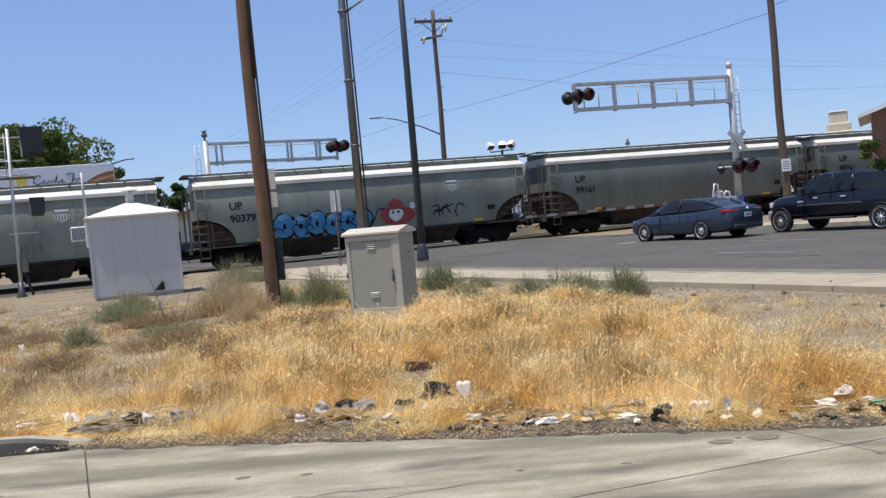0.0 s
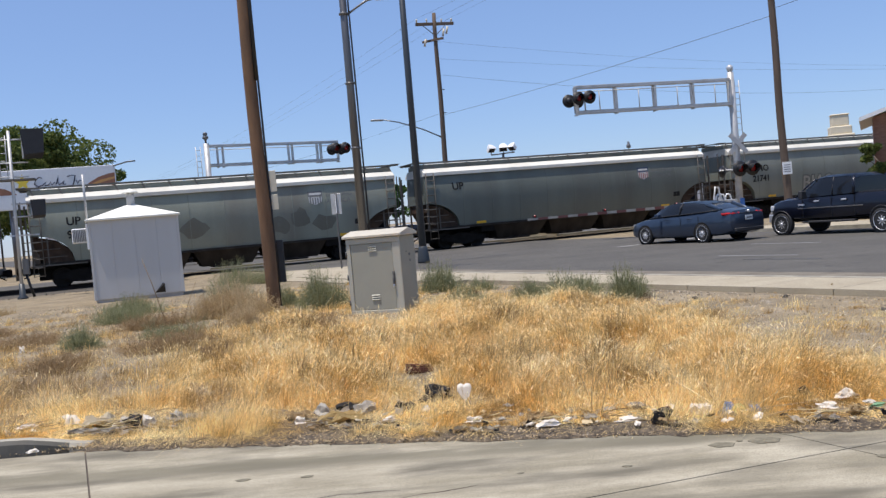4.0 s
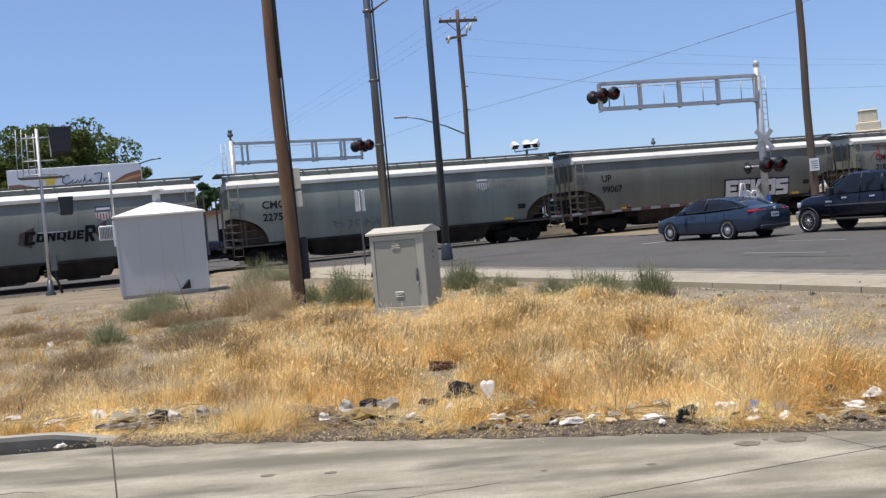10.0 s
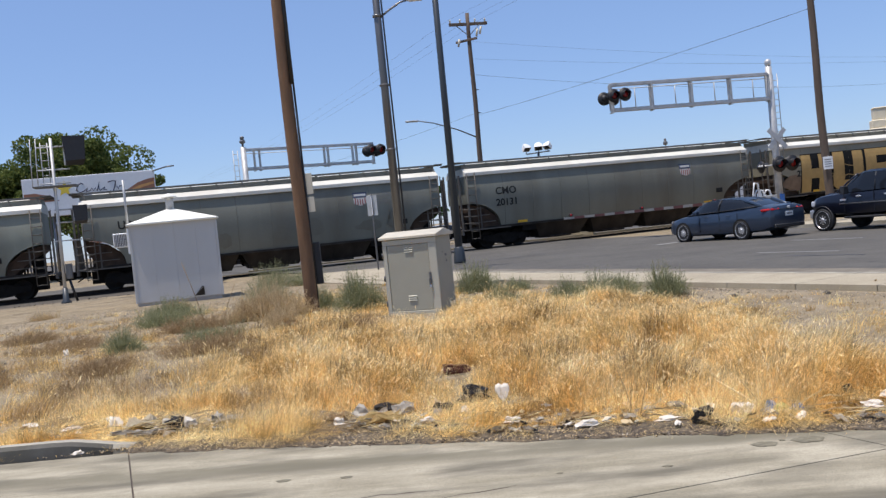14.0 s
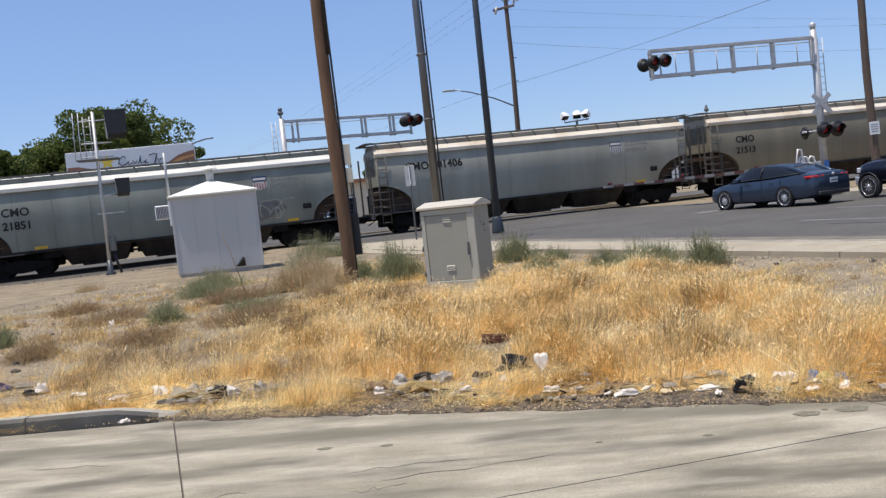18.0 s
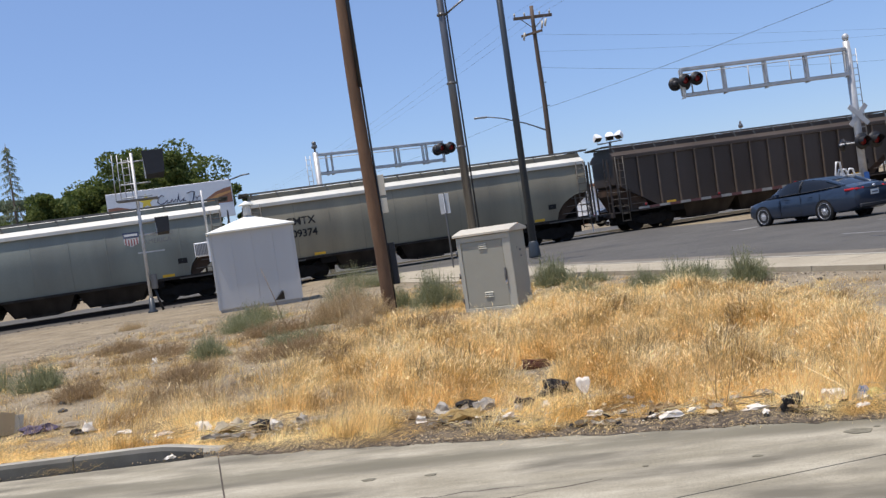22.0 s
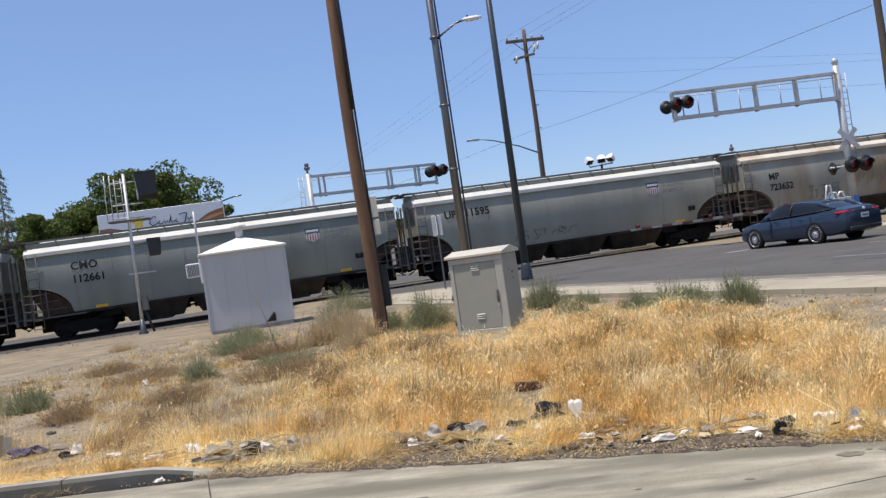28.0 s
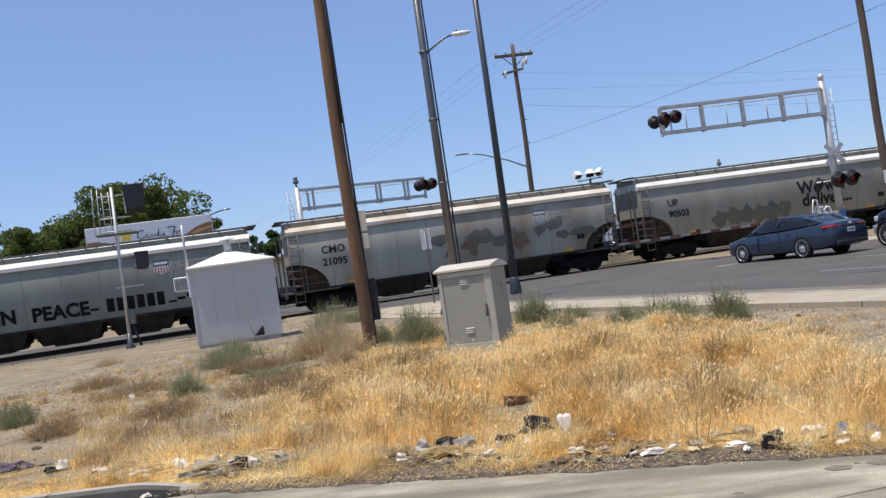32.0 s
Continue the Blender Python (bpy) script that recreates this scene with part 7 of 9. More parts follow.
        box(bm, -2.98, -2.90, min(s * .80, s * .97), max(s * .80, s * .97), .90, 1.24, .01)
        part("tail_lamp", bm, M["tail"], c)
    for nm, q, mt in (("front_bumper", (2.44, 2.66, -.90, .90, .46, .74), "chrome"), ("rear_bumper", (-3.1, -2.92, -.95, .95, .52, .70), "chrome"), ("grille", (2.48, 2.57, -.58, .58, .78, 1.08), "plastic"), ("bonnet_scoop", (1.4, 2.2, -.5, .5, 1.235, 1.275), "paint_navy"), ("axle", (-2.05, -1.93, -.8, .8, .36, .50), "under"), ("chassis", (-2.7, 2.4, -.5, .5, .42, .60), "under")):
        bm = bmesh.new()
        box(bm, *q, .03, 2)
        part(nm, bm, M[mt], c)
    bm = bmesh.new()
    box(bm, .95, 1.22, 1.002, 1.006, 1.0, 1.06)
    part("badge", bm, M["chrome"], c)


sedan(pose(9.08, 33.6, -.02, 0, 0, 120), "paint_blue", "dark blue sedan with bright spoked wheels waiting on the road")
pickup()
for x, y, turn, paint, label in ((-7.5, 62, 100, "paint_silver", "silver sedan parked beyond the railway"), (-13.5, 66, 110, "paint_pale", "white sedan standing beyond the railway"), (-2.5, 70, 20, "paint_pale", "white sedan on the street beyond the track"), (-17.5, 63, 25, "paint_navy", "dark sedan on the street beyond the track"), (5.5, 74, 15, "paint_silver", "silver sedan on the far street")):
    sedan(pose(x, y, -.04, 0, 0, turn), paint, label)


# ---------------------------------------------------------------- trees, bushes, grass
def leaves(rs, centres, radii, n, size, flat=.7):
    """Small bent quads scattered in clumps, denser near each clump's skin."""
    k = rs.randint(0, len(centres), n)
    d = rs.normal(size=(n, 3))
    d /= np.linalg.norm(d, axis=1)[:, None]
    rad = rs.uniform(.45, 1.05, n) ** .6
    c = np.array(centres)[k] + d * np.array(radii)[k] * rad[:, None]
    a = rs.normal(size=(n, 3))
    a /= np.linalg.norm(a, axis=1)[:, None]
    b = np.cross(a, rs.normal(size=(n, 3)))
    b /= np.linalg.norm(b, axis=1)[:, None]
    s = size * rs.uniform(.6, 1.4, n)[:, None]
    v = np.stack([c - a * s - b * s * .5, c + a * s * .2 - b * s * .7, c + a * s + b * s * .1, c - a * s * .1 + b * s * .7], 1).reshape(-1, 3)
    return v, np.arange(4 * n).reshape(n, 4)


def tree(name, x, y, h, w, seed, mat, label, n=7000, leaf=.26, trunk_h=.35, clumps=34):
    rs = np.random.RandomState(seed)
    t = thing(name, pose(x, y, level(x, y)), label, "tree")
    bm = bmesh.new()
    r = h * .028
    pipe(bm, [(0, 0, -.3), (.05, .02, h * .12), (-.06, .05, h * .25), (.02, 0, h * trunk_h)], [r * 1.4, r * 1.05, r * .95, r * .8], 12)
    trunk = part("trunk", bm, M["bark"], t)
    cs, rr = [], []
    for i in range(clumps):
        a, f = rs.uniform(0, 2 * np.pi), rs.uniform(0, 1) ** .6
        z = h * (trunk_h - .05) + h * (1.02 - trunk_h) * rs.uniform(.05, .92)
        zz = (z / h - trunk_h) / (1 - trunk_h)
        lim = w * .5 * math.sqrt(max(.08, 1 - (zz * 1.15 - .35) ** 2)) * rs.uniform(.74, 1.0)
        cs.append((math.cos(a) * lim * f, math.sin(a) * lim * f, z))
        s = rs.uniform(.05, .135) * w
        rr.append((s, s, s * rs.uniform(.55, .85)))
    for i in range(9):
        cx, cy, cz = cs[i * 3]
        bm = bmesh.new()
        pipe(bm, [(0, 0, h * (trunk_h - .1) + .03 * i), (cx * .4, cy * .4, h * trunk_h + (cz - h * trunk_h) * .5), (cx, cy, cz)], [r * .5, r * .3, r * .12], 7)
        part("limb", bm, M["bark"], trunk)
    v, f = leaves(rs, cs, rr, n, leaf)
    part("crown", soup("crown", v, f, M[mat]), None, t)
    return t


tree("shade_tree", -33.6, 76.0, 12.6, 14.5, 2, "leaf", "large green leafy tree behind the billboard", 62000, .13, clumps=120)
tree("shade_tree", -40.6, 75.0, 9.9, 9.4, 3, "leaf", "green leafy tree beside the billboard", 40000, .12, clumps=80)
tree("shade_tree", -46.0, 77.0, 8.4, 9.0, 13, "leaf", "low spreading green tree beside the billboard", 30000, .12, clumps=60)
tree("shade_tree", -28.6, 79.0, 8.6, 6.5, 9, "leaf", "smaller green leafy tree behind the billboard", 11000, .12)
tree("pale_tree", -46.5, 78.5, 10.6, 6.6, 4, "leaf_pale", "pale dusty grey-green tree", 9000, .13)
for i, (x, y, h, w, m) in enumerate(((-31, 112, 9, 8, "leaf_dark"), (-25, 120, 8, 8, "leaf_dark"), (-17, 118, 7.0, 6, "leaf"), (-62, 110, 11, 11, "leaf"), (-9, 150, 8, 9, "leaf_dark"), (-75, 95, 10, 10, "leaf"))):
    tree("distant_tree", x, y, h, w, 20 + i, m, "distant green tree beyond the far street", 2600, .32)
tree("roadside_tree", 19.8, 40.1, 3.7, 3.0, 31, "leaf", "round dark green clipped tree beside the brick building", 5200, .10, .42, 26)


def conifer():
    rs = np.random.RandomState(8)
    t = thing("conifer", pose(-44.7, 73.5, 0), "thin sparse grey conifer with drooping branches", "tree")
    bm = bmesh.new()
    pipe(bm, [(0, 0, -.2), (0, 0, 6), (0, 0, 14.1)], [.22, .14, .02], 8)
    part("trunk", bm, M["bark"], t)
    V = []
    for i in range(70):
        z = 4.6 + i * .134
        a = i * 2.4
        L = (14.3 - z) * .2 + .2
        bm = bmesh.new()
        pts = [(math.cos(a) * L * f, math.sin(a) * L * f, z - .25 * L * f * f) for f in (0, .5, 1)]
        pipe(bm, pts, [.03, .018, .006], 5)
        part("branch", bm, M["bark"], t)
        for j in range(14):
            f = rs.uniform(.2, 1)
            p = np.array((math.cos(a) * L * f, math.sin(a) * L * f, z - .25 * L * f * f))
            V.append(np.stack([p + (-.035, 0, 0), p + (.035, 0, 0), p + (rs.normal() * .2, rs.normal() * .2, -.4)]))
    v = np.concatenate(V)
    part("needles", soup("needles", v, np.arange(len(v)).reshape(-1, 3), M["leaf_pale"]), None, t)["kind"] = "stuff"


conifer()


def cupola():
    """A small capped bulb on a thin mast, beyond the street."""
    c = thing("distant_cupola", pose(20.5, 97.7, 0), "small blue-grey capped bulb on a thin distant mast", "mast")
    bm = bmesh.new()
    rod(bm, (0, 0, 0), (0, 0, 7.4), .06, .05, 10)
    part("mast", bm, M["galv"], c)
    bm = bmesh.new()
    lathe(bm, [(.05, 7.36), (.22, 7.42), (.25, 7.56), (.20, 7.72), (.12, 7.80), (.13, 7.98), (.06, 8.06), (.01, 8.08)], 16)
    part("bulb", bm, M["galv"], c)


cupola()


def shrub(x, y, w, h, mat, seed, label, n=900, name="bush"):
    """A weed clump: many fine stems that fan out, with small leaves along them."""
    rs = np.random.RandomState(seed)
    t = thing(name, pose(x, y, level(x, y) - .02), label, "bush", "weeds on the lot")
    k = 4
    V, F = [], []
    a = rs.uniform(0, 2 * np.pi, n)
    r0 = rs.uniform(0, .16, n) * w
    lean = rs.uniform(.05, 1.3, n) ** .8
    tuft = rs.randint(0, 7, n)
    ta, tr, th = rs.uniform(0, 2 * np.pi, 7), rs.uniform(0, .42, 7) * w, rs.uniform(.55, 1.1, 7)
    L = h * rs.uniform(.35, 1.12, n) * th[tuft]
    base = np.stack([np.cos(a) * r0 + np.cos(ta[tuft]) * tr[tuft], np.sin(a) * r0 + np.sin(ta[tuft]) * tr[tuft], np.zeros(n)], 1)
    tip = base + np.stack([np.cos(a) * lean * w * .30, np.sin(a) * lean * w * .30, L * (1.08 - .6 * lean ** 2)], 1)
    mid = (base + tip) / 2 + np.stack([np.zeros(n), np.zeros(n), L * .10], 1)
    side = np.stack([-np.sin(a + rs.normal(0, 1, n)), np.cos(a + rs.normal(0, 1, n)), np.zeros(n)], 1)
    wd = rs.uniform(.002, .0045, n)[:, None]
    v = np.stack([base - side * wd, base + side * wd, mid - side * wd, mid + side * wd, tip - side * wd * .3, tip + side * wd * .3], 1).reshape(-1, 3)
    i6 = np.arange(n)[:, None] * 6
    f = np.concatenate([i6 + np.array([[0, 1, 3, 2]]), i6 + np.array([[2, 3, 5, 4]])])
    part("stalk_tuft", soup("stalk_tuft", v, f, M[mat]), None, t)["kind"] = "stuff"
    m = n * 11
    j = rs.randint(0, n, m)
    u = rs.uniform(.25, 1.02, m)[:, None]
    c = (1 - u) ** 2 * base[j] + 2 * u * (1 - u) * mid[j] + u ** 2 * tip[j] + rs.normal(0, .012, (m, 3))
    d = rs.normal(size=(m, 3)) + np.array([0, 0, .8])
    d /= np.linalg.norm(d, axis=1)[:, None]
    e = np.cross(d, rs.normal(size=(m, 3)))
    e /= np.linalg.norm(e, axis=1)[:, None]
    s = rs.uniform(.018, .042, m)[:, None] * (.6 + .5 * h)
    v = np.stack([c, c + d * s * .5 + e * s * .16, c + d * s, c + d * s * .5 - e * s * .16], 1).reshape(-1, 3)
    part("foliage", soup("foliage", v, np.arange(4 * m).reshape(m, 4), M[mat]), None, t)["kind"] = "stuff"


for i, (x, y, w, h, mat, n) in enumerate((
        (-2.45, 17.8, .95, .86, "weed", 1300), (-.10, 20.0, .95, .68, "weed", 1300), (2.15, 16.2, 1.25, .55, "weed", 1200), (1.55, 16.4, .6, .40, "weed", 500), (2.95, 14.9, .75, .55, "weed", 900),
        (-6.4, 30.0, 1.9, .85, "weed", 1200), (-5.9, 24.2, 1.3, .7, "weed", 1000), (-4.15, 18.3, 1.35, .85, "tumble", 2000), (-4.75, 18.0, .8, .55, "tumble", 900), (-3.45, 19.6, .6, .6, "weed", 500), (-7.4, 21.6, 1.4, .55, "weed", 1100),
        (-7.9, 13.0, .75, .45, "weed", 800), (-5.85, 14.3, .75, .42, "weed", 800), (-4.6, 15.2, .9, .35, "weed", 700), (-9.3, 13.6, .8, .5, "weed", 700), (.62, 19.3, .7, .40, "weed", 500), (-8.2, 24.0, .8, .3, "tumble", 600),
        (-3.6, 16.2, .8, .4, "tumble", 700), (.35, 16.9, .6, .35, "weed", 400), (-12.5, 25.5, .8, .3, "tumble", 400), (-5.2, 12.3, 1.1, .28, "brown_weed", 1100), (-6.6, 11.6, 1.0, .26, "brown_weed", 900), (-4.1, 13.4, 1.2, .34, "brown_weed", 1200), (-7.4, 15.6, 1.2, .3, "brown_weed", 1000), (-3.0, 12.0, .9, .26, "brown_weed", 800), (-5.6, 17.2, 1.3, .38, "brown_weed", 1100), (-4.9, 10.4, .8, .2, "brown_weed", 600), (-2.2, 14.6, 1.0, .26, "brown_weed", 800), (-9.0, 17.5, 1.2, .3, "brown_weed", 800), (-6.6, 18.9, 1.2, .45, "weed", 900))):
    shrub(x, y, w, h, mat, 50 + i, "grey-green spiky weed clump in the dry lot" if mat == "weed" else "tan dry brush clump beside the pole" if mat == "tumble" else "dead brown weed clump on bare dirt", n)


# where rubbish has pressed the grass down
BARE = ((-1.35, 15.25, .9), (-6.3, 9.5, .5), (-5.6, 9.2, .45), (0.05, 7.75, .20), (-2.3, 8.15, .42), (-1.0, 7.6, .3), (-.19, 8.03, .34), (-.38, 9.55, .34), (-2.9, 8.0, .5), (-3.3, 8.2, .3), (2.66, 7.0, .15))


def straw(x, y):
    """How thick the dry grass stands at a place, 0 to 1."""
    n = x * .866 + y * .5
    front = lot_edge(x) + .50 + .75 * smooth_step(.4, -1.3, x) + .16 * noise.noise(Vector((x * 1.9, 0, 3)))
    f = smooth_step(front, front + .22, y) * (1 - smooth_step(8.8, 10.7, n + .9 * noise.noise(Vector((x * .8, y * .8, 5)))))
    left = smooth_step(-3.3, -1.0, x + .16 * (y - 9) - 1.0 * noise.noise(Vector((x * .5, y * .5, 9))))
    left = max(left, .30 * (1 - smooth_step(8.7, 9.7, y + .4 * noise.noise(Vector((x * 1.2, y, 15))))))
    f *= 1 - .9 * smooth_step(6.9, 8.0, n + .7 * noise.noise(Vector((x, y, 17)))) * smooth_step(2.6, 3.6, x)
    far = 1 - smooth_step(15.0, 18.2, y + .8 * noise.noise(Vector((x, y, 2))))
    patch = noise.noise(Vector((x * .9, y * .9, 11))) + .6 * noise.noise(Vector((x * 2.6, y * 2.6, 12)))
    clear = 1.0
    for cx, cy, cr in BARE:
        q = math.hypot((x - cx) / cr, (y - cy + .35 * cr) / (1.6 * cr))
        clear = min(clear, smooth_step(.7, 1.2, q))
    return max(0.0, min(1.0, f * clear * (.12 + .88 * far) * (.05 + .95 * left) * max(.16, .62 + 1.4 * patch)))


GX, GY = np.arange(-12.5, 9.6, .14), np.arange(5.5, 27, .14)
GRID = {}


def gridded(key, fn):
    """A plan function read off on a fine grid, for fast lookups."""
    if key not in GRID:
        GRID[key] = np.array([[fn(x, y) for y in GY] for x in GX])
    return GRID[key]


def lookup(key, x, y):
    g = GRID[key]
    u, v = np.clip((x - GX[0]) / .14, 0, len(GX) - 1.01), np.clip((y - GY[0]) / .14, 0, len(GY) - 1.01)
    i, j = u.astype(int), v.astype(int)
    a, b = u - i, v - j
    return g[i, j] * (1 - a) * (1 - b) + g[i + 1, j] * a * (1 - b) + g[i, j + 1] * (1 - a) * b + g[i + 1, j + 1] * a * b


gridded("straw", straw)
gridded("level", level)
gridded("tone", lambda x, y: noise.noise(Vector((x * .55, y * .75, 33))) + .5 * noise.noise(Vector((x * 1.9, y * 1.9, 34))))
gridded("tall", lambda x, y: noise.noise(Vector((x * 1.3, y * 1.3, 21))) + .7 * noise.noise(Vector((x * 4.2, y * 4.2, 22))))
gridded("thin", lambda x, y: max(0.0, .35 + noise.noise(Vector((x * .8, y * .8, 40)))) * smooth_step(lot_edge(x) + .1, lot_edge(x) + .5, y) * (1 - smooth_step(10.4, 11.4, x * .866 + y * .5)) * (1 - smooth_step(19, 25, y)))


def edge_of(x):
    return np.where(x < -3.0, 7.43, 7.36 - 0.247 * (x + 3.0))


def ramp(a, b, v):
    t = np.clip((v - a) / (b - a), 0, 1)
    return t * t * (3 - 2 * t)


def blades(name, mat, n, seed, pick, hmin, hmax, label, heads=0.0, head_mat="grass_pale", lean=.62, clump=.7, wide=1.0, flat=False, area=(-11.5, 9.0)):
    """Fine dry stalks, most of them gathered in tussocks; some carry drooping seed heads."""
    rs = np.random.RandomState(seed)
    X, Y = np.zeros(0), np.zeros(0)
    while len(X) < n:
        x = rs.uniform(area[0], area[1], 60000)
        y = 5.8 + 20 * rs.uniform(0, 1, 60000) ** 1.6
        ok = (np.abs(x) < y * .62 + .6) & (rs.uniform(0, 1, 60000) < pick(x, y))
        X, Y = np.append(X, x[ok]), np.append(Y, y[ok])
    X, Y = X[:n], Y[:n]
    home = rs.randint(0, n, n // 70)
    own = rs.randint(0, len(home), n)
    tuss = rs.uniform(0, 1, n) < clump
    wide_t = rs.uniform(.03, .10, len(home))[own]
    dx, dy = rs.normal(0, 1, n) * wide_t, rs.normal(0, 1, n) * wide_t
    X, Y = np.where(tuss, X[home][own] + dx, X), np.where(tuss, Y[home][own] + dy, Y)
    lift = np.where(tuss, rs.uniform(.65, 1.35, len(home))[own], .8)
    tall = np.clip(1 + 1.5 * lookup("tall", X, Y), .35, 1.75) * lift * (1 - .40 * ramp(10, 16, Y)) * (1 - .55 * ramp(6.2, 7.6, X * .866 + Y * .5) * ramp(1.8, 3.2, X))
    hgt = (hmin + (hmax - hmin) * rs.uniform(0, 1, n) ** 1.2) * np.clip(tall, .25, 1.7)
    ground = np.where(Y < edge_of(X) + .5, np.maximum(lookup("level", X, Y), .008), lookup("level", X, Y))
    base = np.stack([X, Y, ground - .01], 1)
    swirl = (2.2 * np.pi * lookup("tone", X * .9 + 1, Y) + rs.uniform(-1, 1, len(home))[own])
    an = np.where(rs.uniform(0, 1, n) < .6, swirl + rs.normal(0, .5, n), np.arctan2(dy, dx) + rs.normal(0, .7, n))
    bend = np.abs(rs.normal(lean * .7, lean, n)) * rs.uniform(.6, 1.5, len(home))[own] + .04
    rise = np.clip(1 - .42 * bend, .15, 1) if not flat else rs.uniform(.05, .35, n)
    if flat:
        bend = bend + .8
    tip = base + np.stack([np.cos(an) * bend * hgt + .10 * hgt, np.sin(an) * bend * hgt, hgt * rise], 1)
    mid = base + (tip - base) * .5 + np.stack([np.zeros(n), np.zeros(n), hgt * .22 * np.minimum(bend, 1)], 1)
    so = rs.uniform(0, np.pi, n)
    sd = np.stack([np.cos(so), np.sin(so) * .5, np.zeros(n)], 1)
    wd = wide * (.0005 + .00011 * Y)[:, None] * rs.uniform(.6, 1.4, (n, 1))
    v = np.stack([base - sd * wd, base + sd * wd, mid + sd * wd * .8, mid - sd * wd * .8, tip + sd * wd * .15, tip - sd * wd * .15], 1).reshape(-1, 3)
    i6 = np.arange(n)[:, None] * 6
    f = np.concatenate([i6 + np.array([[0, 1, 2, 3]]), i6 + np.array([[3, 2, 4, 5]])])
    tagged(new(name, soup(name, v, f, M[mat])), label, "grass", kind="stuff")
    if not heads:
        return
    h = np.where(rs.uniform(0, 1, n) < heads)[0]
    m = len(h)
    go = tip[h] - mid[h]
    go /= np.linalg.norm(go, axis=1)[:, None] + 1e-6
    go = go + np.stack([np.cos(an[h]) * .5, np.sin(an[h]) * .5, -rs.uniform(0, .9, m)], 1)
    go /= np.linalg.norm(go, axis=1)[:, None]
    ln = rs.uniform(.03, .07, m)[:, None] * np.clip(hgt[h] / .22, .5, 1.3)[:, None]
    wh = (.0012 + .00022 * Y[h])[:, None] * rs.uniform(.7, 1.5, (m, 1))
    c = tip[h]
    v = np.stack([c - go * ln * .3, c + go * ln * .35 + sd[h] * wh, c + go * ln, c + go * ln * .35 - sd[h] * wh], 1).reshape(-1, 3)
    tagged(new("seed_heads", soup("seed_heads", v, np.arange(4 * m).reshape(m, 4), M[head_mat])), "pale drooping seed heads on dry grass", "grass", kind="stuff")


def thick(x, y):
    return lookup("straw", x, y)


def verge(x, y):
    return y - edge_of(x)


blades("dry_grass", "grass", 190000, 1, lambda x, y: thick(x, y) * np.where(lookup("tone", x, y) > -.12, 1.0, .30), .10, .30, "golden dry grass in clumps on the vacant lot", .26)
blades("rusty_grass", "grass_rust", 110000, 2, lambda x, y: thick(x, y) * np.where(lookup("tone", x, y) > -.05, .25, 1.0), .08, .25, "rust-brown dry grass in patches", .15, "grass")
blades("dull_brush", "grass_dull", 52000, 9, lambda x, y: (1 - .8 * thick(x, y)) * lookup("thin", x, y) * (1 - ramp(-1.5, .5, x + .1 * (y - 9))) * ramp(.5, .9, verge(x, y)), .04, .20, "dull grey-brown dry brush over the dirt", .06)
blades("sparse_grass", "grass_rust", 34000, 4, lambda x, y: .6 * (1 - thick(x, y)) * lookup("thin", x, y), .04, .18, "thin sparse dry grass on dirt", .15)
blades("fallen_straw", "grass_pale", 20000, 6, lambda x, y: .8 * np.clip(lookup("thin", x, y) + .5 * thick(x, y), 0, 1) * (1 - .75 * ramp(-2.2, -3.4, x + .12 * (y - 9)) * ramp(9.2, 10.2, y)), .06, .18, "fallen straw lying over the dirt", clump=.2, flat=True)
blades("thatch", "grass", 46000, 5, lambda x, y: ramp(.25, .5, verge(x, y)) * (1 - ramp(1.2, 2.2, verge(x, y))), .05, .16, "flattened straw before the standing grass", clump=.5, flat=True)
blades("kerb_straw", "grass_gold", 40000, 15, lambda x, y: ramp(.05, .2, verge(x, y)) * (1 - ramp(1.3, 2.0, verge(x, y) + .4 * lookup("tall", x, y))) * (1 - ramp(-3.5, -2.9, x)), .03, .11, "short yellow straw beside the kerb", clump=.6, flat=True, area=(-8, -2.5))
blades("verge_straw", "grass", 52000, 11, lambda x, y: ramp(.0, .24, verge(x, y) + .1 * lookup("tall", x, y)) * (1 - ramp(.7, 1.2, verge(x, y))), .04, .14, "bleached straw strewn over the verge", clump=.5, flat=True)
blades("dead_stalks", "stalk_dark", 24000, 16, lambda x, y: thick(x, y) * (lookup("tone", x - 2, y + 1) > .12), .10, .30, "dark dead weed stalks among the grass", clump=.9, wide=1.3, lean=.4)
blades("oat_tops", "grass", 20000, 17, lambda x, y: thick(x, y) * (lookup("tall", x, y) > .12), .16, .29, "tall bleached wild oats above the grass", .6, clump=.85, lean=.5)
blades("verge_tufts", "grass", 9000, 12, lambda x, y: ramp(.15, .3, verge(x, y)) * (1 - ramp(.5, .8, verge(x, y))) * (lookup("tall", x, y) > .1), .08, .24, "pale stiff straw tufts on the verge", clump=.9, lean=.5)


# brown soil under the grass, darkened so that gaps between stalks look shaded
def paint_ground():
    g = bpy.data.objects["ground"].data
    g.materials.append(M["straw_soil"])
    for p in g.polygons:
        c = p.center
        if abs(c.x) < 14 and 6 < c.y < 20 and straw(c.x, c.y) > .22 + .15 * noise.noise(Vector((c.x * 3, c.y * 3, 0))):
            p.material_index = 1


paint_ground()


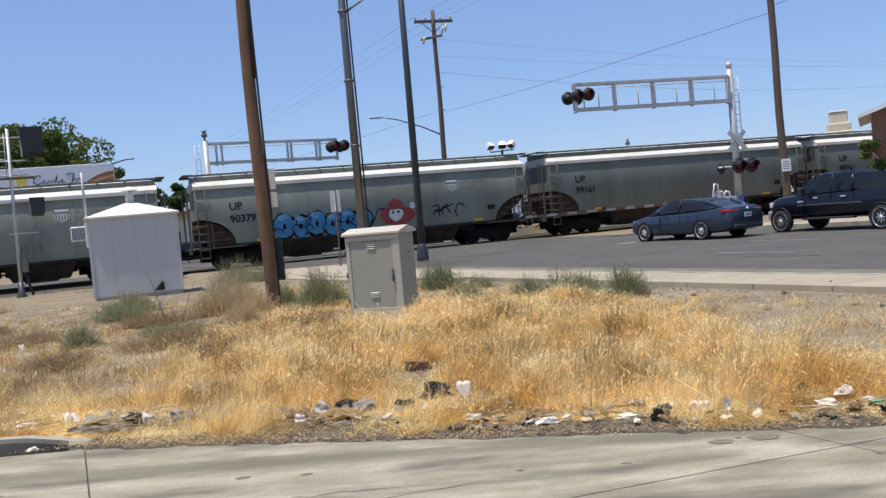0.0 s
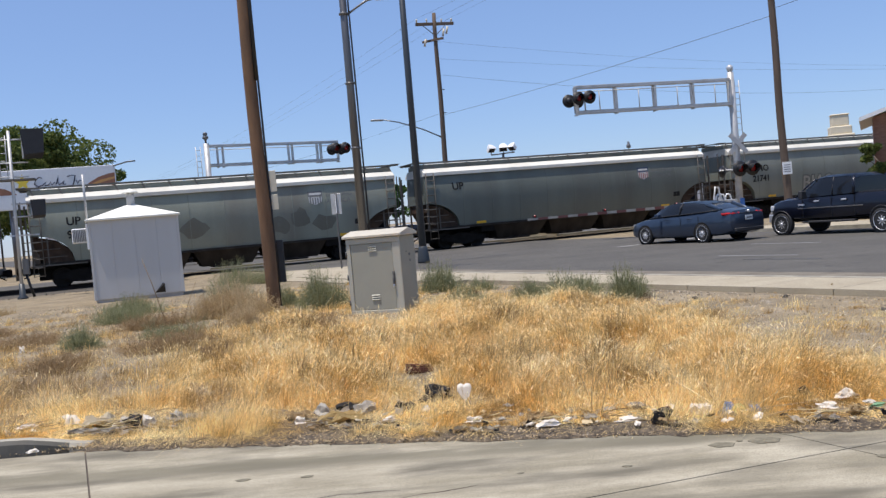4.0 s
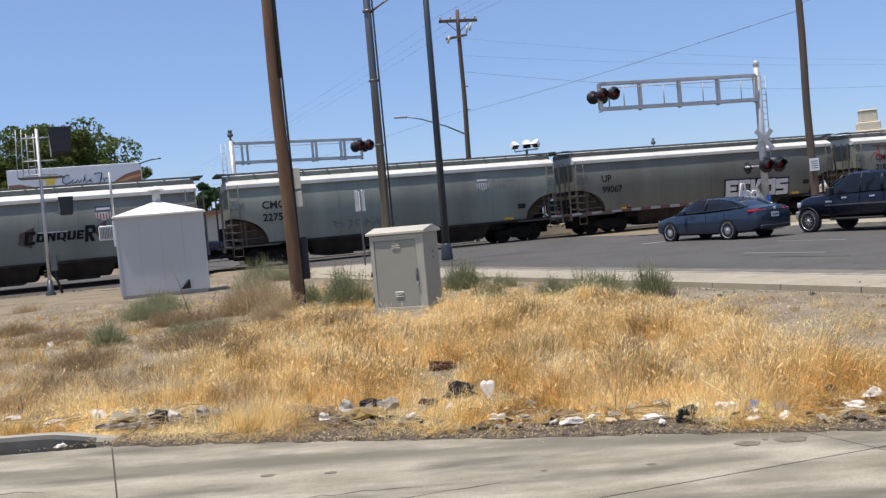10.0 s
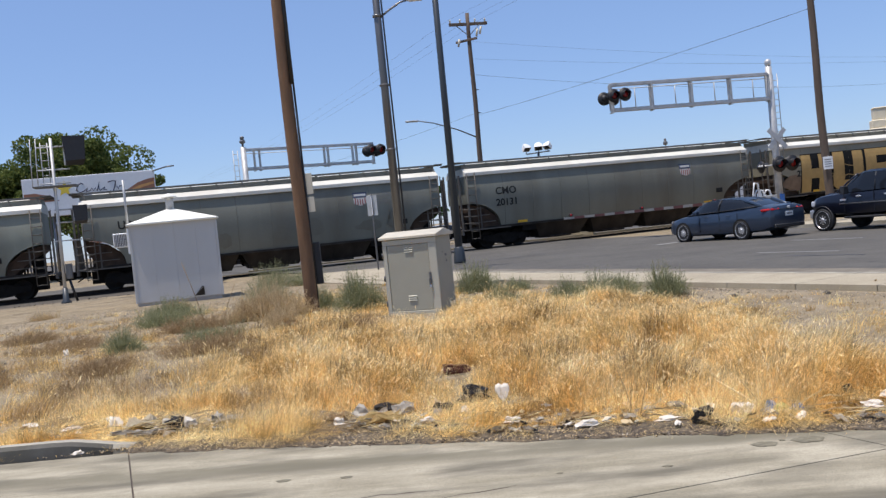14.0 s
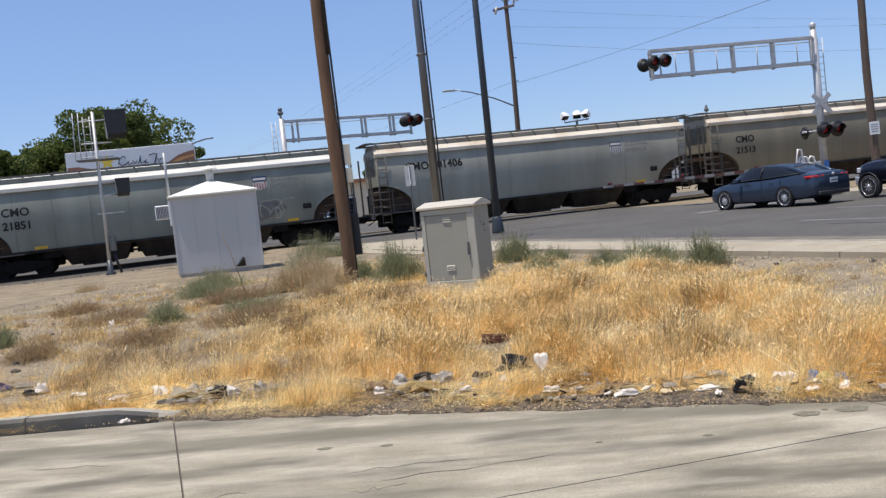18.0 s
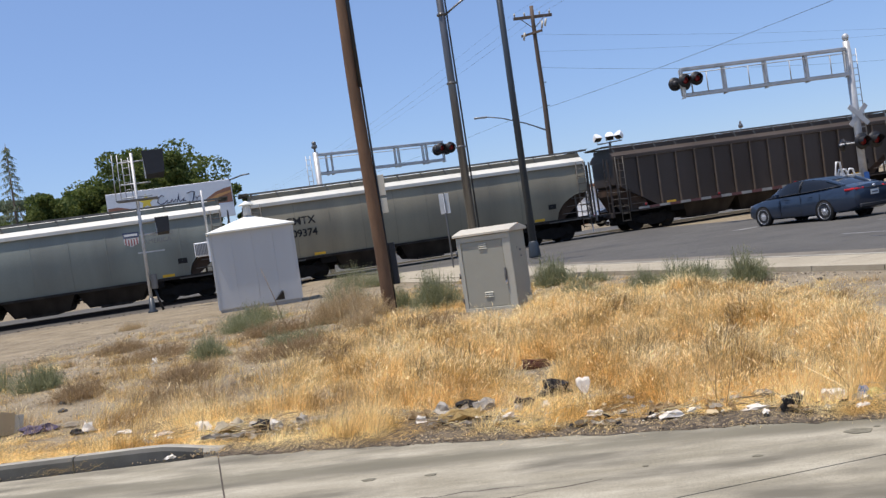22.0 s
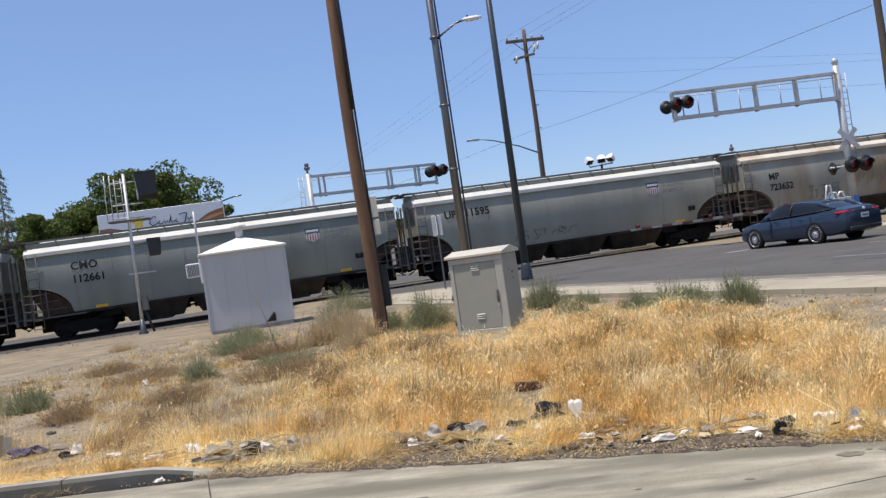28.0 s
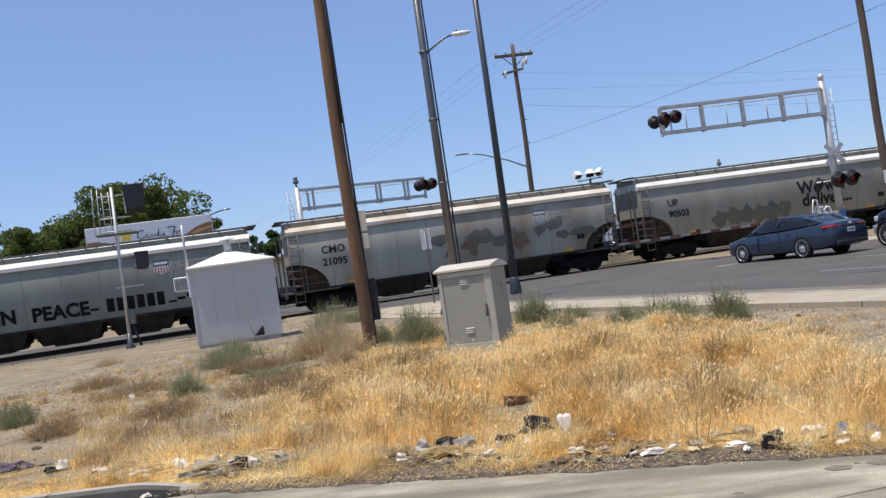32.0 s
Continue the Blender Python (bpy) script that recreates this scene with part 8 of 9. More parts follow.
# ---------------------------------------------------------------- far buildings, billboard, wires
def billboard():
    b = thing("billboard", pose(-25.0, 59.4, 0, 0, 0, 18), "large white billboard with a dark script logo and a star", "billboard")
    w = 4.1
    bm = bmesh.new()
    box(bm, -w, w, 0, .35, 4.55, 7.05, .02)
    p = part("panel", bm, M["white"], b)
    for nm, pts, mt in (("swoosh", [(1.9, 5.5), (2.4, 5.95), (3.0, 6.3), (3.6, 6.48), (4.05, 6.55), (4.05, 5.5)], "sign_brown"), ("swoosh", [(-4.05, 5.5), (-4.05, 6.08), (-3.4, 6.1), (-2.6, 5.9), (-1.9, 5.5)], "sign_brown"), ("swoosh", [(2.1, 5.5), (2.6, 5.9), (3.1, 6.12), (4.05, 6.3), (4.05, 6.15), (3.2, 5.95), (2.6, 5.5)], "sign_orange")):
        bm = bmesh.new()
        bm.faces.new([bm.verts.new((x, -.006 - (mt == "sign_orange") * .004, z)) for x, z in pts])
        part(nm, bm, M[mt], p)
    bm = bmesh.new()
    bm.faces.new([bm.verts.new((-1.55 + (.52 if i % 2 == 0 else .24) * math.sin(i * math.pi / 5), -.008, 6.1 + (.52 if i % 2 == 0 else .24) * math.cos(i * math.pi / 5) + .15)) for i in range(10)])
    part("star", bm, M["sign_yellow"], p, "yellow star shape")
    # the logo's flowing line, two tall swings in it
    for pts in ([(-.35, 6.28), (-.5, 6.36), (-.72, 6.2), (-.78, 5.95), (-.6, 5.8), (-.35, 5.88), (-.15, 6.05), (-.22, 5.84), (0, 5.88), (.1, 6.05), (.16, 5.86), (.32, 6.02), (.38, 5.85), (.5, 6.1), (.55, 6.36), (.48, 6.1), (.56, 5.84), (.75, 5.95), (.85, 6.05), (.78, 5.86), (.95, 5.86)], [(1.05, 6.3), (1.3, 6.36), (1.5, 6.34), (1.42, 6.0), (1.3, 5.72), (1.12, 5.78)], [(1.55, 6.04), (1.6, 5.84), (1.7, 6.02), (1.85, 6.02)]):
        bm = bmesh.new()
        pipe(bm, [(x * 1.08, -.004, z * 1.1 - .46) for x, z in pts], .038, 6)
        part("logo_stroke", bm, M["sign_navy"], p)
    bm = bmesh.new()
    box(bm, -.55, 2.35, .02, .3, 2.35, 4.5, .02)
    q = part("poster_panel", bm, M["white"], b)
    for x0, z0, w0, h0, mt in ((-.35, 3.55, 2.4, .55, "sign_yellow"), (-.2, 3.0, 1.6, .35, "sign_navy"), (-.35, 2.55, 1.1, .22, "sign_brown")):
        n = 6
        for i in range(n):
            a = x0 + w0 * i / n
            bm = bmesh.new()
            bm.faces.new([bm.verts.new(pp) for pp in ((a, .012, z0), (a + w0 / n * .8, .012, z0), (a + w0 / n * .8, .012, z0 + h0), (a, .012, z0 + h0))])
            part("word_bar", bm, M[mt], q)
    for x in (-2.4, 2.6):
        bm = bmesh.new()
        rod(bm, (x, .5, -.3), (x, .5, 5.2), .16, seg=12)
        part("leg", bm, M["galv"], b)
    bm = bmesh.new()
    pipe(bm, [(3.9, .1, 6.95), (4.9, -.5, 7.15), (5.4, -.8, 7.15)], .05)
    part("lamp_arm", bm, M["galv"], b)


M["sign_brown"] = material("printed brown", (0.30, 0.13, 0.07), 0.5, var=0.1)
M["sign_orange"] = material("printed orange", (0.60, 0.30, 0.10), 0.5, var=0.1)
M["sign_yellow"] = material("printed yellow", (0.80, 0.58, 0.06), 0.5, var=0.08)
M["sign_navy"] = material("printed navy", (0.02, 0.025, 0.06), 0.5, var=0.1)
billboard()


def brick_building():
    # its gable end faces the road corner
    tx, ty = 0.905, -0.426
    b = thing("brick_building", Matrix(((tx, -ty, 0, 19.75), (ty, tx, 0, 41.5), (0, 0, 1, 0), (0, 0, 0, 1))), "red-brown brick building with a white gabled eave", "building")
    bm = bmesh.new()
    W = 14.0
    lo = [bm.verts.new((x, 0, z)) for x, z in [(0, 0), (W, 0), (W, 4.45), (W / 2, 6.6), (0, 4.45)]]
    hi = [bm.verts.new((x, 7, z)) for x, z in [(0, 0), (W, 0), (W, 4.45), (W / 2, 6.6), (0, 4.45)]]
    bm.faces.new(lo)
    bm.faces.new(hi[::-1])
    for i in range(5):
        bm.faces.new((lo[i], lo[(i + 1) % 5], hi[(i + 1) % 5], hi[i]))
    wall = part("wall", bm, M["brick"], b)
    for s in (-1, 1):
        x0, x1 = (-.55, W / 2) if s < 0 else (W + .55, W / 2)
        z0, z1 = 4.45 - .55 * .307, 6.6
        bm = bmesh.new()
        loft(bm, [[(x, -.5, z), (x, -.5, z + .17), (x, 7.4, z + .17), (x, 7.4, z)] for x, z in ((x0, z0 + .04), (x1, z1 + .04))], smooth=False)
        part("roof", bm, M["white"], b, "white eave and roof edge")
    # courses of brick near the visible corner
    bm = bmesh.new()
    box(bm, 0, .205, -.012, .02, 0, .062, .004)
    me = finish(bm, "brick", M["brick"])
    for r in range(60):
        for i in range(5):
            part("brick", me, None, wall, at=pose(.004 + i * .215 + (r % 2) * .1, 0, .02 + r * .074))
    bm = bmesh.new()
    box(bm, 1.6, 2.6, -.02, .05, 1.0, 2.4, .01)
    part("window", bm, M["car_glass"], b)


brick_building()


def tower():
    t = thing("cream_tower", pose(40.2, 91.4, 0, 0, 0, -15), "cream stucco stepped tower top in the distance", "building")
    for z0, z1, w in ((-.2, 6.5, 1.2), (6.5, 7.3, 1.0), (7.3, 8.35, .78), (8.35, 8.5, .84)):
        bm = bmesh.new()
        box(bm, -w, w, -w, w, z0, z1, .08)
        part("tier", bm, M["stucco"], t)


tower()


def floodlights():
    f = thing("floodlight_pole", pose(6.6, 90, 0, 0, 0, -5), "cluster of three white floodlights on a pole", "floodlight")
    bm = bmesh.new()
    rod(bm, (0, 0, 0), (0, 0, 7.4), .12, seg=10)
    part("pole", bm, M["galv"], f)
    bm = bmesh.new()
    rod(bm, (-1.15, 0, 7.4), (1.15, 0, 7.5), .06, seg=8)
    part("crossbar", bm, M["galv"], f)
    for x, tn in ((-1.15, 40), (0.05, 0), (0.95, -40)):
        bm = bmesh.new()
        loft(bm, [[(a * k, y, b * k * .7 + z) for a, b in ((-1, -1), (1, -1), (1, 1), (-1, 1))] for k, y, z in ((.16, .42, .10), (.36, .12, .02), (.40, -.22, 0))], smooth=False)
        head = part("floodlight", bm, M["white"], f, at=pose(x, 0, 8.0, 48, 0, tn))
        bm = bmesh.new()
        box(bm, -.35, .35, -.235, -.222, -.24, .24)
        part("lens", bm, M["car_glass"], head, "dark glass front")
        bm = bmesh.new()
        rod(bm, (x, 0, 7.4), (x, 0, 7.8), .04, seg=6)
        part("bracket", bm, M["galv"], f)


floodlights()


def low_buildings():
    for x, y, w, d, h, turn, mt, label in ((-22, 96, 30, 10, 4.2, 14, "stucco", "low cream stucco shop beyond the far street"), (22, 112, 34, 12, 4.0, 12, "white", "low pale shop beyond the far street"), (-60, 88, 20, 10, 4.0, 20, "stucco", "low cream building behind the trees"), (62, 105, 24, 12, 5.0, 10, "stucco", "low cream building in the distance")):
        b = thing("shop", pose(x, y, -.1, 0, 0, turn), label, "building")
        bm = bmesh.new()
        box(bm, -w / 2, w / 2, 0, d, 0, h)
        part("wall", bm, M[mt], b)
        bm = bmesh.new()
        box(bm, -w / 2 - .4, w / 2 + .4, -.6, d + .3, h, h + .35)
        part("roof", bm, M["sign_brown"], b)
        for i in range(int(w / 3.4)):
            bm = bmesh.new()
            x0 = -w / 2 + 1.0 + i * 3.4
            box(bm, x0, x0 + 2.2, -.05, .05, .5, 2.6, .02)
            win = part("window", bm, M["car_glass"], b)
            bm = bmesh.new()
            box(bm, x0 - .08, x0 + 2.28, -.09, -.03, 2.6, 2.72)
            part("frame", bm, M["white"], win)


low_buildings()


M["wire"] = material("weathered wire", (0.09, 0.095, 0.10), 0.6, var=0.1, bump=0)


def beyond_track():
    """Low clutter on the far side of the crossing, seen under the wagons."""
    bm = bmesh.new()
    box(bm, -1.35, 1.35, -.3, .3, -.1, .70, .08, 2)
    solid("concrete_block", bm, M["walk"], pose(5.7, 56.4, -.05, 0, 0, -16), "low tan concrete block beyond the railway", "barrier")
    r = thing("road_barrier", pose(1.4, 60.0, -.05, 0, 0, 30), "orange and white board barrier beyond the railway", "barrier")
    for i in range(6):
        bm = bmesh.new()
        box(bm, -1.7 + i * .56, -1.7 + i * .56 + .55, -.02, .02, .55, .85)
        part("stripe", bm, M["gate_white"] if i % 2 else M["cone_orange"], r)
    for x in (-1.4, 1.4):
        bm = bmesh.new()
        box(bm, x - .04, x + .04, -.03, -.021, 0, .95)
        part("leg", bm, M["white"], r)
    bm = bmesh.new()
    rod(bm, (0, 0, -.2), (0, 0, .75), .13, .12, 12)
    solid("wood_post", bm, M["wood_grey"], pose(.67, 54.6, -.05), "short wooden post beside the far kerb", "post")
    bm = bmesh.new()
    a = [rail_point(-12, 3.6), rail_point(16, 3.6), rail_point(16, 3.85), rail_point(-12, 3.85)]
    prism(bm, [(p.x, p.y) for p in a], -.3, .06)
    tagged(new("far_kerb", finish(bm, "far_kerb", M["walk"])), "pale concrete kerb beyond the railway", "kerb", kind="structure")


M["cone_orange"] = material("faded orange paint", (0.52, 0.20, 0.07), 0.6, var=0.2)
beyond_track()


def wire(p, q, sag, r, name="overhead_wire"):
    p, q = Vector(p), Vector(q)
    bm = bmesh.new()
    pipe(bm, [p.lerp(q, i / 24) - Vector((0, 0, 4 * sag * (i / 24) * (1 - i / 24))) for i in range(25)], r, 5)
    solid(name, bm, M["wire"], Matrix(), "thin dark overhead wire between poles", "wire", "overhead wires")


for k, dx in enumerate((-1.2, .2, 1.2)):
    wire((0.62 + dx, 64 + .2 * dx, 15.45), (22 + dx, 15 - dx, 14.9 + .2 * k), .5, .006)
    wire((0.62 + dx, 64 + .2 * dx, 15.45), (-52 + dx, 170, 13.5), 1.0, .006)
wire((14.15, 37.3, 8.65), (0.62, 64, 8.75), .15, .011)
wire((14.15, 37.3, 8.9), (26, 14, 10.6), .2, .010)
wire((0.62, 64, 8.9), (-38, 120, 8.0), .6, .009)
wire((0.62, 64, 11.6), (48, 92, 10.6), .9, .009)
wire((0.62, 64, 13.9), (50, 88, 12.0), .6, .006)
wire((0.62, 64, 12.7), (52, 80, 10.5), .6, .006)
wire((-2.5, 30, 12.9), (-3.58, 18.87, 11.8), .3, .02)


# ---------------------------------------------------------------- litter and small things
M["paper"] = leafy("crumpled white paper", (0.42, 0.35, 0.25), (0.84, 0.77, 0.66), 0.2, 0.8)
# cardboard brown, which also stands in for shade on the carton's sides
M["kraft"] = leafy("brown cardboard", (0.42, 0.30, 0.16), (0.66, 0.51, 0.30), 0.2, 0.85)
M["bag_black"] = material("black plastic bag", (0.022, 0.019, 0.017), 0.62, var=0.3, spec=0.2)
M["bag_grey"] = material("grey plastic film", (0.40, 0.355, 0.285), 0.6, var=0.3, spread=0.35)
M["bag_blue"] = material("blue plastic", (0.05, 0.20, 0.50), 0.4, var=0.2)
M["rag_red"] = material("faded red fabric", (0.42, 0.10, 0.07), 0.9, var=0.2)
M["wrap_yellow"] = material("pale yellow plastic", (0.55, 0.50, 0.16), 0.5, var=0.2)
M["wrap_green"] = material("faded green plastic", (0.16, 0.30, 0.15), 0.5, var=0.2)
M["rag_purple"] = material("dark purple cloth", (0.085, 0.065, 0.10), 0.9, var=0.3, scale=12)
M["kraft_gold"] = material("sunlit tan cardboard", (0.52, 0.37, 0.15), 0.85, var=0.15, scale=8)
M["rust_box"] = material("rusted brown metal", (0.12, 0.04, 0.025), 0.8, var=0.3, scale=14)
M["foam"] = material("dirty cream foam", (0.66, 0.58, 0.43), 0.9, var=0.12, scale=10)


def scrap(rng, w, d, h, n=6):
    """A crumpled sheet with folds and a little thickness."""
    bm = bmesh.new()
    g = [[bm.verts.new((w * (i / (n - 1) - .5) + rng.uniform(-.1, .1) * w, d * (j / (n - 1) - .5) + rng.uniform(-.1, .1) * d, h * (.15 + .85 * rng.random() ** 1.6))) for j in range(n)] for i in range(n)]
    for i in range(n - 1):
        for j in range(n - 1):
            bm.faces.new((g[i][j], g[i + 1][j], g[i + 1][j + 1], g[i][j + 1]))
    bmesh.ops.solidify(bm, geom=bm.faces[:], thickness=.004)
    return bm


def crumple(rng, w, d, h):
    """A crushed bag or ball of paper: a creased lump with a torn skirt."""
    bm = bmesh.new()
    bmesh.ops.create_icosphere(bm, subdivisions=2, radius=.5)
    for v in bm.verts:
        k = rng.uniform(.45, 1.3)
        v.co = Vector((v.co.x * w * k, v.co.y * d * k, max(-.12, v.co.z) * h * k * 1.15 + .1 * h))
        if v.co.z < .05 * h:
            v.co.x *= 1.25
            v.co.y *= 1.25
    return bm


def litter():
    rng = random.Random(12)
    kinds = (("paper_scrap", "paper", "crumpled white paper scrap among straw"), ("paper_scrap", "paper", "torn white paper scrap on the ground"), ("cardboard_scrap", "foam", "dirty cream wrapper scrap in straw"), ("plastic_film", "bag_grey", "torn grey-brown film scrap in straw"), ("paper_scrap", "paper", "small white paper scrap in straw"), ("plastic_film", "bag_grey", "grey plastic film scrap on the ground"), ("cardboard_scrap", "kraft", "curled tan cardboard scrap in straw"), ("cardboard_scrap", "foam", "dirty cream packing scrap in straw"), ("cardboard_scrap", "kraft", "tan cardboard scrap on the ground"), ("cardboard_scrap", "kraft", "brown cardboard scrap on the ground"), ("plastic_bag", "bag_black", "torn black plastic bag on the ground"))
    spots = []
    for i in range(420):
        x = rng.choice((rng.uniform(-1.2, 1.0), rng.uniform(1.4, 3.8), rng.uniform(-3.2, -1.9), rng.uniform(-5.5, 5.0)))
        y = lot_edge(x) + .08 + abs(rng.gauss(0, .36)) + .3 * smooth_step(0, -1.5, x)
        spots.append((x, y))
    for i in range(26):
        spots.append((rng.uniform(-9, 6), rng.uniform(9, 17)))
    for i, (x, y) in enumerate(spots):
        nm, mt, lb = rng.choice(kinds)
        s = rng.choice((rng.uniform(.015, .04), rng.uniform(.03, .08), rng.uniform(.05, .13))) if y < 9 else rng.uniform(.04, .12)
        s *= .62
        bm = crumple(rng, s * rng.uniform(.7, 1.7), s, s * rng.uniform(.3, .6)) if i % 3 == 0 else scrap(rng, s * rng.uniform(.7, 1.9), s, s * rng.uniform(.2, .6), 5)
        solid(nm, bm, M[mt], pose(x, y, max(level(x, y), .0) + .035, rng.uniform(-22, 22), rng.uniform(-22, 22), rng.uniform(0, 360)), lb, "litter", "litter on the lot")
    big = (
        (-2.28, 8.2, .55, .12, .05, "paper", "white_board", "long pale board half hidden in grass"),
        (-2.52, 8.16, .14, .12, .14, "bag_grey", "grey_bag", "grey crushed carton end beside a board"),
        (-.97, 7.50, .34, .2, .09, "kraft_gold", "cardboard", "flattened tan cardboard piece"),
        (-1.35, 7.75, .18, .12, .07, "kraft", "cardboard", "curled brown cardboard piece"),
        (-1.17, 7.86, .16, .14, .12, "bag_grey", "grey_bag", "grey crumpled plastic bag"),
        (-1.3, 7.55, .1, .1, .09, "paper", "paper_bag", "small crumpled white bag"),
        (-.78, 7.80, .24, .16, .12, "bag_grey", "grey_bag", "grey plastic bag heaped in straw"),
        (-.95, 7.95, .26, .14, .10, "bag_black", "black_bag", "dark plastic bag heaped in straw"),
        (-.56, 8.05, .20, .14, .10, "paper", "paper_bag", "pale crumpled bag in straw"),
        (-.45, 7.7, .22, .16, .10, "bag_black", "black_bag", "dark plastic bag on the verge"),
        (-.25, 7.55, .12, .1, .07, "paper", "paper_bag", "white crumpled scrap on the verge"),
        (-.55, 7.3, .14, .1, .06, "paper", "paper_bag", "pale pink crumpled scrap on the verge"),
        (.12, 7.05, .14, .1, .06, "paper", "paper_bag", "white crumpled scrap in straw"),
        (.65, 6.7, .18, .12, .07, "paper", "paper_bag", "crumpled white paper on the verge"),
        (.62, 6.95, .18, .12, .06, "kraft", "cardboard", "brown curled cardboard piece"),
        (1.02, 7.1, .13, .1, .12, "paper", "paper_bag", "white crumpled bag before the grass"),
        (1.13, 6.95, .22, .1, .06, "bag_grey", "grey_bag", "grey plastic strip on the verge"),
        (-.19, 8.03, .36, .22, .21, "bag_black", "black_bag", "black plastic bag in the grass"),
        (1.48, 6.62, .18, .13, .11, "bag_black", "black_bag", "torn black plastic bag on the verge"),
        (1.36, 6.95, .24, .1, .08, "bag_grey", "grey_bag", "grey crumpled plastic on the verge"),
        (1.6, 6.85, .13, .1, .09, "paper", "paper_bag", "white paper bag beside black plastic"),
        (1.24, 6.62, .2, .1, .05, "paper", "paper_bag", "flat white paper scrap on straw"),
        (1.75, 6.62, .24, .14, .12, "paper", "paper_bag", "large crumpled white paper bag"),
        (1.9, 6.5, .2, .12, .08, "bag_grey", "grey_bag", "clear grey plastic film on the verge"),
        (1.97, 6.66, .09, .07, .09, "bag_blue", "blue_wrapper", "bright blue plastic wrapper"),
        (2.03, 6.6, .12, .08, .08, "wrap_yellow", "yellow_wrapper", "pale yellow plastic wrapper"),
        (2.13, 6.58, .14, .09, .07, "bag_blue", "blue_wrapper", "blue plastic wrapper in straw"),
        (2.62, 6.5, .18, .12, .06, "paper", "paper_bag", "pale flattened paper on the verge"),
        (2.66, 7.0, .12, .1, .10, "bag_black", "black_bag", "black plastic scrap in straw"),
        (2.9, 6.8, .2, .12, .08, "paper", "paper_bag", "crumpled pale paper by the grass"),
        (2.95, 6.42, .15, .06, .03, "wrap_green", "green_wrapper", "faded green plastic strip"),
        (2.75, 6.32, .1, .08, .06, "kraft", "cardboard", "brown scrap on the verge"),
        (-1.93, 7.62, .26, .12, .03, "rag_red", "red_rag", "faded red rag in the grass"),
        (-2.85, 8.02, .22, .16, .16, "bag_black", "black_bag", "black and white plastic bag"),
        (-2.72, 8.02, .16, .12, .15, "paper", "paper_bag", "white torn bag on a heap of straw"),
        (-2.95, 8.12, .16, .12, .12, "paper", "paper_bag", "white film on a heap of straw"),
        (-3.25, 8.25, .26, .2, .12, "foam", "cardboard", "dirty cream packing heap in straw"),
        (-3.55, 8.38, .16, .13, .17, "paper", "paper_bag", "crumpled white paper bag standing up"),
        (-3.95, 8.4, .2, .08, .05, "paper", "paper_bag", "small white paper roll on straw"),
        (-3.15, 7.86, .42, .08, .07, "bag_grey", "grey_strip", "bent dark rubber strip on straw"),
        (-4.55, 8.75, .2, .14, .05, "paper", "paper_bag", "flat white paper near the kerb"),
        (-5.1, 9.1, .2, .15, .15, "paper", "paper_bag", "crumpled white paper near the carton"),
        (-5.2, 9.05, .22, .14, .08, "bag_black", "black_bag", "dark plastic beside white paper"),
        (-5.82, 9.36, .50, .24, .15, "rag_purple", "dark_rag", "dark purple cloth lying on straw"),
        (-5.66, 9.52, .40, .1, .06, "paper", "white_board", "white flat board behind cloth"),
        (-3.42, 7.29, .11, .05, .05, "paper", "paper_bag", "white carton scrap against the kerb"),
        (-6.84, 14.6, .13, .10, .16, "paper", "white_bottle", "pale crushed bottle standing on a clod"),
        (6.1, 12.4, .22, .15, .09, "paper", "paper_bag", "pale plastic bag on the dirt"),
        (-13.2, 36.5, .5, .4, .3, "paper", "paper_bag", "white crumpled sheet beside the track"),
    )
    for x, y, w, d, h, mt, nm, lb in big:
        lump = "bag" in nm or "wrapper" in nm or "rag" in nm or "bottle" in nm
        solid(nm, crumple(rng, w * .86, d * .86, h * .95) if lump else scrap(rng, w * 1.05, d * 1.05, h * .7, 7), M[mt], pose(x, y, max(level(x, y), 0.012) + .015, 0 if lump else 8, 0, rng.uniform(-25, 25)), lb, "litter", "litter on the lot")
    # white cup crushed into a heart shape, standing on its point
    bm = bmesh.new()
    prof = [(0, 0), (.045, .055), (.065, .11), (.055, .15), (.02, .155), (0, .143), (-.025, .16), (-.055, .145), (-.06, .10), (-.035, .045)]
    rings = [[(x * k, y, z * k + .01) for x, z in prof] for k, y in ((.7, -.03), (.86, -.012), (.86, .015), (.65, .035))]
    loft(bm, rings)
    solid("white_cup", bm, M["paper"], pose(.07, 7.72, max(level(.07, 7.72), 0) + .03, -12, 0, 5) @ Matrix.Scale(1.15, 4), "crushed white paper cup standing in the straw", "litter", "litter on the lot")
    # rusted basket frame in the grass
    b = thing("rusty_basket", pose(-.38, 9.62, level(-.38, 9.62) - .035, 6, 8, 12) @ Matrix.Scale(.80, 4), "rusted brown metal basket lying in dry grass", "basket")
    for i in range(9):
        bm = bmesh.new()
        pipe(bm, [(-.16 + i * .04, -.09, .12), (-.15 + i * .0375, -.08, .01), (-.15 + i * .0375, .08, .01), (-.16 + i * .04, .09, .12)], .012, 5)
        part("wire", bm, M["rust_box"], b)
    for z in (.12, .07):
        bm = bmesh.new()
        pipe(bm, [(-.17, -.09, z), (.17, -.09, z), (.17, .09, z), (-.17, .09, z), (-.17, -.09, z)], .009, 5)
        part("rim", bm, M["rust_box"], b)
    for q in ((-.155, .155, -.086, -.080, .01, .10), (-.155, .155, .080, .086, .01, .11), (-.158, -.152, -.08, .08, .01, .10)):
        bm = bmesh.new()
        box(bm, *q)
        part("side_sheet", bm, M["rust_box"], b)
    bm = bmesh.new()
    box(bm, -.15, .15, -.08, .08, .0, .006)
    part("sheet", bm, M["rust_box"], b)
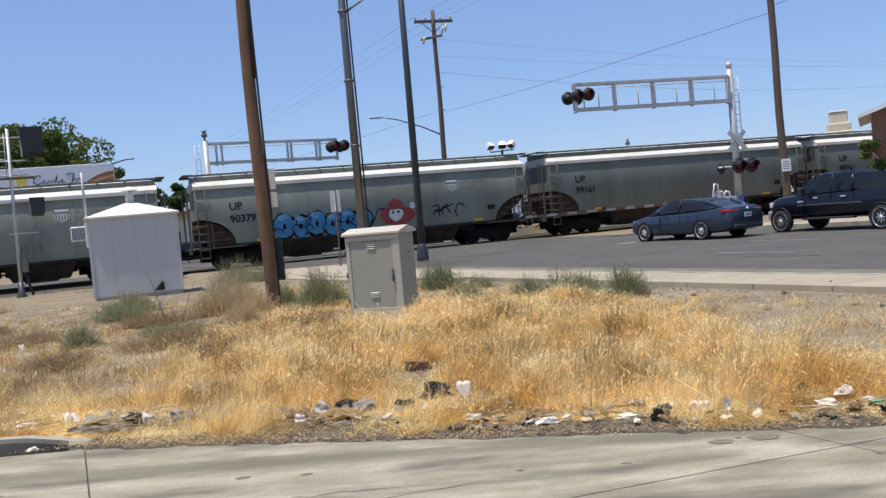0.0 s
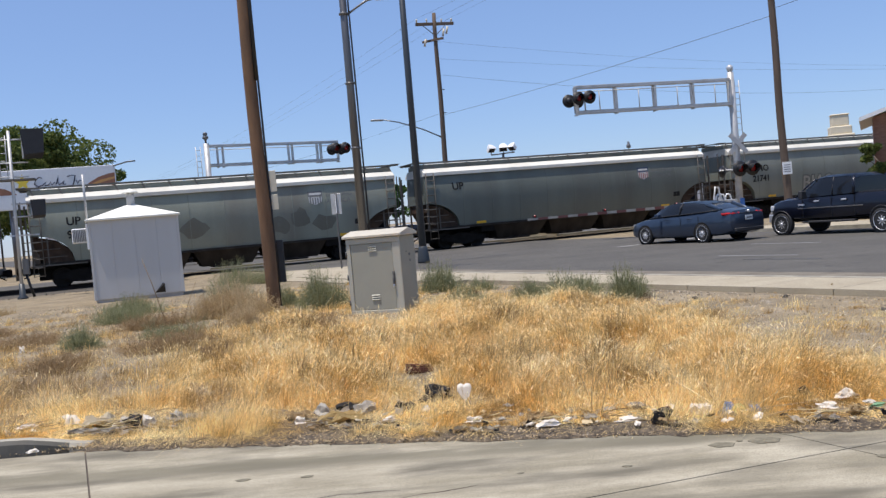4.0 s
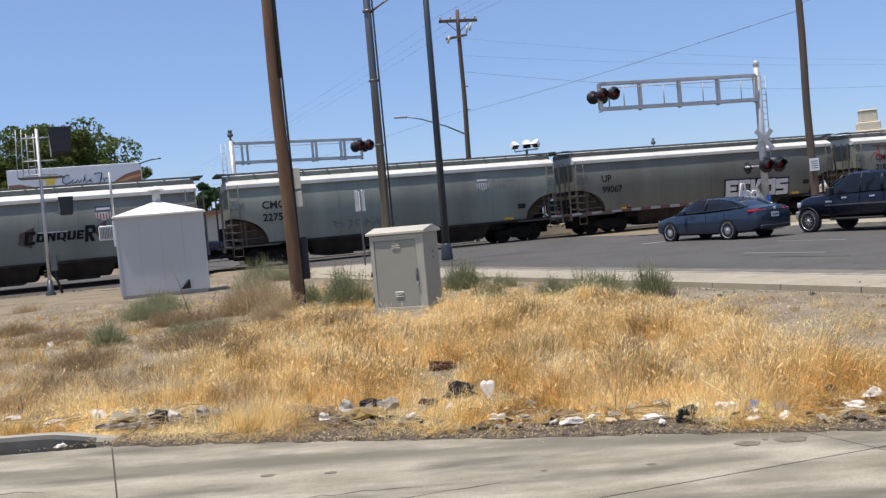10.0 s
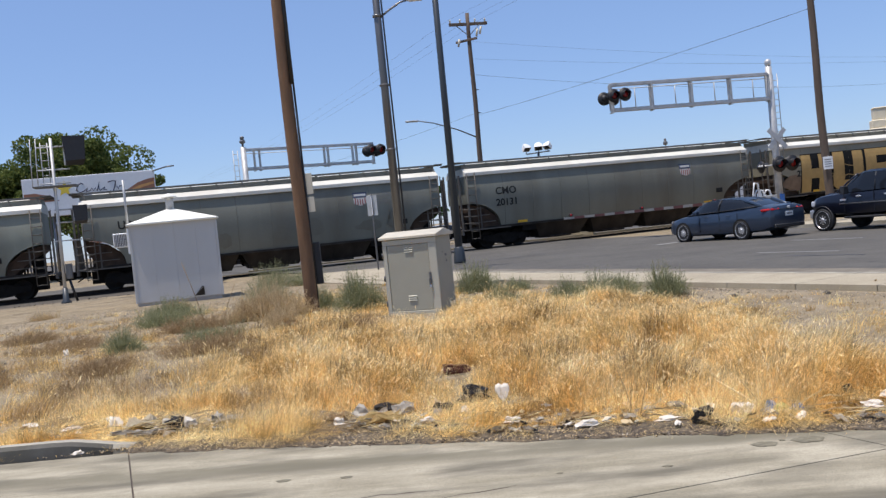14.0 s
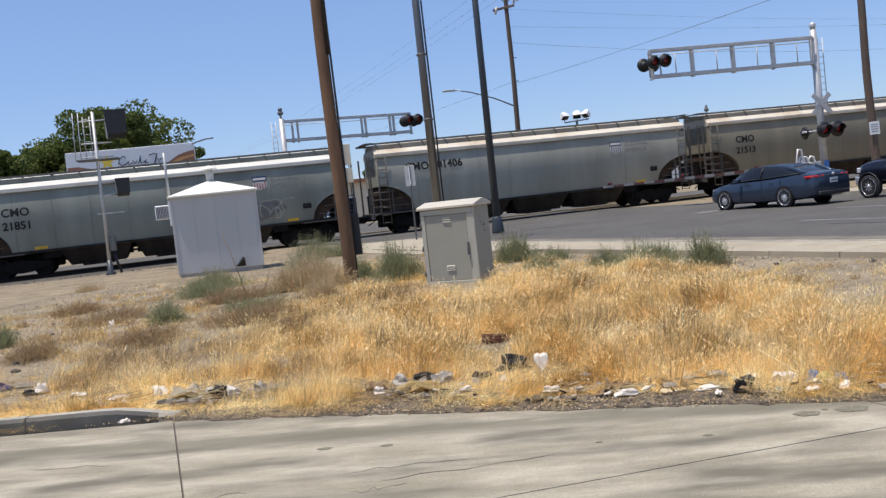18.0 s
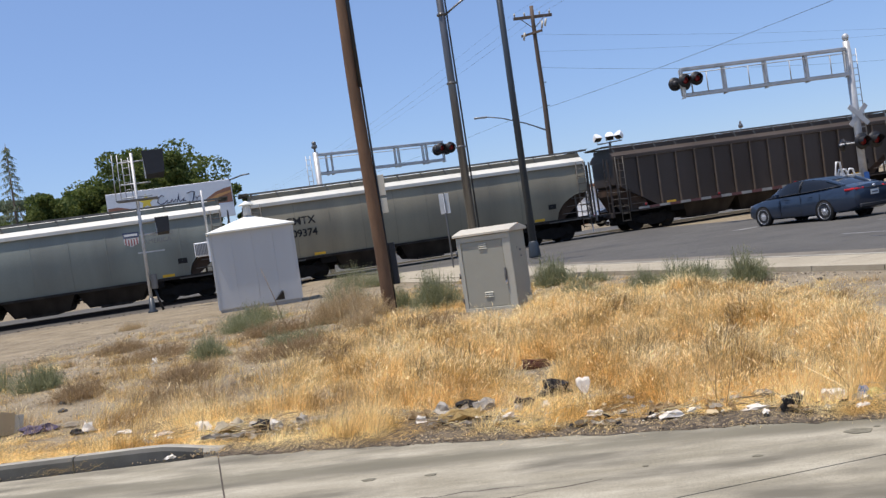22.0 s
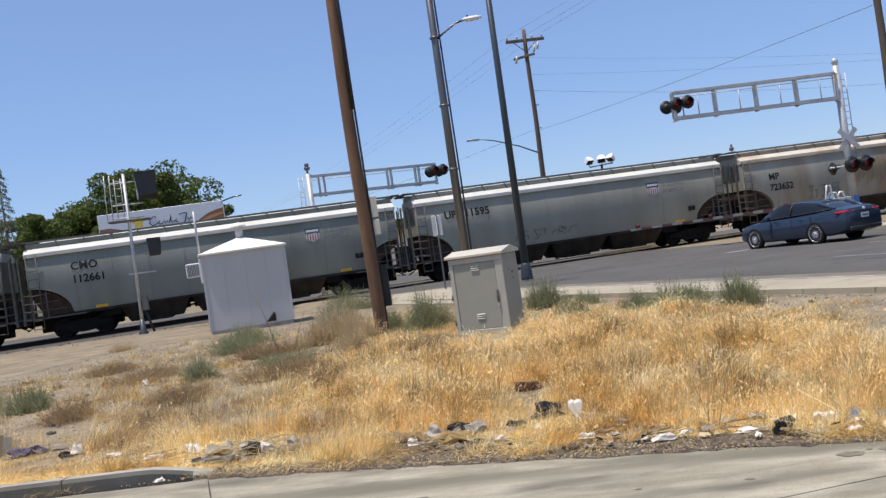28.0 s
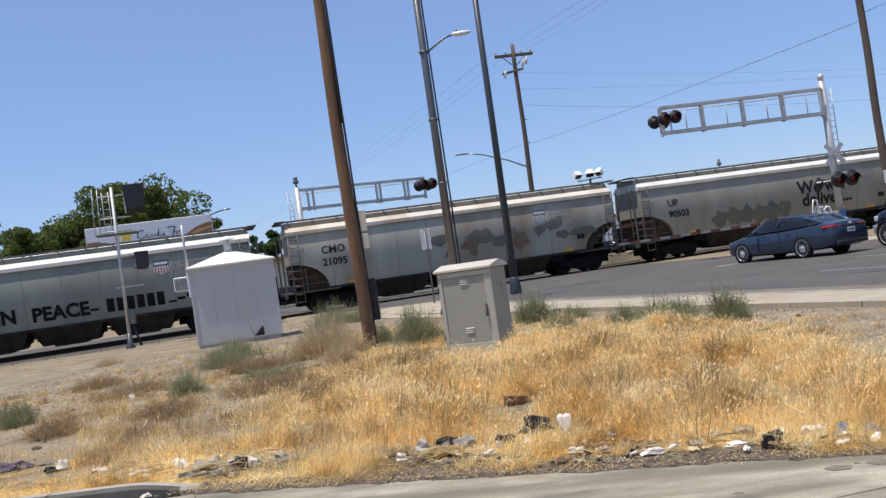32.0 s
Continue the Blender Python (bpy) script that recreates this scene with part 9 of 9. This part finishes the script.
    # open carton by the kerb
    c = thing("carton", pose(-6.40, 9.42, level(-6.40, 9.42) + .02, 0, 12, 58) @ Matrix.Scale(.76, 4), "dirty cream open carton lying on its side", "carton")
    # cream carton; its long sides are browner, with their shade painted in
    for nm, q in (("side_panel", (-.22, .22, -.18, -.165, 0, .33)), ("side_panel", (-.22, .22, .165, .18, 0, .33)), ("end_panel", (-.22, -.205, -.165, .165, 0, .33)), ("bottom", (-.205, .22, -.165, .165, 0, .015)), ("flap", (.205, .36, -.165, -.15, .02, .30))):
        bm = bmesh.new()
        box(bm, *q)
        part(nm, bm, M["foam" if nm != "side_panel" else "kraft"], c)
    # dry sticks and canes
    for i in range(64):
        x = rng.choice((rng.uniform(.8, 2.2), rng.uniform(-3.9, -2.6), rng.uniform(-3.9, -2.6), rng.uniform(-4, 4)))
        y = lot_edge(x) + (.25 if x > -1 else .6) + abs(rng.gauss(0, .25))
        L = rng.uniform(.12, .32)
        a, e = rng.uniform(0, 6.28), rng.uniform(.02, .9) if x > 0 else rng.uniform(.0, .3)
        bm = bmesh.new()
        pipe(bm, [(0, 0, 0), (L * .5 * math.cos(a), L * .5 * math.sin(a), L * .5 * e + .02), (L * math.cos(a), L * math.sin(a), L * e)], [.0035, .003, .002], 5)
        solid("dry_stick", bm, M["straw_stick"], pose(x, y, level(x, y)), "pale dry cane in the straw", "stick", "dry sticks")
    for i in range(110):
        x = rng.uniform(-3.85, -2.55) if i < 60 else rng.uniform(-1.4, 2.6)
        y = lot_edge(x) + (rng.uniform(.45, 1.0) if i < 60 else rng.uniform(.18, .55))
        L, a, z = rng.uniform(.10, .38), rng.gauss(0, .6), rng.uniform(.0, .09)
        bm = bmesh.new()
        pipe(bm, [(-L / 2 * math.cos(a), -L / 2 * math.sin(a), 0), (0, 0, rng.uniform(0, .03)), (L / 2 * math.cos(a), L / 2 * math.sin(a), rng.uniform(-.01, .05))], [.003, .004, .002], 5)
        solid("dry_stick", bm, M[rng.choice(("straw_stick", "straw_stick", "brown_weed", "kraft"))], pose(x, y, max(level(x, y), .01) + z), "pale dry stalk lying in the debris", "stick", "dry sticks")
    # two long canes leaning out of the grass, thin bare stalks in it
    for x, y, dx, dy, h, r in ((1.95, 6.6, -.26, .42, .19, .008), (1.93, 6.62, -.08, .34, .19, .005), (2.3, 6.75, .18, .2, .14, .004), (.98, 6.75, .05, .1, .36, .003), (1.02, 6.78, -.10, .1, .42, .003), (1.05, 6.8, .14, .1, .38, .003), (-5.3, 17.2, -.35, 0, 1.3, .008), (-4.9, 16.8, .3, .1, .8, .006), (-3.2, 9.6, .4, .3, .12, .006), (-3.4, 9.5, .2, -.2, .25, .005)):
        bm = bmesh.new()
        pipe(bm, [(0, 0, 0), (dx * .5, dy * .5, h * .55), (dx, dy, h)], [r, r * .85, r * .6], 6)
        solid("dry_cane", bm, M["straw_stick" if r > .006 and h < 1 else "brown_weed"], pose(x, y, level(x, y)), "long dry cane leaning out of the grass", "stick", "dry sticks")
    # stones
    for i in range(70):
        x, y = rng.uniform(-10, 6), rng.uniform(9, 20)
        if i < 30:
            x, y = rng.uniform(-9, -3), rng.uniform(9, 19)
        s = rng.uniform(.02, .07)
        bm = bmesh.new()
        bmesh.ops.create_icosphere(bm, subdivisions=1, radius=s)
        for v in bm.verts:
            v.co *= rng.uniform(.75, 1.2)
            v.co.z *= .6
        solid("stone", bm, M["ballast"], pose(x, y, level(x, y) + s * .2, 0, 0, rng.uniform(0, 360)), "small grey stone on dirt", "stone", "stones on the lot")


M["straw_stick"] = material("dry cane", (0.66, 0.52, 0.27), 0.8, var=0.15)


def gravel():
    """Loose pebbles and crumbs over the dirt and along the lot's edge."""
    rs = np.random.RandomState(14)
    base = np.array([[1, 0, 0], [-1, 0, 0], [0, 1, 0], [0, -1, 0], [0, 0, 1], [0, 0, -1]], float)
    tri = np.array([[0, 2, 4], [2, 1, 4], [1, 3, 4], [3, 0, 4], [2, 0, 5], [1, 2, 5], [3, 1, 5], [0, 3, 5]])
    for name, n, mt in (("pebbles", 17000, "pebble"), ("dark_crumbs", 12000, "soil_crumb"), ("straw_crumbs", 5200, "kraft"), ("white_crumbs", 1700, "paper")):
        V, F = [], []
        for i in range(n):
            if mt == "pebble":
                x, y = rs.uniform(-13, 8), rs.uniform(8, 26)
                if rs.rand() < float(lookup('straw', np.array([x]), np.array([y]))[0]) * 1.4:
                    continue
            else:
                x = rs.uniform(-6, 5.5)
                y = lot_edge(x) + rs.uniform(-.10, .14) + abs(rs.normal(0, .22 if mt != "paper" else .35))
            if x * .866 + y * .5 > 11.6:
                continue
            s = rs.uniform(.004, .016) * (1.4 if y > 14 else 1) * (.7 if mt != "pebble" else 1) * (.75 if mt == "paper" else 1)
            F.append(tri + 6 * len(V))
            V.append(base * s * rs.uniform(.5, 1.4, (6, 3)) + np.array([x, y, max(level(x, y), .004 if y < lot_edge(x) + .45 else -9) + s * .3]))
        tagged(new(name, soup(name, np.concatenate(V), np.concatenate(F), M[mt])), "loose small pebbles scattered over the dirt" if mt == "pebble" else "small crumbs and debris along the lot edge", "gravel", kind="stuff")


M["soil_crumb"] = leafy("brown soil crumbs", (0.045, 0.034, 0.024), (0.36, 0.28, 0.19), 0.0, 0.9)
M["pebble"] = leafy("mixed grey-brown pebbles", (0.17, 0.14, 0.10), (0.56, 0.48, 0.37), 0.0, 0.9)
litter()
gravel()


motions()
